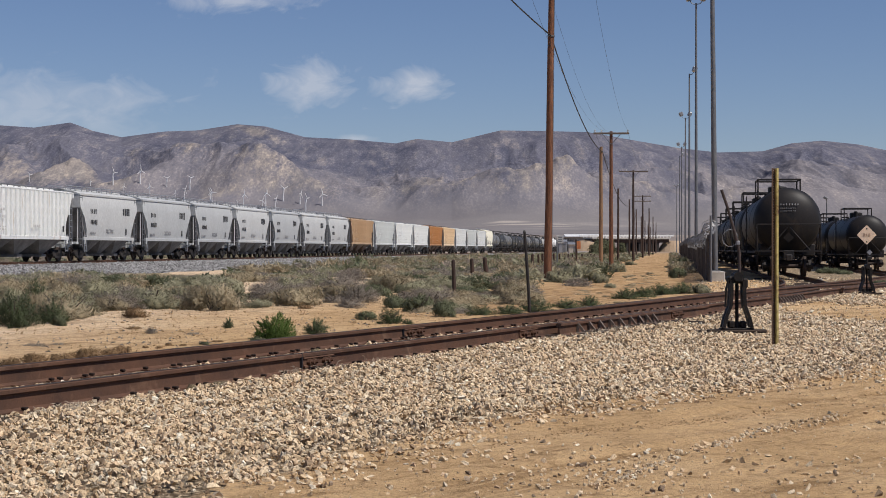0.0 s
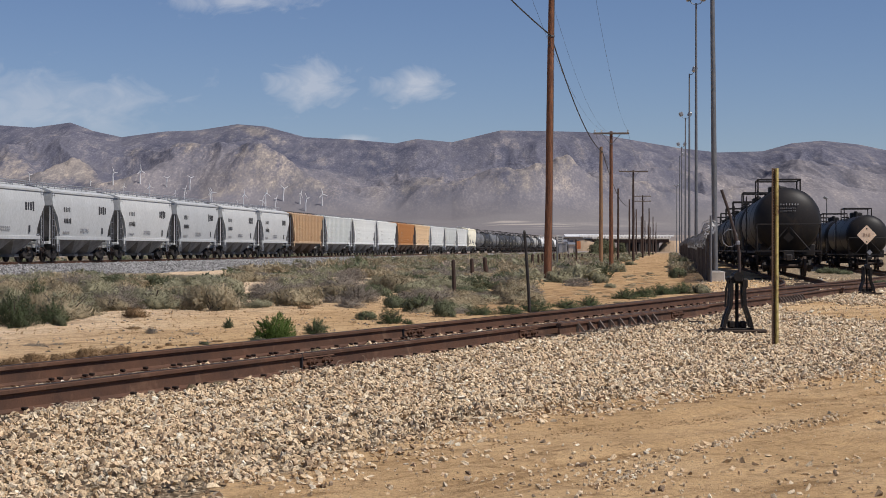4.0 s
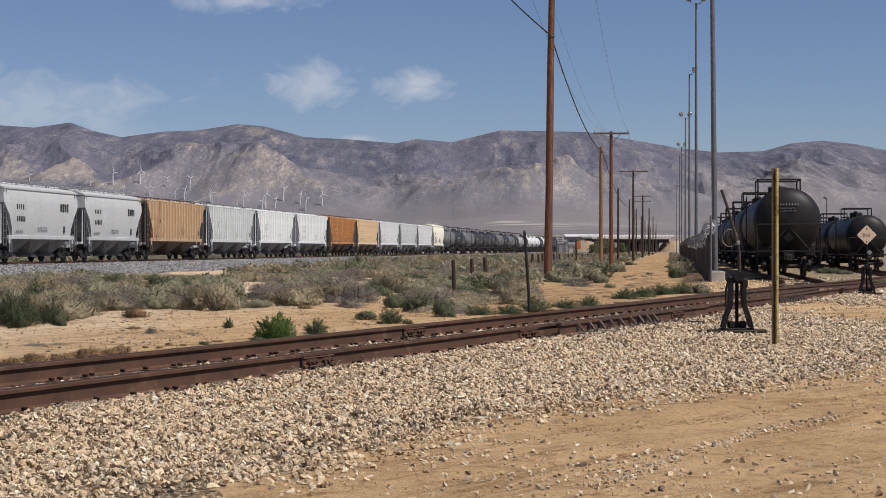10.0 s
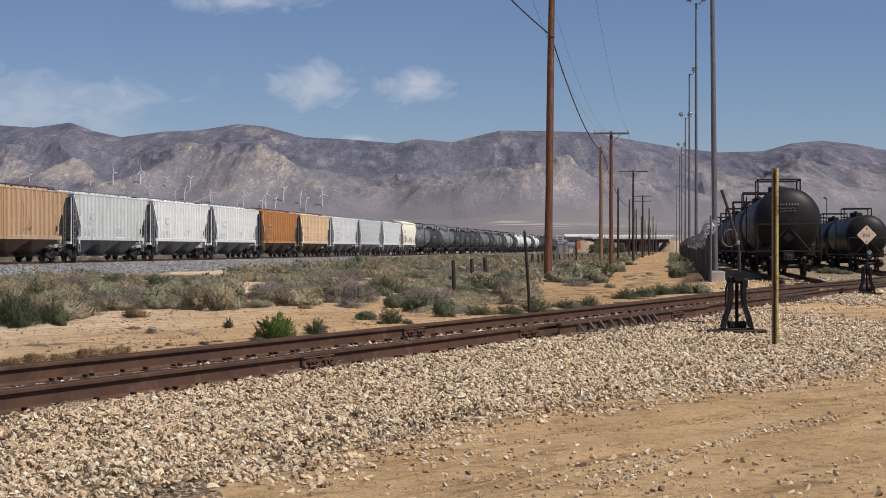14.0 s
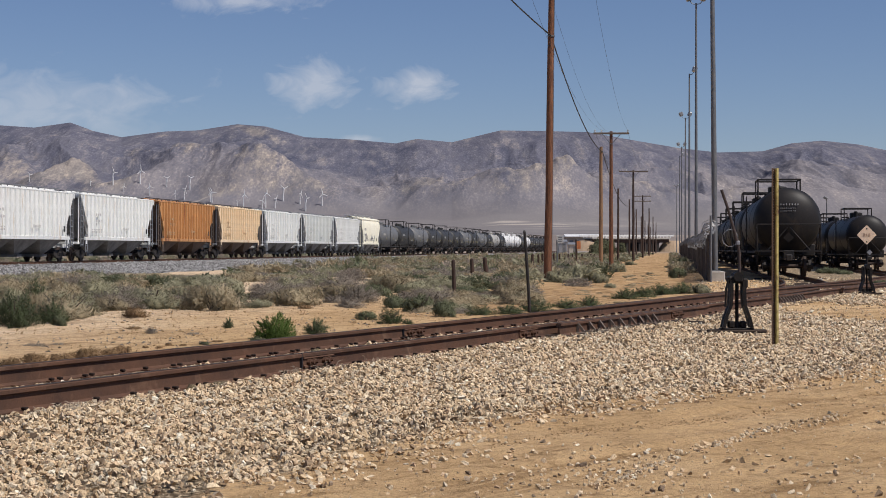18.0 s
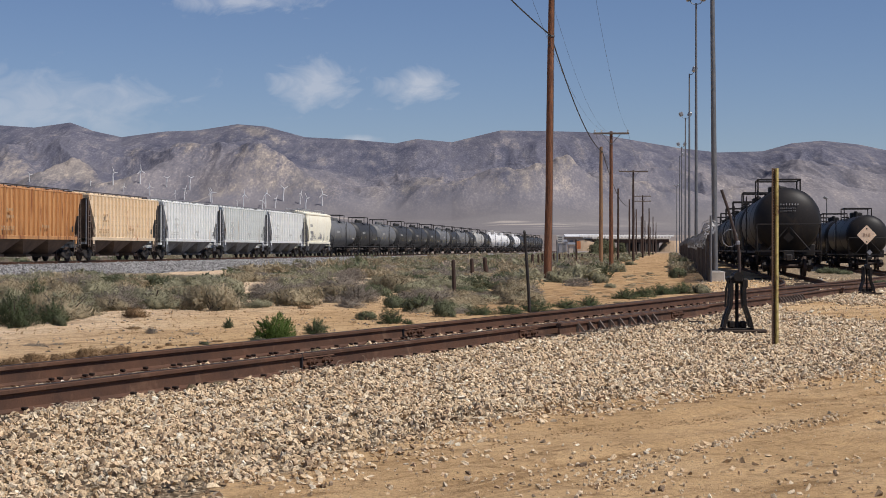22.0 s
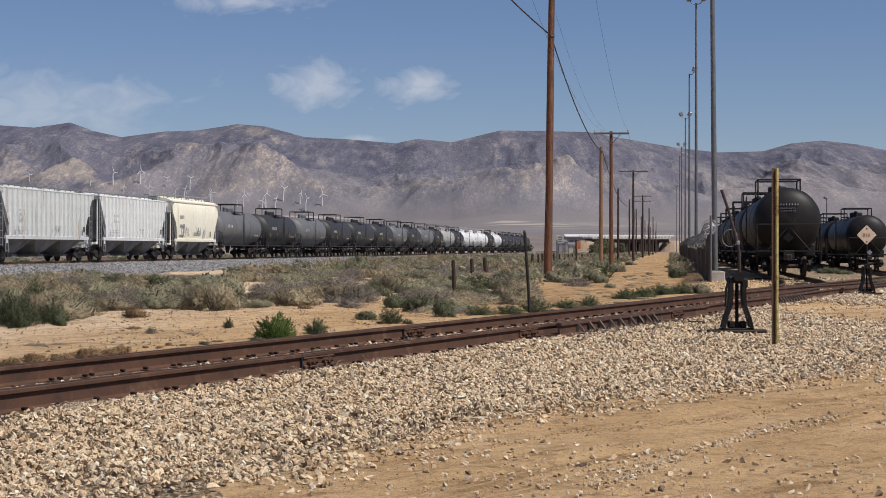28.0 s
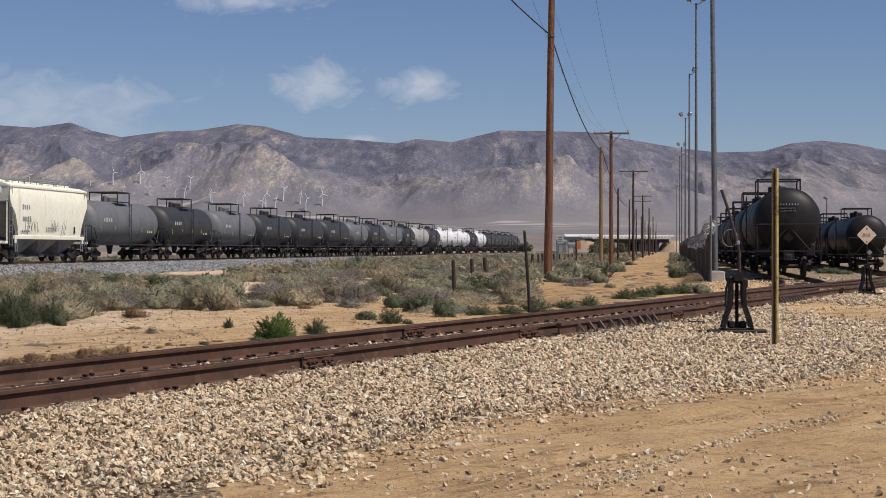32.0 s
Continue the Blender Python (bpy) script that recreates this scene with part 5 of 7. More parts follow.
def orange_marker():
    ob = stub_post(1020, 424, 466, 3.5, 0, "wood_dark", "dark post with a small orange sign board", "")
    y = ob.location.y
    k = y / 3000
    z = EYE + (441 - 434) * k - ob.location.z
    part("sign_board", Shape().box((4 * k, -0.06, z), (7 * k, 0.02, 14 * k), None, 0.004), surface("orange_board", (0.55, 0.20, 0.08), None, 3, 0.6, 0, 0, 20), ob, "faded orange board")


orange_marker()


# ---- switch stands, marker post ----
def foot_leg(sx, h, w0, w1, r):
    """A bowed cast leg: a flat bar that swells out at the foot."""
    s = Shape()
    prof = [(w0, h), (w0 * 1.02, h * 0.72), (w0 * 1.12, h * 0.48), (w1 * 0.82, h * 0.24), (w1, h * 0.02)]
    for i in range(len(prof) - 1):
        (a, za), (b, zb) = prof[i], prof[i + 1]
        s.add([(sx * (a - r), -0.05, za), (sx * (a + r), -0.05, za), (sx * (a + r), 0.05, za), (sx * (a - r), 0.05, za),
               (sx * (b - r), -0.05, zb), (sx * (b + r), -0.05, zb), (sx * (b + r), 0.05, zb), (sx * (b - r), 0.05, zb)],
              [(0, 1, 2, 3), (4, 7, 6, 5), (0, 4, 5, 1), (1, 5, 6, 2), (2, 6, 7, 3), (3, 7, 4, 0)])
    return s


def switch_stand(px, py, tall, label, mast):
    x, y, z = spot(px, py)
    ob = thing("switch_stand", label, "switch stand", "", pose(x, y, z + 0.03, 0, 0, 0))
    k = tall
    part("tie_plate", Shape().box((0, 0, 0.015), (1.25 * k, 0.34 * k, 0.05), None, 0.012), "tie", ob, "dark wooden headblock")
    part("foot_plate", Shape().box((0, 0, 0.05), (0.72 * k, 0.30 * k, 0.03), None, 0.008), "stand", ob)
    for sx in (-1, 1):
        for yy in (-0.1, 0.1):
            leg = part("leg", foot_leg(sx, 1.02 * k, 0.135 * k, 0.30 * k, 0.036 * k), "stand", ob)
            leg.location = (0, yy * k, 0.058)
        part("lug", Shape().box((sx * 0.13 * k, 0, 0.17 * k), (0.14 * k, 0.2 * k, 0.16 * k), None, 0.02), "stand", ob)
    part("spindle", Shape().tube([(0, 0, 0.08), (0, 0, 1.2 * k)], 0.038 * k, 10), "stand", ob, smooth=True)
    part("spindle_collar", Shape().lathe([(0.1 * k, 0.07 * k), (0.2 * k, 0.07 * k), (0.24 * k, 0.045 * k)], 12, "z"), "stand", ob, smooth=True)
    part("head", Shape().box((-0.05 * k, 0, 1.13 * k), (0.34 * k, 0.3 * k, 0.16 * k), None, 0.03).box((0.17 * k, 0, 1.05 * k), (0.12 * k, 0.14 * k, 0.22 * k), None, 0.02)
         .lathe([(-0.2 * k, 0.1 * k), (0.2 * k, 0.1 * k)], 12, "y", (0, 0, 1.20 * k)), "stand", ob)
    part("hand_lever", Shape().tube([(-0.2 * k, -0.12 * k, 1.14 * k), (-0.25 * k, -0.13 * k, 0.95 * k), (-0.27 * k, -0.13 * k, 0.55 * k)], 0.022 * k, 8), "stand", ob, smooth=True)
    mast(ob, k)
    return ob


def bent_mast(ob, k):
    path = [(0.04, 1.15), (0.06, 1.42), (0.045, 1.75), (-0.05, 2.15), (-0.19, 2.65), (-0.33, 3.06)]
    part("mast", Shape().tube([(x * k, 0, z * k) for x, z in path], [r * k for r in (0.034, 0.034, 0.034, 0.032, 0.030, 0.032)], 10),
         surface("rusty_mast", (0.085, 0.06, 0.052), (0.05, 0.036, 0.032), 5, 0.7, 0.2, 0.2, 30), ob, "bent rusty target mast with no target", True)
    part("clamp", Shape().box((0.02 * k, -0.02, 1.92 * k), (0.05, 0.06, 0.06), None, 0.008), "galv", ob, "pale clamp")


def sign_mast(ob, k):
    y = ob.location.y
    m = y / 3000
    zc = EYE + (441 - 416) * m - ob.location.z
    part("mast", Shape().tube([(0, 0, 1.0 * k), (0, 0, zc + 0.1)], 0.022, 8), "stand", ob)
    d = 17.5 * m
    sg = part("target", Shape().prism([(-d + 0.012, 0.014), (-0.014, d - 0.012), (0.014, d - 0.012), (d - 0.012, 0.014), (d - 0.012, -0.014), (0.014, -d + 0.012), (-0.014, -d + 0.012), (-d + 0.012, -0.014)], -0.012, 0.0, "y"), "sign_tan", ob, "faded tan diamond sign with worn digits")
    sg.location = (-1 * m, -0.04, zc)
    s = Shape()
    rnd = random.Random(2)
    bars(s, -7 * m, 7 * m, -3.5 * m, 3.5 * m, -0.016, 1, 3, rnd, 0.3)
    t = part("worn_digits", s, surface("worn_digit_paint", (0.50, 0.34, 0.24), None, 5, 0.7, 0, 0, 20), sg)
    for dz in (11, -12):
        part("bolt", Shape().lathe([(-0.024, 0.012), (-0.012, 0.02)], 8, "y", (0, 0, dz * m)), "stand", sg)
    part("small_target", Shape().prism([(-0.07, 0), (0, 0.07), (0.07, 0), (0, -0.07)], -0.01, 0.01, "y"), "galv", ob, "small grey diamond plate").location = (0.06, -0.05, zc - 31 * m)


switch_stand(1304, 592, 0.67, "black cast-iron switch stand with a bent mast on a tie", bent_mast)
switch_stand(1534, 523, 0.60, "black switch stand with a faded tan diamond sign", sign_mast)


def yellow_post():
    x, y, z = spot(1370, 614)
    ob = thing("marker_post", "faded yellow steel channel post with rust, in the ballast", "post", "", pose(x, y, z, 0, 0, 12))
    h = EYE + (441 - 298) / 3000 * y - z
    w = 0.024
    # web and left edges: rust with shade in the colour; right edge yellow
    part("web", Shape().box((0, 0.02, h / 2 - 0.1), (2 * w, 0.006, h + 0.2)), "post_rust_shade", ob, "rust-brown inner face, darkened as in shade")
    for sx in (-1, 1):
        part("flange", Shape().box((sx * w, 0.0, h / 2 - 0.1), (0.007, 0.045, h + 0.2), pose(0, 0, 0, 0, 0, sx * 12), 0.002), "yellow_post" if sx > 0 else "post_rust_shade", ob)
        part("lip", Shape().box((sx * (w + (0.014 if sx > 0 else 0.009)), -0.02, h / 2 - 0.1), (0.028 if sx > 0 else 0.018, 0.006, h + 0.2)), "yellow_post" if sx > 0 else "post_rust_shade", ob)
    hole = Shape().lathe([(0.0164, 0.005), (0.0168, 0.005)], 8, "y").mesh("punched_hole", "concrete")
    for k in range(int(h / 0.034)):
        part("punched_hole", hole, None, ob, at=(0, 0, 0.03 + k * 0.034))
    return ob


yellow_post()


# ---- overpass, sheds and trees far down the line ----
def far_box(name, label, category, px0, px1, py0, py1, y, depth, mat, group=""):
    k = y / 3000
    x0, x1 = (px0 - 784) * k, (px1 - 784) * k
    z0, z1 = EYE + (441 - py1) * k, EYE + (441 - py0) * k
    ob = thing(name, label, category, group, pose((x0 + x1) / 2, y, z0))
    return ob, x1 - x0, z1 - z0, k


def make_overpass():
    y, k = 760.0, 760 / 3000
    ob = thing("overpass", "pale concrete road overpass with dark piers crossing the line", "bridge", "", pose((1080 - 784) * k, y, 0, 0, 0, 18))
    zt = EYE + (441 - 416.5) * k
    w, mid = 150 * k, (1112 - 1080) * k
    part("deck", Shape().box((mid, 0, zt - 1.45), (w, 10.6, 0.8), None, 0.1), "concrete", ob)
    for sy in (-1, 1):
        rail = Shape().box((mid, sy * 5.2, zt - 0.25), (w * 1.1, 0.35, 0.7), None, 0.05)
        for i in range(24):
            rail.box((mid + (i / 23 - 0.5) * w, sy * 5.2, zt - 0.8), (0.35, 0.3, 0.6))
        part("parapet", rail, surface("pale_parapet", (0.84, 0.83, 0.80), (0.76, 0.75, 0.72), 0.3, 0.9, 0, 0.1, 4), ob)
        part("girder", Shape().box((mid, sy * 4.2, zt - 2.6), (w * 0.98, 0.6, 1.5)), "wood_dark", ob)
    for px in (1106, 1118, 1130, 1142, 1154, 1164):
        part("pier", Shape().box(((px - 1080) * k, 0, zt / 2 - 1.9), (1.5, 8.5, zt), None, 0.15), "truck", ob)
    for px, wd in ((1034, 46), (1200, 44)):
        m = Shape()
        x = (px - 1080) * k
        n = 10
        vs, fs = [], []
        for j in range(6):
            for i in range(n + 1):
                a = math.pi * i / n
                r = 1 - j / 5.5
                vs.append((x + wd * k * 0.75 * math.cos(a) * (0.35 + 0.65 * r), -9 * math.sin(a) * (0.4 + 0.6 * r), (zt - 1.2) * (1 - r ** 1.4) - 1.0))
        for j in range(5):
            for i in range(n):
                fs.append((j * (n + 1) + i, j * (n + 1) + i + 1, (j + 1) * (n + 1) + i + 1, (j + 1) * (n + 1) + i))
        part("embankment", m.add(vs, fs), surface("embankment_earth", (0.46, 0.34, 0.23), (0.36, 0.26, 0.17), 0.2, 1.0, 0, 0.3, 3), ob, "bare tan earth slope")


make_overpass()


def make_sheds():
    for px0, px1, py0, py1, y, mat in ((988, 1002, 428, 443, 420, "galv"), (1006, 1020, 433, 444, 400, "concrete")):
        ob, w, h, k = far_box("shed", "small pale metal yard shed", "shed", px0, px1, py0, py1, y, 4, mat, "sheds beyond the scrub")
        h += 1.0
        ob.location.z -= 1.0
        part("wall", Shape().box((0, 0, h / 2), (w, 4, h), None, 0.03), mat, ob)
        part("roof", Shape().prism([(-2.3, h), (0, h + 0.5), (2.3, h)], -w / 2 - 0.2, w / 2 + 0.2, "x"), "galv", ob)
        part("door", Shape().box((w * 0.2, -2.02, h * 0.42), (w * 0.3, 0.06, h * 0.75)), "galv_dark", ob)


make_sheds()


def make_depot():
    """A long low building with a white roof beyond the overpass embankment."""
    ob, w, h, k = far_box("depot_building", "long low building with a white metal roof", "building", 1000, 1058, 415, 440, 800, 14, "concrete")
    part("wall", Shape().box((0, 0, h * 0.42), (w, 14, h * 0.84), None, 0.05), surface("tan_block_wall", (0.40, 0.33, 0.27), (0.33, 0.27, 0.22), 0.4, 0.9, 0, 0.1, 4), ob)
    part("roof", Shape().prism([(-7.8, h * 0.80), (-7.8, h * 0.86), (0, h), (7.8, h * 0.86), (7.8, h * 0.80)], -w / 2 - 0.5, w / 2 + 0.5, "x"), "white_far", ob, "white metal roof")
    for i in range(4):
        part("door", Shape().box(((i - 1.5) * w / 4.4, -7.04, h * 0.30), (w / 9, 0.1, h * 0.55)), "galv_dark", ob)


make_depot()


def board_sign():
    """A pale framed board on two legs in the scrub."""
    y = 210.0
    k = y / 3000
    x = (991 - 784) * k
    z = float(ground_z(x, y))
    ob = thing("board_sign", "pale framed board on two steel legs", "sign", "", pose(x, y, z))
    zb, zt = EYE + (441 - 431) * k - z, EYE + (441 - 417) * k - z
    for sx in (-1, 1):
        part("leg", Shape().tube([(sx * 5 * k, 0, -0.2), (sx * 5 * k, 0, zt)], 0.04, 6), "galv_dark", ob)
    part("board", Shape().box((0, -0.06, (zb + zt) / 2), (12 * k, 0.04, zt - zb), None, 0.01), "pale_steel", ob)
    s = Shape()
    bars(s, -5 * k, 5 * k, zb + 0.1, zt - 0.1, -0.086, 3, 1, random.Random(4), 0.1)
    part("faded_lettering", s, "galv_dark", ob)


board_sign()


# ---- plants ----
def leaf_mat(name, a, b):
    mt = surface(name, a, b, 1.2, 0.9, 0, 0, 45, island=0.10, vary=0.16, spec=0.1)
    nt = mt.node_tree
    b = nt.nodes["Principled BSDF"]
    thin = nt.nodes.new("ShaderNodeBsdfTranslucent")
    nt.links.new(b.inputs["Base Color"].links[0].from_socket, thin.inputs["Color"])
    mix = nt.nodes.new("ShaderNodeMixShader")
    mix.inputs[0].default_value = 0.36
    nt.links.new(b.outputs[0], mix.inputs[1])
    nt.links.new(thin.outputs[0], mix.inputs[2])
    nt.links.new(mix.outputs[0], nt.nodes["Material Output"].inputs["Surface"])
    return mt


LEAF = {"green": leaf_mat("bright_green_leaf", (0.115, 0.175, 0.045), (0.075, 0.12, 0.032)),
        "dull": leaf_mat("dull_green_leaf", (0.195, 0.21, 0.13), (0.135, 0.148, 0.09)),
        "deep": leaf_mat("dark_green_leaf", (0.115, 0.14, 0.075), (0.075, 0.095, 0.05)),
        "sage": leaf_mat("pale_sage_leaf", (0.375, 0.36, 0.245), (0.29, 0.275, 0.185)),
        "dry": leaf_mat("grey_dry_twig", (0.35, 0.305, 0.255), (0.26, 0.225, 0.188)),
        "tan": leaf_mat("straw_tan_leaf", (0.44, 0.37, 0.25), (0.34, 0.285, 0.19)),
        "tree": leaf_mat("dusty_tree_leaf", (0.14, 0.145, 0.09), (0.10, 0.105, 0.065)),
        "brown": leaf_mat("brown_dry_weed", (0.33, 0.22, 0.125), (0.23, 0.15, 0.085))}
MAT["stem"] = surface("grey_stem", (0.13, 0.105, 0.085), None, 5, 0.9, 0, 0, 20)


def raw_mesh(name, verts, tri, material):
    """A mesh from arrays of triangles."""
    me = bpy.data.meshes.new(name)
    n, m = len(verts), len(tri)
    me.vertices.add(n)
    me.vertices.foreach_set("co", np.ascontiguousarray(verts, np.float32).ravel())
    me.loops.add(m * 3)
    me.loops.foreach_set("vertex_index", np.ascontiguousarray(tri, np.int32).ravel())
    me.polygons.add(m)
    me.polygons.foreach_set("loop_start", np.arange(0, m * 3, 3, dtype=np.int32))
    me.update(calc_edges=True)
    me.shade_flat()
    me.materials.append(material)
    return me


def crown_arrays(rs, leaves, size, spiky, flat, lumps=12, spread=0.30, sprigs=0):
    """Leaves of a bush about one metre wide: blades set on several lumps."""
    ang = rs.rand(lumps) * 2 * np.pi
    rad = np.sqrt(rs.rand(lumps)) * spread
    cen = np.stack([rad * np.cos(ang), rad * np.sin(ang), 0.06 + rs.rand(lumps) * 0.28 * (1 - rad)], -1)
    rr = (0.15 + rs.rand(lumps) * 0.10) * math.sqrt(12 / lumps)
    pick = rs.randint(0, lumps, leaves)
    d = rs.normal(size=(leaves, 3))
    d /= np.linalg.norm(d, axis=1)[:, None]
    p = cen[pick] + d * (rr[pick] * (0.72 + 0.36 * rs.rand(leaves) ** 0.7))[:, None]
    if sprigs:
        # leaves strung along twigs that fan out from the root
        way = rs.normal(size=(sprigs, 3))
        way[:, 2] = np.abs(way[:, 2]) * 0.9 + 0.12
        way /= np.linalg.norm(way, axis=1)[:, None]
        way = way * (0.38 + 0.14 * rs.rand(sprigs))[:, None] * np.array([1.0, 1.0, 0.9])
        on = rs.randint(0, sprigs, leaves)
        along = 0.30 + 0.74 * rs.rand(leaves) ** 0.8
        p = way[on] * along[:, None] + d * (0.075 * (1.35 - along))[:, None]
    p[:, 2] = np.abs(p[:, 2]) * flat
    axis = p - np.array([0, 0, -0.05])
    axis /= np.linalg.norm(axis, axis=1)[:, None]
    axis = axis * spiky + rs.normal(size=(leaves, 3)) * (1 - spiky)
    axis[:, 2] += 0.35 * spiky
    axis /= np.linalg.norm(axis, axis=1)[:, None]
    side = np.cross(axis, rs.normal(size=(leaves, 3)))
    side /= np.linalg.norm(side, axis=1)[:, None] + 1e-6
    ln = size * (0.6 + 0.9 * rs.rand(leaves))
    # twig mass inside: larger blades nearer the clumps' hearts
    deep = rs.rand(leaves) < (0.0 if sprigs else 0.05)
    ln[deep] = 0.045
    p[deep] = cen[pick[deep]] + d[deep] * (rr[pick[deep]] * 0.62)[:, None]
    p[deep, 2] = np.abs(p[deep, 2]) * flat
    wd = ln * (0.24 + 0.34 * (1 - spiky) * rs.rand(leaves))
    a, b = p - side * wd[:, None], p + side * wd[:, None]
    tip = p + axis * ln[:, None] * 1.6
    root = p - axis * ln[:, None] * 0.6
    v = np.stack([root, a, tip, b], 1).reshape(-1, 3)
    i = np.arange(leaves)[:, None] * 4
    tri = np.concatenate([i + [0, 1, 2], i + [0, 2, 3]], 0)
    mound = p - np.array([0, 0, 0.12])
    mound /= np.linalg.norm(mound, axis=1)[:, None] + 1e-6
    n = d * 0.35 + mound * 0.55 + axis * 0.2 + rs.normal(size=(leaves, 3)) * 0.12 + np.array([0, 0, 0.25])
    n /= np.linalg.norm(n, axis=1)[:, None]
    face = np.cross(a - root, tip - root)
    tri[np.tile((face * n).sum(1) < 0, 2)] = tri[np.tile((face * n).sum(1) < 0, 2)][:, ::-1]
    return v, tri, np.repeat(n, 4, 0)


def leafy(name, v, tri, n, material):
    """Foliage whose shading follows its clumps."""
    me = raw_mesh(name, v, tri, material)
    me.shade_smooth()
    me.normals_split_custom_set_from_vertices(n.tolist())
    return me


def stem_shape(rs, flat):
    s = Shape()
    for _ in range(11):
        a, r = rs.rand() * 6.28, 0.12 + 0.26 * rs.rand()
        h = (0.22 + 0.18 * rs.rand()) * flat
        s.tube([(0.02 * math.cos(a), 0.02 * math.sin(a), -0.04), (0.5 * r * math.cos(a), 0.5 * r * math.sin(a), h * 0.55), (r * math.cos(a + 0.2), r * math.sin(a + 0.2), h)], [0.014, 0.010, 0.004], 5)
    return s


BUSH = {}
SPRIGS = {"green": 90, "deep": 80, "dry": 110}


def bush_variants():
    rs = np.random.RandomState(12)
    for kind, leaves, size, spiky, flat, count in (("green", 6500, 0.020, 0.75, 1.0, 3), ("deep", 11000, 0.011, 0.5, 0.95, 3), ("dull", 13000, 0.0085, 0.3, 0.85, 3), ("sage", 15000, 0.0075, 0.15, 0.85, 4), ("dry", 11000, 0.010, 0.4, 0.8, 3), ("tan", 13000, 0.0085, 0.2, 0.8, 3), ("brown", 3000, 0.022, 0.7, 0.75, 2)):
        for _ in range(count):
            v, tri, n = crown_arrays(rs, leaves, size, spiky, flat, 20, 0.36, SPRIGS.get(kind, 0))
            BUSH.setdefault(kind, []).append((leafy("foliage", v, tri, n, LEAF[kind]), stem_shape(rs, flat).mesh("stems", "stem"), v, tri))


bush_variants()
BUSH_WORDS = {"deep": "dark green rounded desert shrub on sand", "green": "bright green leafy desert bush on bare sand", "dull": "dull green low desert bush on sand", "sage": "pale sage-coloured desert scrub bush",
              "dry": "grey leafless twiggy desert bush", "tan": "straw-coloured dry desert bush", "brown": "small brown dried weed tuft on sand"}


def plant(kind, x, y, w, h, rnd):
    fol, stems, _, _ = rnd.choice(BUSH[kind])
    ob = thing("weed_tuft" if kind == "brown" else "desert_bush", BUSH_WORDS[kind], "weed" if kind == "brown" else "bush", "desert scrub", pose(x, y, float(ground_z(x, y)) - 0.02, 0, 0, rnd.uniform(0, 360)))
    ob.scale = (w, w, h / 0.45)
    part("foliage", fol, None, ob)
    part("woody_stem", stems, None, ob)
    return ob


def join_scrub(kind, places, leaves=2600, grow=2.2):
    """Bushes too far off to pick apart, as one mesh."""
    rs = np.random.RandomState(len(places))
    vs, ts, base = [], [], 0
    tri = np.concatenate([np.arange(leaves)[:, None] * 4 + [0, 1, 2], np.arange(leaves)[:, None] * 4 + [0, 2, 3]], 0)
    for x, y, w, h in places:
        q = BUSH[kind][rs.randint(len(BUSH[kind]))][2].reshape(-1, 4, 3)
        q = q[rs.permutation(len(q))[:leaves]]
        c = q.mean(1, keepdims=True)
        q = (c + (q - c) * grow).reshape(-1, 3)
        t = rs.rand() * 6.28
        q = np.stack([q[:, 0] * np.cos(t) - q[:, 1] * np.sin(t), q[:, 0] * np.sin(t) + q[:, 1] * np.cos(t), q[:, 2]], -1)
        vs.append(q * np.array([w, w, h / 0.45]) + np.array([x, y, float(ground_z(x, y)) - 0.02]))
        ts.append(tri + base)
        base += leaves * 4
    ob = new("scrub_belt", raw_mesh("scrub_belt", np.concatenate(vs), np.concatenate(ts), LEAF[kind]))
    tagged(ob, "belt of " + {"sage": "pale sage", "dry": "grey twiggy", "tan": "straw-coloured", "dull": "dull green"}[kind] + " desert scrub before the main line", "scrub", kind="stuff")


# the scrub grows lower towards the main line: its top along the view
SCRUB_AT, SCRUB_TOP = (0, 100, 200, 300, 400, 450, 520, 560, 640, 1000), (474, 471, 477, 483, 481, 476, 480, 462, 452, 438)


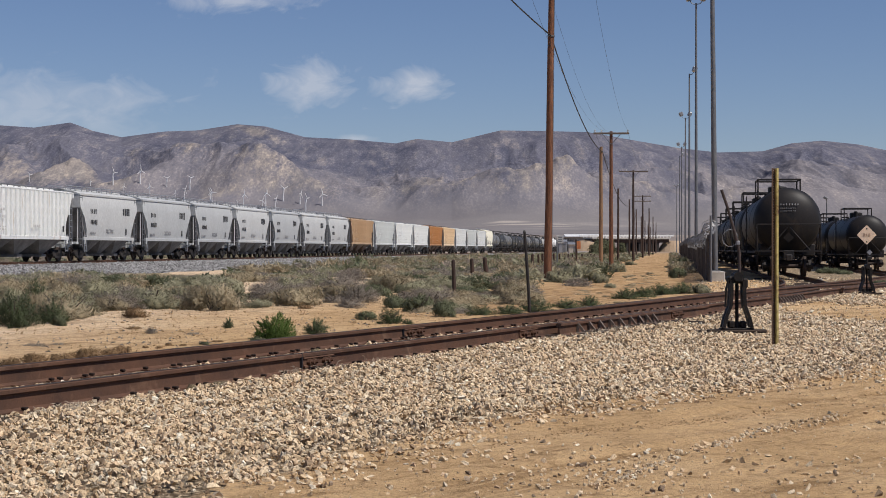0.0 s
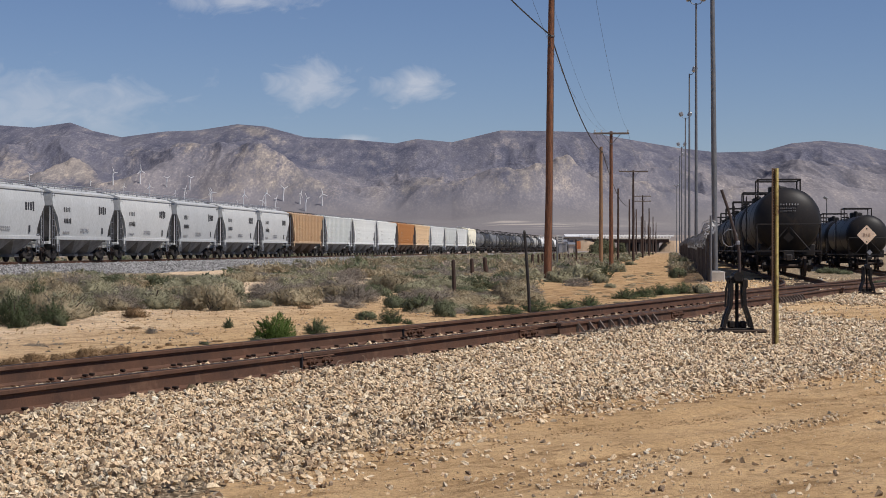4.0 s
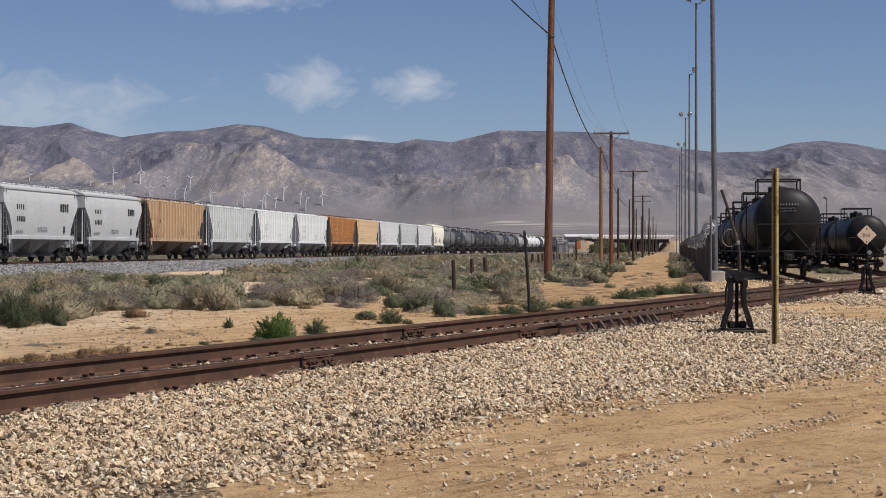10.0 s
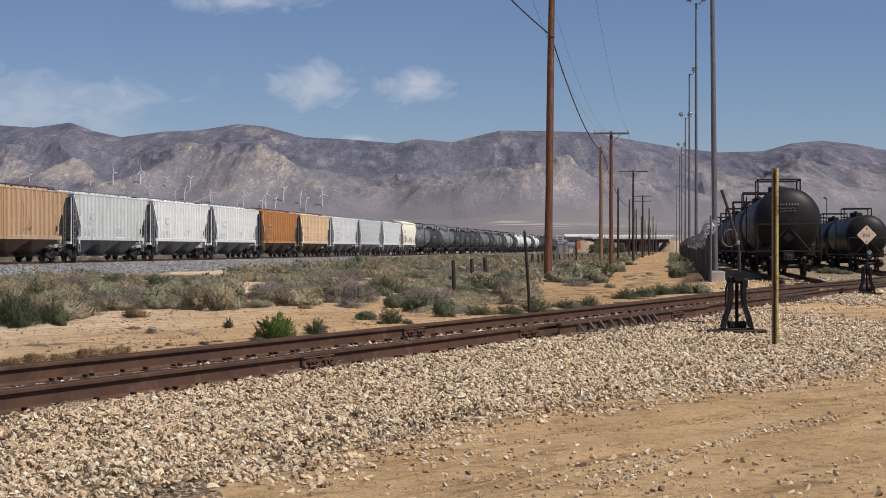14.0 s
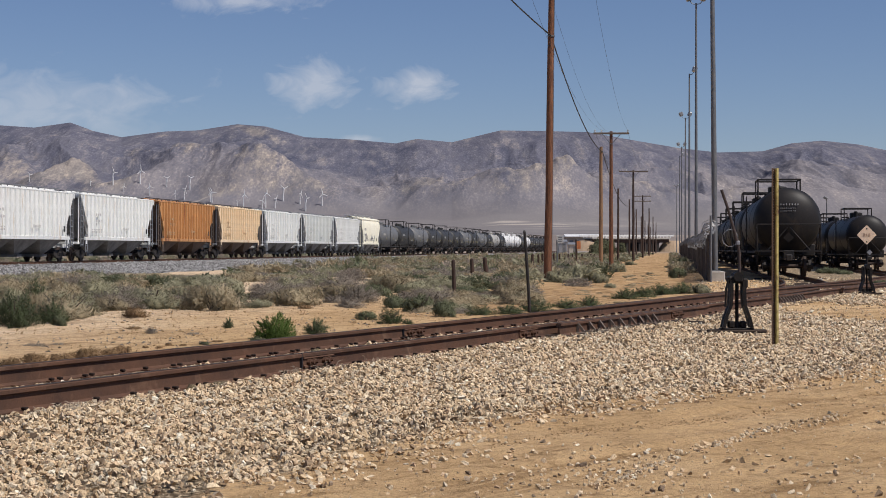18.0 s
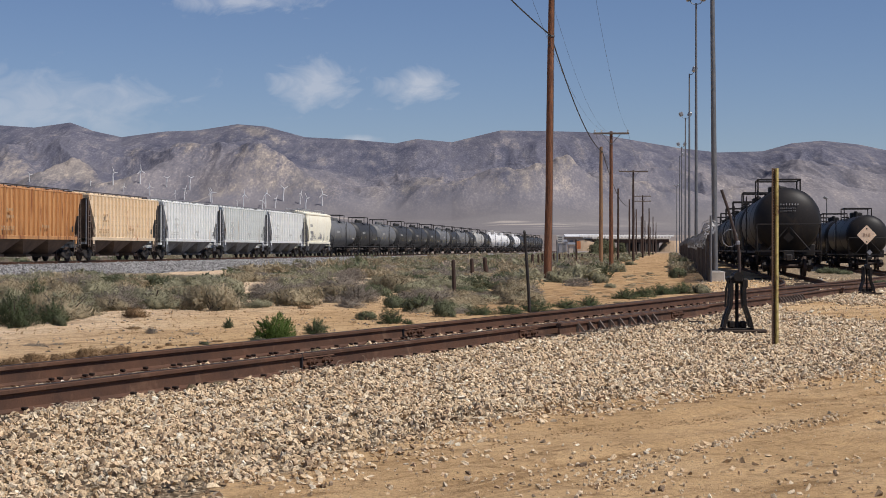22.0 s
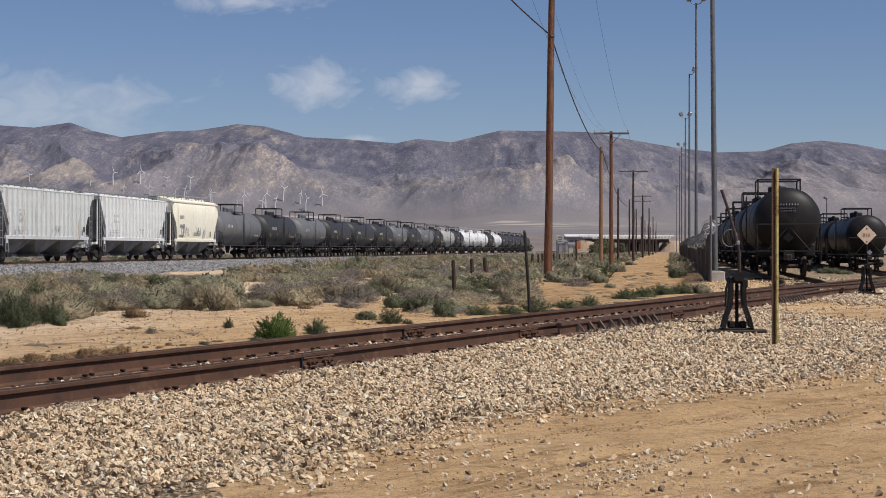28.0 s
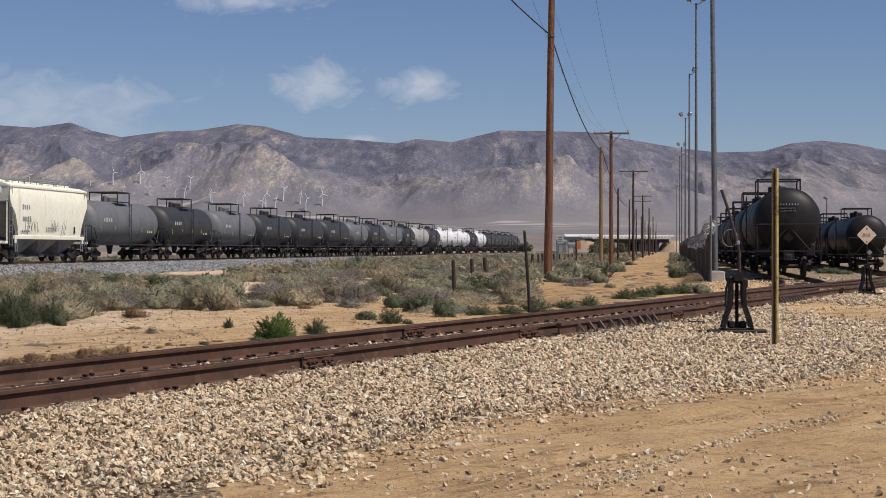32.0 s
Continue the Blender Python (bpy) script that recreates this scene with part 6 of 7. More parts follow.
def make_plants():
    rnd = random.Random(77)
    # the plants that stand alone: view x, view y of the foot, width and height on the view, kind
    single = ((488, 600, 86, 47, "green"), (559, 591, 54, 32, "deep"), (404, 581, 24, 22, "deep"), (30, 578, 96, 72, "deep"), (60, 560, 72, 70, "deep"), (94, 573, 62, 48, "deep"), (320, 497, 70, 14, "dry"), (360, 498, 70, 16, "dry"), (400, 497, 60, 18, "tan"), (275, 497, 60, 15, "tan"), (444, 499, 70, 24, "tan"), (488, 498, 60, 14, "dry"), (8, 570, 60, 52, "dull"), (104, 576, 30, 26, "dull"), (20, 548, 70, 50, "sage"), (110, 540, 80, 56, "tan"), (140, 556, 60, 40, "tan"),
              (690, 573, 56, 34, "deep"), (650, 566, 44, 22, "dull"), (722, 574, 24, 14, "deep"), (785, 561, 56, 40, "dull"), (740, 552, 70, 40, "dull"), (700, 545, 60, 32, "dull"), (155, 634, 64, 28, "brown"), (60, 643, 60, 28, "brown"), (20, 648, 50, 24, "brown"), (110, 638, 50, 22, "brown"), (195, 628, 40, 18, "brown"),
              (215, 625, 40, 22, "brown"), (282, 617, 16, 10, "brown"), (300, 612, 22, 10, "brown"), (324, 613, 14, 9, "brown"), (362, 610, 22, 10, "dull"), (385, 606, 22, 9, "brown"), (258, 616, 14, 9, "brown"),
              (240, 561, 56, 26, "brown"), (137, 562, 40, 18, "brown"), (268, 590, 26, 18, "dry"), (235, 583, 40, 10, "brown"), (342, 592, 40, 8, "dry"), (60, 612, 60, 10, "dry"), (105, 610, 40, 8, "dry"),
              (205, 548, 110, 46, "dry"), (255, 546, 90, 44, "dry"), (305, 545, 70, 34, "dry"), (160, 550, 70, 40, "dry"), (520, 523, 50, 24, "dry"), (448, 530, 40, 16, "dull"), (480, 598, 40, 14, "brown"),
              (455, 603, 36, 12, "dull"), (540, 547, 30, 12, "brown"), (620, 545, 60, 26, "dry"), (590, 536, 50, 20, "dry"), (390, 520, 40, 28, "dry"), (420, 500, 60, 24, "tan"), (350, 538, 50, 16, "dull"),
              (850, 558, 64, 22, "deep"), (900, 556, 60, 22, "deep"), (950, 552, 74, 24, "deep"), (1000, 546, 70, 20, "deep"), (1042, 542, 50, 22, "deep"), (1108, 530, 60, 22, "deep"), (1140, 526, 50, 22, "deep"),
              (1172, 522, 60, 22, "deep"), (1205, 520, 70, 22, "deep"), (1236, 520, 50, 24, "sage"), (1200, 492, 36, 24, "dull"), (1192, 482, 30, 22, "tan"), (1208, 474, 24, 24, "dull"), (1080, 510, 26, 12, "sage"), (1062, 500, 40, 22, "sage"),
              (1020, 496, 60, 34, "sage"), (990, 500, 60, 30, "sage"), (1118, 470, 24, 10, "sage"), (1090, 482, 40, 24, "sage"), (1462, 484, 56, 14, "dull"), (1492, 486, 40, 12, "dull"), (1558, 506, 44, 14, "dull"), (1386, 505, 30, 8, "tan"), (1118, 505, 20, 6, "tan"), (1150, 486, 18, 6, "tan"), (1096, 528, 30, 8, "tan"))
    for px, py, w, h, kind in single:
        x, y, z = spot(px, py)
        k = y / 3000
        plant(kind, x, y, w * k, h * k, rnd)
    # scrub belt between the siding and the main line
    rs = np.random.RandomState(31)
    done, tries, belt = 0, 0, []
    while done < 285 and tries < 14000:
        tries += 1
        y = 26 + 72 * rs.rand() ** 0.9
        px = (rs.uniform(-20, 1230) if done % 4 else rs.uniform(720, 1090)) if done < 222 else (rs.uniform(560, 1090) if done < 229 else rs.uniform(-20, 420))
        x = (px - 784) / 3000 * y
        d = (x - near_x(y)) * 0.9206
        m = abs(x - (TRAIN_X + LEAN * y))
        a = x - LEAN * y
        bare = 10.5 - 6.6 * smooth01(px, 560, 840) - 1.4 * smooth01(px, 900, 1050) - 1.5 * (px < 150)
        if m < (10.5 if px < 500 else 8.5) or d > -2.2 or a > -3.4 or (abs(px - 966) < 30 and y < 72):
            continue
        open_sand = float(fbm(np.array([x * 0.16]), np.array([y * 0.10]), 9, 3)[0])
        if -d < bare + 3 * (open_sand - 0.5) or (open_sand > 0.60 and 340 < px < 720):
            continue
        if -d < 4.5 and px > 800:
            kind = rnd.choice(("dull", "dull", "dull", "tan"))
        elif px < 330:
            kind = rnd.choice(("sage", "sage", "tan", "tan", "sage", "dry", "dull") if done % 2 else ("sage", "tan", "tan", "dry"))
        else:
            kind = rnd.choice(("sage", "dry", "tan", "sage", "tan", "dry", "dull"))
        w = rnd.uniform(0.75, 1.6) + 0.5 * (y > 55)
        h = w * (rnd.uniform(0.30, 0.54) if px < 560 else rnd.uniform(0.32, 0.50)) * (0.75 if 720 < px < 900 else 1)
        h = min(h, EYE + (441 - np.interp(px, SCRUB_AT, SCRUB_TOP)) / 3000 * y - float(ground_z(x, y)) + rnd.uniform(-0.12, 0.06))
        if h < 0.10:
            continue
        if -d < 5:
            w, h = w * 0.7, h * 0.5
        if y > 58 or (done > 229 and y > 46):
            belt.append((kind, x, y, w, h))
        else:
            plant(kind, x, y, w, h, rnd)
        done += 1
    # low weeds on the dirt track
    for _ in range(70):
        y = rnd.uniform(34, 95)
        belt.append(("tan", LEAN * y + rnd.uniform(-3.3, 0.3), y, rnd.uniform(0.25, 0.7), rnd.uniform(0.04, 0.10)))
    for kind in ("sage", "tan", "dry", "dull"):
        join_scrub(kind, [b[1:] for b in belt if b[0] == kind])
    # farther scrub, past counting
    for kind, n, seed in (("sage", 520, 1), ("dry", 300, 2), ("tan", 380, 3), ("dull", 200, 4)):
        rs = np.random.RandomState(200 + seed)
        vs, ts, base = [], [], 0
        _, _, v0, t0 = BUSH[kind][0]
        few = rs.permutation(len(v0) // 4)[:430]
        tri = np.concatenate([np.arange(430)[:, None] * 4 + [0, 1, 2], np.arange(430)[:, None] * 4 + [0, 2, 3]], 0)
        made = 0
        while made < n:
            y = 96 + 330 * rs.rand() ** 1.5
            a = rs.uniform(-33.0, -4.6) if rs.rand() < 0.94 else rs.uniform(0.5, 1.4)
            if rs.rand() < (0.5 if y > 260 else 0.22):
                a = rs.uniform(-80, -47)
                y = 70 + 300 * rs.rand()
            x = a + LEAN * y
            if abs(a - TRAIN_X) < 14 and y < 150:
                continue
            if fbm(np.array([x * 0.16]), np.array([y * 0.10]), 9, 3)[0] > 0.62:
                continue
            few = rs.permutation(len(v0) // 4)[:430]
            q = v0.reshape(-1, 4, 3)[few].copy()
            c = q.mean(1, keepdims=True)
            q = c + (q - c) * 3.6
            w = rs.uniform(0.9, 2.3)
            t = rs.rand() * 6.28
            q = q.reshape(-1, 3)
            rot = np.stack([q[:, 0] * np.cos(t) - q[:, 1] * np.sin(t), q[:, 0] * np.sin(t) + q[:, 1] * np.cos(t), q[:, 2]], -1) * np.array([w, w, w * rs.uniform(0.7, 1.05)])
            vs.append(rot + np.array([x, y, float(ground_z(x, y)) - 0.03]))
            ts.append(tri + base)
            base += len(rot)
            made += 1
        ob = new("far_scrub", raw_mesh("far_scrub", np.concatenate(vs), np.concatenate(ts), LEAF[kind]))
        tagged(ob, "dense belt of " + {"sage": "pale sage scrub", "dry": "grey dry scrub", "tan": "straw-coloured scrub", "dull": "dull green scrub"}[kind] + " along the line", "scrub", kind="stuff")


make_plants()


def make_litter():
    """Twigs and small dark debris lying on the bare sand beyond the siding."""
    rs = np.random.RandomState(15)
    n = 1500
    y = 14 + 34 * rs.rand(n)
    x = (rs.uniform(-30, 1180, n) - 784) / 3000 * y
    d = (x - near_x(y)) * 0.9206
    ok = (d < -1.6) & (fbm(x * 0.5, y * 0.35, 61, 3) > 0.47)
    x, y = x[ok], y[ok]
    n = len(x)
    ang = rs.rand(n) * 6.28
    ln, wd = rs.uniform(0.02, 0.10, n), rs.uniform(0.003, 0.007, n)
    z = ground_z(x, y)
    c, s = np.cos(ang), np.sin(ang)
    p = np.stack([x, y, z + 0.005], -1)
    a = p - np.stack([s * wd, -c * wd, 0 * z], -1)
    b = p + np.stack([s * wd, -c * wd, 0 * z], -1)
    tip = p + np.stack([c * ln, s * ln, rs.uniform(0.0, 0.02, n)], -1)
    top = p + np.stack([0.3 * c * ln, 0.3 * s * ln, wd * 3 + 0.01], -1)
    v = np.stack([a, b, tip, top], 1).reshape(-1, 3)
    i = np.arange(n)[:, None] * 4
    tri = np.concatenate([i + [0, 1, 3], i + [1, 2, 3], i + [0, 3, 2]], 0)
    tagged(new("sand_litter", raw_mesh("sand_litter", v, tri, LEAF["dry"])), "dry twigs and weed litter on bare sand", "litter", kind="stuff")


make_litter()


def make_lumps():
    """Crusted lumps and scuffs of the sand itself."""
    rs = np.random.RandomState(16)
    n = 9000
    y = 14 + 36 * rs.rand(n)
    x = (rs.uniform(-30, 1180, n) - 784) / 3000 * y
    d = (x - near_x(y)) * 0.9206
    ok = (d < -1.7) & (fbm(x * 0.7, y * 0.35, 63, 4) > 0.46)
    x, y = x[ok], y[ok]
    size = 0.008 + 0.028 * rs.rand(len(x)) ** 2
    v, t = stones(rs, np.stack([x, y, ground_z(x, y) - size * 0.1], -1), size, False)
    mt = surface("sand_crust", (0.47, 0.32, 0.175), (0.36, 0.24, 0.13), 6, 1.0, 0, 0, 40, island=0.22, spec=0.1)
    tagged(new("sand_crust", raw_mesh("sand_crust", v, t, mt)), "crusted lumps of sand beyond the siding", "sand", kind="stuff")
    rnd = random.Random(18)
    for k in range(18):
        px = rnd.uniform(0, 1000)
        side = 1 if k % 2 else -1
        yy = rail_y(px, side)
        xx = float(near_x(yy)) + side * (1.0 if side > 0 else 0.45)
        plant("tan", xx, yy, rnd.uniform(0.10, 0.22), rnd.uniform(0.05, 0.10), rnd)




# ---- far trees by the overpass ----
def make_tree(px, py0, py1, w, y, seed):
    rs = np.random.RandomState(seed)
    k = y / 3000
    x = (px - 784) * k
    z = float(ground_z(x, y))
    h = EYE + (441 - py0) * k - z
    ob = thing("tree", "dusty dark green desert tree near the overpass", "tree", "trees by the overpass", pose(x, y, z))
    tr = Shape().tube([(0, 0, -0.3), (0.1, 0, h * 0.3), (0.0, 0.1, h * 0.55)], [0.3, 0.22, 0.12], 8)
    for _ in range(5):
        a = rs.rand() * 6.28
        tr.tube([(0.05, 0, h * 0.3), (math.cos(a) * w * k * 0.3, math.sin(a) * w * k * 0.3, h * (0.6 + 0.2 * rs.rand()))], [0.12, 0.04], 6)
    part("trunk", tr, "wood_dark", ob)
    v, tri, n = crown_arrays(rs, 1500, 0.05, 0.3, 1.0)
    v = v * np.array([w * k, w * k, h / 0.5 * 0.85]) + np.array([0, 0, h * 0.12])
    part("crown", leafy("crown", v, tri, n, LEAF["tree"]), None, ob)


for px, py0, w, y, sd in ((1066, 418, 34, 330, 1), (1080, 424, 26, 340, 2), (1050, 428, 22, 320, 4), (1100, 428, 26, 380, 5), (895, 424, 30, 620, 6), (925, 428, 40, 640, 7)):
    make_tree(px, py0, 440, w, y, sd)


# ---- ballast ----
def stone_material():
    mt = bpy.data.materials.new("crushed_stone")
    mt.use_nodes = True
    nt = mt.node_tree
    b = nt.nodes["Principled BSDF"]
    b.inputs["Roughness"].default_value, b.inputs["Specular IOR Level"].default_value = 0.85, 0.25
    add = nt.nodes.new("ShaderNodeMath")
    add.operation = "ADD"
    nt.links.new(nt.nodes.new("ShaderNodeNewGeometry").outputs["Random Per Island"], add.inputs[0])
    nt.links.new(nt.nodes.new("ShaderNodeObjectInfo").outputs["Random"], add.inputs[1])
    fr = nt.nodes.new("ShaderNodeMath")
    fr.operation = "FRACT"
    nt.links.new(add.outputs[0], fr.inputs[0])
    col = ramp(nt, fr.outputs[0], [(0.0, (0.174, 0.125, 0.087)), (0.14, (0.436, 0.322, 0.196)), (0.32, (0.654, 0.507, 0.327)), (0.46, (0.512, 0.365, 0.234)), (0.62, (0.698, 0.561, 0.376)), (0.76, (0.458, 0.387, 0.283)), (0.86, (0.774, 0.643, 0.458)), (0.94, (0.294, 0.229, 0.164)), (1.0, (0.930, 0.872, 0.698))])
    vec = nt.nodes.new("ShaderNodeTexCoord").outputs["Object"]
    col = mixed(nt, 0.85, col, ramp(nt, noise_tex(nt, vec, 95, 6, 0.85), [(0.38, (0.46, 0.42, 0.38)), (0.48, (0.96, 0.94, 0.92)), (0.62, (1.28, 1.26, 1.24))]), "MULTIPLY")
    bp = nt.nodes.new("ShaderNodeBump")
    bp.inputs["Strength"].default_value, bp.inputs["Distance"].default_value = 0.7, 0.005
    nt.links.new(noise_tex(nt, vec, 90, 4, 0.75), bp.inputs["Height"])
    nt.links.new(bp.outputs[0], b.inputs["Normal"])
    nt.links.new(col, b.inputs["Base Color"])
    return mt


STONE = stone_material()
ICO_V = []
for s1 in (-1, 1):
    for s2 in (-1, 1):
        g = 1.618 * s2
        ICO_V += [(0, s1, g), (s1, g, 0), (g, 0, s1)]
ICO_V = np.array(ICO_V) / 1.902


def hull_faces(pts):
    bm = bmesh.new()
    vs = [bm.verts.new(p) for p in pts]
    bmesh.ops.convex_hull(bm, input=vs)
    bm.verts.index_update()
    bmesh.ops.triangulate(bm, faces=bm.faces)
    order = {v: i for i, v in enumerate(vs)}
    f = [[order[v] for v in q.verts] for q in bm.faces]
    bm.free()
    return np.array(f)


ICO_F = hull_faces(ICO_V.tolist())
OCT_V = np.array([(1, 0, 0), (-1, 0, 0), (0, 1, 0), (0, -1, 0), (0, 0, 1), (0, 0, -1)], float)
OCT_F = hull_faces(OCT_V.tolist())


# a chipped block: a cube with its corners drawn in unevenly and one ridge
BLOCK_V = np.array([(-0.8, -0.55, -0.5), (0.7, -0.7, -0.5), (0.85, 0.6, -0.45), (-0.6, 0.75, -0.5), (-0.6, -0.6, 0.5), (0.55, -0.45, 0.65), (0.5, 0.6, 0.45), (-0.75, 0.45, 0.6), (0, -0.95, 0.1), (0.1, 0.1, 0.85)])
BLOCK_F = hull_faces(BLOCK_V.tolist())


def stones(rs, pos, size, rough):
    """Angular stones at pos, as arrays."""
    V, F = (ICO_V, ICO_F) if rough == "worn" else (BLOCK_V, BLOCK_F) if rough else (OCT_V, OCT_F)
    n, k = len(pos), len(V)
    v = V[None] * (1 + rs.uniform(-0.36, 0.30, (n, k, 1))) + (rs.uniform(-0.24, 0.24, (n, k, 3)) if rough is True else 0)
    v = v * (np.array([1.2, 0.86, 0.72]) * rs.uniform(0.75, 1.25, (n, 1, 3)))
    q = rs.normal(size=(n, 4)) * np.array([1, 0.6, 0.6, 1])
    q /= np.linalg.norm(q, axis=1)[:, None]
    w, x, y, z = q.T
    R = np.stack([np.stack([1 - 2 * (y * y + z * z), 2 * (x * y - z * w), 2 * (x * z + y * w)], -1), np.stack([2 * (x * y + z * w), 1 - 2 * (x * x + z * z), 2 * (y * z - x * w)], -1),
                  np.stack([2 * (x * z - y * w), 2 * (y * z + x * w), 1 - 2 * (x * x + y * y)], -1)], 1)
    v = np.einsum("nij,nkj->nki", R, v) * size[:, None, None] + pos[:, None, :]
    tri = F[None] + (np.arange(n) * k)[:, None, None]
    return v.reshape(-1, 3), tri.reshape(-1, 3)


def apron_edge(y):
    return 4.0 + 1.6 * smooth01(y, 12.5, 18) + 0.7 * (fbm(y * 0.8, y * 0.0 + 3.3, 41, 3) - 0.5)


def make_ballast():
    rs = np.random.RandomState(4)
    near_v, near_t, far_v, far_t = [], [], [], []
    base_n = base_f = 0
    # bands of distance: count per square metre falls off
    for y0, y1, dens, s0, s1, rough in ((6.6, 10, 1500, 0.008, 0.024, True), (10, 14, 1300, 0.009, 0.025, True), (14, 19, 850, 0.012, 0.027, True), (19, 27, 520, 0.016, 0.031, True), (27, 40, 230, 0.021, 0.040, False), (40, 60, 90, 0.030, 0.05, False)):
        xa, xb = -0.275 * y1, 0.275 * y1
        n = int((y1 - y0) * (xb - xa) * dens)
        y = rs.uniform(y0, y1, n)
        x = rs.uniform(xa, xb, n)
        d = (x - near_x(y)) * 0.9206
        edge = apron_edge(y)
        thin = rs.rand(n)
        cover = np.where(d > 0.86, 1 - smooth01(d + 0.9 * (fbm(x * 1.8, y * 1.8, 44, 3) - 0.5), edge - 1.5, edge + 0.5), 0)
        cover = np.where((d < -0.86) & (d > -2.4), 0.9 * (1 - smooth01(-d, 1.3, 2.1)), cover)
        cover = np.where(np.abs(d) < 0.56, 0.5, cover)
        cover = cover + np.where(d > edge, 0.035 * (fbm(x * 0.6, y * 0.6, 47, 3) > 0.5), 0)
        bared = smooth01(d, 0.8, 0.86) * (1 - smooth01(d + 0.3 * fbm(x * 2.0, y * 2.0, 46, 2), 1.25, 1.6)) * np.maximum(smooth01(y, 21.5, 22.5) * (1 - smooth01(y, 29.5, 31.5)), 0.75 * (1 - smooth01(y, 11.8, 12.6)))
        cover = cover * (1 - 0.95 * bared)
        cover = cover * (1 - 0.97 * smooth01(sand_patch(x, y) + 0.4 * (fbm(x * 1.5, y * 1.5, 49, 2) - 0.5), 0.3, 0.6))
        keep = (thin < cover) & (np.abs(x / y) < 0.272)
        x, y, d = x[keep], y[keep], d[keep]
        size = (s0 + (s1 - s0) * rs.rand(len(x)) ** 1.35) * np.where(rs.rand(len(x)) < 0.05, 1.35, 1.0)
        z = ground_z(x, y) + size * 0.25 + rs.uniform(-0.010, 0.026, len(x)) * (d < apron_edge(y)) + 0.05 * (fbm(x * 7, y * 7, 58, 2) - 0.5) * (d < apron_edge(y)) * (d > 0.9) - 0.02 * (np.abs(d) < 0.6) - 0.02 * (1 - smooth01(d, 0.86, 1.15)) * (d > 0.5)
        v, t = stones(rs, np.stack([x, y, z], -1), size, rough)
        if y0 < 19:
            near_v.append(v), near_t.append(t + base_n)
            base_n += len(v)
        else:
            far_v.append(v), far_t.append(t + base_f)
            base_f += len(v)
    n = 9000
    y = 40 + 45 * rs.rand(n) ** 1.2
    x = rs.uniform(0.12, 0.275, n) * y
    keep = (x - LEAN * y > 1.2) & (fbm(x * 0.5, y * 0.35, 57, 3) > 0.44)
    x, y = x[keep], y[keep]
    size = 0.016 + 0.05 * rs.rand(len(x)) ** 2.5
    v, t = stones(rs, np.stack([x, y, ground_z(x, y) + size * 0.2], -1), size, False)
    far_v.append(v), far_t.append(t + base_f)
    bed = thing("ballast_bed", "pale crushed stone ballast spilling from the siding", "ballast")
    for name, v, t in (("loose_ballast", near_v, near_t), ("distant_ballast", far_v, far_t)):
        ob = part(name, raw_mesh(name, np.concatenate(v), np.concatenate(t), STONE), None, bed)
        tagged(ob, kind="stuff")
    # fine grit on the dirt road
    n = 14000
    y = rs.uniform(7.5, 26, n)
    x = rs.uniform(-0.27, 0.27, n) * y
    d = (x - near_x(y)) * 0.9206
    keep = (d > apron_edge(y) - 0.8) & (rs.rand(n) < 0.25 + 1.3 * np.clip(fbm(x * 0.9, y * 0.9, 48, 4) - 0.42, 0, 1) * 3)
    x, y = x[keep], y[keep]
    size = 0.0022 + 0.0065 * rs.rand(len(x)) ** 2
    v, t = stones(rs, np.stack([x, y, ground_z(x, y) + size * 0.3], -1), size, False)
    tagged(part("grit", raw_mesh("grit", v, t, STONE), None, bed), kind="stuff")
    # clods thrown up along a wheel rut
    line = ((870, 790), (1000, 767), (1100, 759), (1200, 750), (1300, 738), (1400, 723), (1540, 704))
    pos, size = [], []
    for i in range(len(line) - 1):
        for _ in range(110):
            t = rs.rand()
            px, py = line[i][0] + (line[i + 1][0] - line[i][0]) * t + rs.normal(0, 4), line[i][1] + (line[i + 1][1] - line[i][1]) * t + rs.normal(0, 2.6)
            pos.append(spot(px, py))
            size.append(0.003 + 0.008 * rs.rand() ** 2)
    v, t = stones(rs, np.array(pos), np.array(size), False)
    clod = surface("dirt_clod", (0.36, 0.235, 0.125), (0.25, 0.16, 0.085), 8, 1.0, 0, 0, 40, island=0.3, spec=0.1)
    tagged(part("rut_dirt", raw_mesh("rut_dirt", v, t, clod), None, bed), kind="stuff")
    # larger single stones, and the windrow on the dirt
    meshes = []
    for k in range(16):
        v, t = stones(rs, np.zeros((1, 3)), np.array([1.0]), "worn")
        meshes.append(raw_mesh("stone", v, t, STONE))
    rnd = random.Random(6)
    line = ((1095, 852), (1130, 838), (1185, 812), (1240, 792), (1300, 782), (1330, 768), (1390, 757), (1440, 747), (1490, 736))
    spots = []
    for i in range(len(line) - 1):
        for _ in range(44):
            t = rnd.random()
            px = line[i][0] + (line[i + 1][0] - line[i][0]) * t + rnd.gauss(0, 8)
            py = line[i][1] + (line[i + 1][1] - line[i][1]) * t + rnd.gauss(0, 4)
            spots.append((px, py, rnd.choice((0.007, 0.009, 0.012, 0.017)) * rnd.uniform(0.85, 1.15)))
    for _ in range(110):
        t = abs(rnd.gauss(0, 0.5))
        spots.append((1100 - 250 * t + rnd.gauss(0, 30), 846 + rnd.gauss(0, 16) + 14 * t, rnd.uniform(0.006, 0.016)))
    for _ in range(90):
        spots.append((rnd.uniform(560, 1560), rnd.uniform(690, 878), rnd.uniform(0.006, 0.015)))
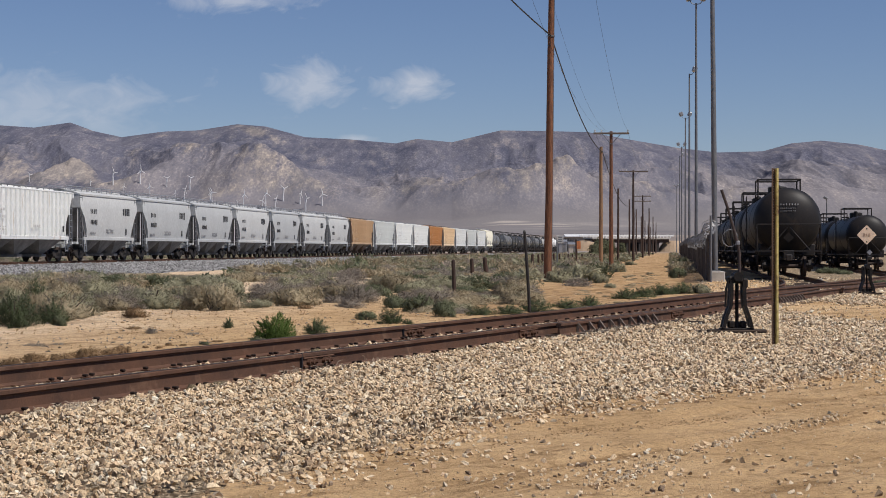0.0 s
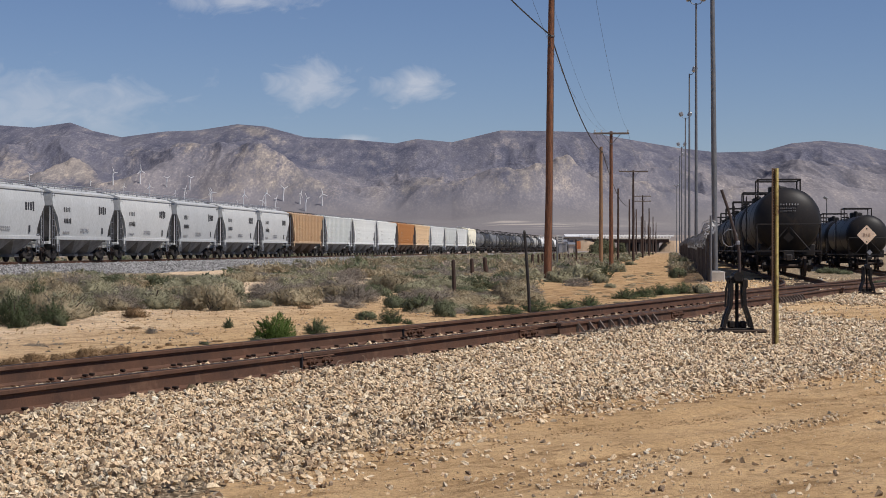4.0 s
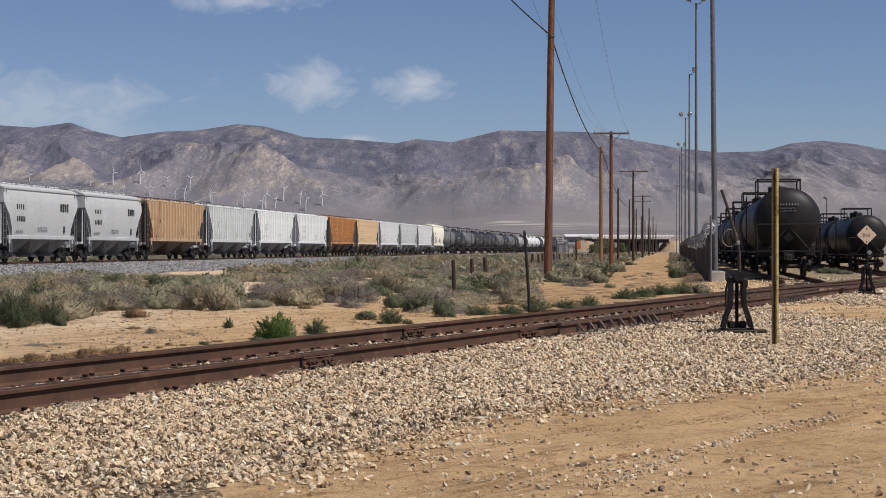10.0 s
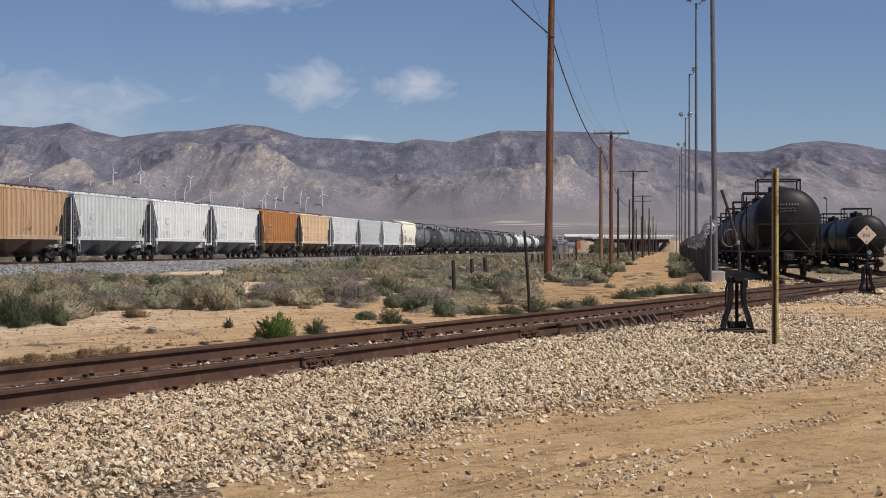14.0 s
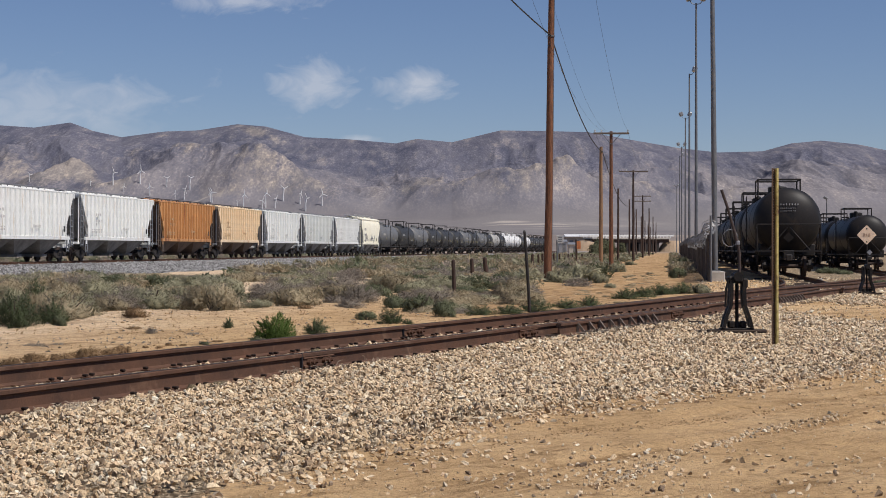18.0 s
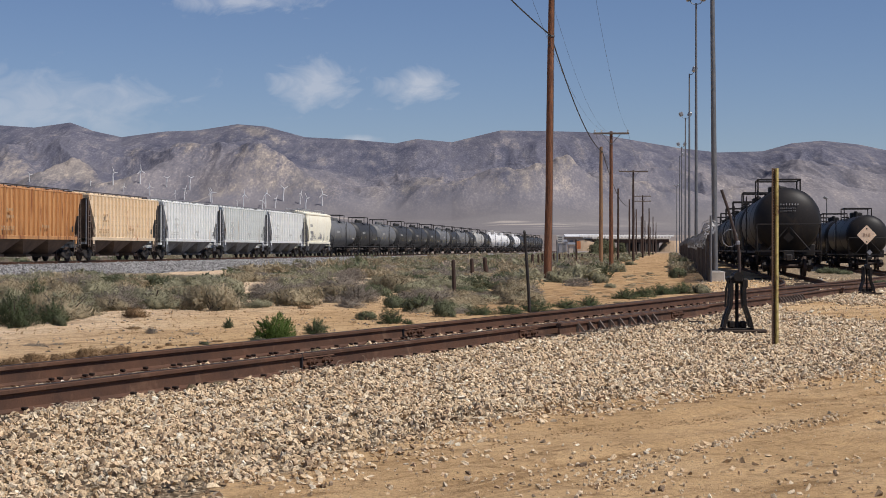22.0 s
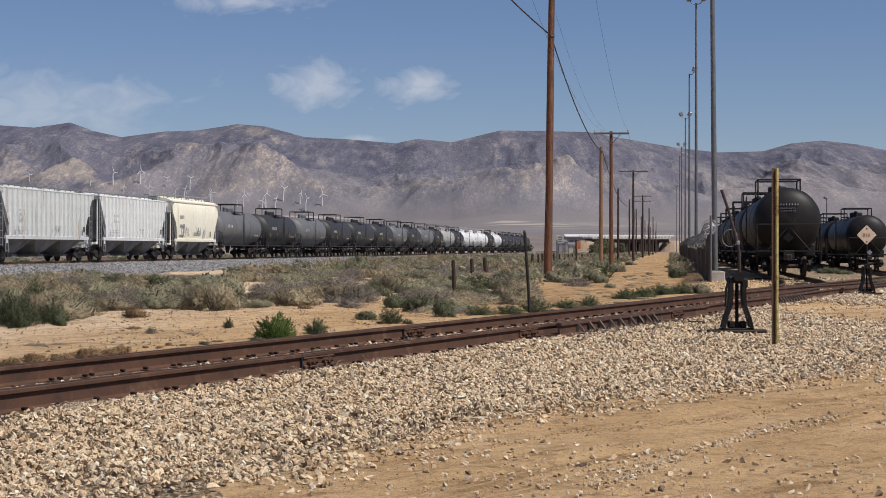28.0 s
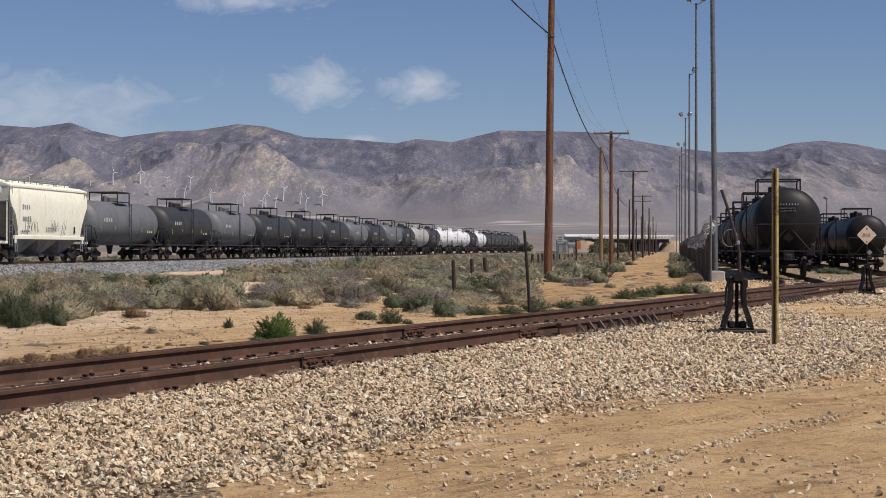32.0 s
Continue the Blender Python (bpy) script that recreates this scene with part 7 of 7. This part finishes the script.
    for px, py, s in spots:
        x, y, z = spot(px, py)
        if (x - near_x(y)) * 0.9206 < apron_edge(np.array([y]))[0] - 0.6:
            continue
        st = part("stone", rnd.choice(meshes), None, bed)
        st.matrix_basis = pose(x, y, z + s * 0.35, 0, 0, rnd.uniform(0, 360)) @ Matrix.Diagonal((s, s, s, 1))


make_ballast()


def make_main_ballast():
    """Grey crushed stone on the shoulder of the main line."""
    rs = np.random.RandomState(70)
    n = 54000
    y = 62 + 150 * rs.rand(n) ** 1.3
    off = rs.uniform(1.4, 10.2, n)
    x = TRAIN_X + LEAN * y + off
    keep = rs.rand(n) < 1 - smooth01(off, 8.6, 10.2)
    x, y = x[keep], y[keep]
    size = rs.uniform(0.045, 0.10, len(x))
    v, t = stones(rs, np.stack([x, y, ground_z(x, y) + size * 0.2], -1), size, False)
    mt = surface("grey_crushed_stone", (0.31, 0.305, 0.30), (0.21, 0.205, 0.20), 2, 0.9, 0, 0, 20, island=0.6, spec=0.2)
    ob = new("main_line_ballast", raw_mesh("main_line_ballast", v, t, mt))
    tagged(ob, "grey crushed stone ballast along the main line", "ballast", kind="stuff")


make_main_ballast()


# ---- fittings on the siding ----
def siding_pose(y, side, dz=0.0):
    """On the rail nearer to the camera (side 1) or the farther one (-1)."""
    n = Vector((1, -NEAR_LEAN, 0)).normalized()
    p = Vector((float(near_x(y)), y, float(near_top(y)) + dz)) + n * GAUGE * side
    return Matrix.Translation(p) @ pose(0, 0, 0, 0, 0, NEAR_TURN - 90)


def rail_y(px, side):
    """The y at which a rail of the siding lies in a viewing direction."""
    c = NEAR_X + side * GAUGE * math.sqrt(1 + NEAR_LEAN ** 2)
    return c / ((px - 784) / 3000 - NEAR_LEAN)


def make_fittings():
    rnd = random.Random(9)
    kit = thing("siding_fittings", "rusty spikes, joint bars and braces along the siding", "rail fittings")
    spike = Shape().box((0, 0, 0.010), (0.050, 0.036, 0.022), pose(0, 0, 0), 0.006).box((0.004, 0, -0.01), (0.022, 0.022, 0.03)).mesh("spike", "spike")
    plate = Shape().box((0, 0, 0), (0.36, 0.19, 0.02), None, 0.004).mesh("tie_plate", "rail")
    step = 0.5 * math.cos(math.atan(NEAR_LEAN))
    for k in range(90):
        y = 6 + k * step
        if y < 9 or y > 36:
            continue
        for side in (1, -1):
            m = siding_pose(y, side, -0.170)
            part("tie_plate", plate, None, kit).matrix_basis = m
            for dy in (-0.055, 0.06):
                if rnd.random() < (0.35 if side > 0 else 0.12):
                    continue
                q = part("spike", spike, None, kit)
                q.matrix_basis = m @ pose(0.090 + rnd.uniform(0, 0.015), dy, 0.012 + rnd.uniform(0, 0.006), 0, 0, rnd.uniform(-15, 15))
    bar = Shape().prism([(0.016, 0.028), (0.050, 0.036), (0.046, 0.052), (0.030, 0.060), (0.030, 0.112), (0.044, 0.122), (0.040, 0.134), (0.016, 0.132)], -0.32, 0.32, "y").mesh("joint_bar", "rail")
    bolt = Shape().lathe([(0.0, 0.034), (0.034, 0.034), (0.036, 0.018), (0.07, 0.018)], 6, "x").mesh("bolt", "rail")
    for px, side, out in ((585, 1, 0), (712, -1, 0), (946, 1, 0), (1190, 1, STOCK)):
        y = rail_y(px, side)
        m = siding_pose(y, side, -RAIL_H) @ Matrix.Translation((out, 0, 0))
        for flip in (0, 180):
            jb = part("joint_bar", bar, None, kit)
            jb.matrix_basis = m @ pose(0, 0, 0.001, 0, 0, flip)
            if flip == 0:
                for dy in (-0.22, -0.13, 0.10, 0.19):
                    part("bolt", bolt, None, jb, at=(0.034, dy, 0.085))
    # stock rail beside the switch point, with its loop braces and long ties
    pts = [siding_pose(y, 1).translation + Vector((1, -NEAR_LEAN, 0)).normalized() * STOCK for y in np.linspace(rail_y(985, 1), rail_y(1246, 1), 9)]
    body, strip = rail_along(pts)
    stock = part("stock_rail", body, "rail", kit, "worn stock rail beside the switch point", True)
    part("rail_head", strip, "rail_head", stock)
    brace = Shape().box((0.035, 0, 0.065), (0.03, 0.045, 0.13), pose(0, 0, 0, 0, 0, 0)).box((0.085, 0.0, 0.066), (0.034, 0.05, 0.165), pose(0, 0, 0, 0, -38, 0))
    brace.box((0.09, 0, 0.0), (0.22, 0.16, 0.022), None, 0.004).box((0.16, 0.0, 0.022), (0.035, 0.04, 0.035))
    brace = brace.mesh("rail_brace", "brace")
    for px in (1014, 1034, 1052, 1070, 1087, 1106, 1121, 1134, 1146):
        part("rail_brace", brace, None, kit).matrix_basis = siding_pose(rail_y(px, 1), 1, -0.160) @ pose(STOCK, 0, 0, 0, 0, rnd.uniform(-10, 10))
    for k in range(9):
        part("rail_brace", brace, None, kit).matrix_basis = siding_pose(rail_y(1382 + 5 * k, 1), 1, -0.167)
    plank = Shape().box((0, 0, 0), (1.1, 0.20, 0.16), None, 0.018).mesh("switch_tie", "tie")
    y = rail_y(955, 1)
    while y < rail_y(1240, 1):
        part("switch_tie", plank, None, kit).matrix_basis = siding_pose(y, 1, -0.243) @ pose(0.22 + rnd.uniform(-0.1, 0.18), 0, rnd.uniform(-0.008, 0.02), 0, rnd.uniform(-1, 2), rnd.uniform(-4, 4))
        y += 0.46
    for px in (20, 75, 130, 180):
        part("switch_tie", plank, None, kit).matrix_basis = siding_pose(rail_y(px, 1), 1, -0.248) @ pose(rnd.uniform(-0.10, 0.05), 0, 0, 0, 0, rnd.uniform(-5, 5))
    part("joint_gap", Shape().box((0, 0, 0.088), (0.078, 0.012, 0.178)), "mark", kit).matrix_basis = siding_pose(rail_y(556, 1), 1, -RAIL_H)
    part("joint_gap", Shape().box((0, 0, 0.088), (0.078, 0.012, 0.178)), "mark", kit).matrix_basis = siding_pose(rail_y(692, -1), -1, -RAIL_H)


STOCK = 0.14
make_fittings()


make_lumps()


def straw_mesh(seed, n):
    rnd = random.Random(seed)
    s = Shape()
    for _ in range(n):
        a, l = rnd.uniform(0, 6.28), rnd.uniform(0.03, 0.12)
        x, y = rnd.gauss(0, 0.12), rnd.gauss(0, 0.03)
        up = rnd.uniform(0.0, 0.035) if rnd.random() < 0.9 else rnd.uniform(0.04, 0.08)
        c, d = math.cos(a), math.sin(a)
        s.tube([(x, y, 0.0), (x + 0.5 * l * c + rnd.uniform(-0.02, 0.02), y + 0.5 * l * d * 0.5, 0.02 + up * 0.7), (x + l * c, y + l * d * 0.5, 0.01 + up)], [0.0025, 0.002, 0.001], 4)
    return s


def make_straw():
    """Dry stalks caught along the siding rails, and scraps thrown about the yard."""
    straw = surface("bleached_straw", (0.52, 0.44, 0.33), (0.36, 0.29, 0.21), 8, 0.9, 0, 0, 40, island=0.3)
    for i, (px, side, out, n) in enumerate(((60, 1, 0.45, 60), (120, 1, 0.3, 50), (475, 1, -0.35, 60), (510, 1, -0.5, 40), (395, 1, -0.3, 24), (530, 1, 0.14, 46), (590, 1, 0.12, 26), (680, 1, 0.12, 18), (800, 1, -0.4, 30), (975, 1, -0.3, 46), (1000, 1, -0.4, 40), (1036, 1, 0.32, 60), (1060, 1, 0.4, 40), (880, 1, -0.4, 26), (660, 1, -0.4, 22))):
        ob = thing("dry_straw", "tangle of bleached dry stalks caught beside the rail", "dry grass", "dry stalks along the siding")
        part("stalks", straw_mesh(i, n), straw, ob)
        m = siding_pose(rail_y(px, side), side, -0.165) @ pose(out, 0, 0)
        ob.matrix_basis = m @ pose(0, 0, 0, 0, 0, 70)
    for px, py, w, h, d in ((1285, 519, 0.22, 0.06, 0.10), (1453, 497, 0.10, 0.10, 0.10), (1468, 468, 0.25, 0.05, 0.2), (1501, 471, 0.3, 0.05, 0.2), (872, 480, 0.28, 0.10, 0.2), (1424, 463, 0.10, 0.10, 0.10), (346, 504, 0.12, 0.10, 0.1), (366, 511, 0.4, 0.04, 0.2)):
        x, y, z = spot(px, py)
        ob = thing("scrap", "pale weathered scrap lying on the ground", "litter", "pale scraps about the yard", pose(x, y, z, 0, 6, px % 40))
        part("piece", Shape().box((0, 0, h / 2), (w, d, h), None, h * 0.2), "pale_steel", ob)
    m = siding_pose(rail_y(1014, 1), 1, -0.13) @ pose(-0.42, 0, 0, 0, 0, 84)
    ob = thing("plank", "short pale weathered plank lying between the rails", "plank", "", m)
    part("board", Shape().box((0, 0, 0.02), (0.42, 0.10, 0.04), None, 0.006), "concrete", ob)


make_straw()


motions()
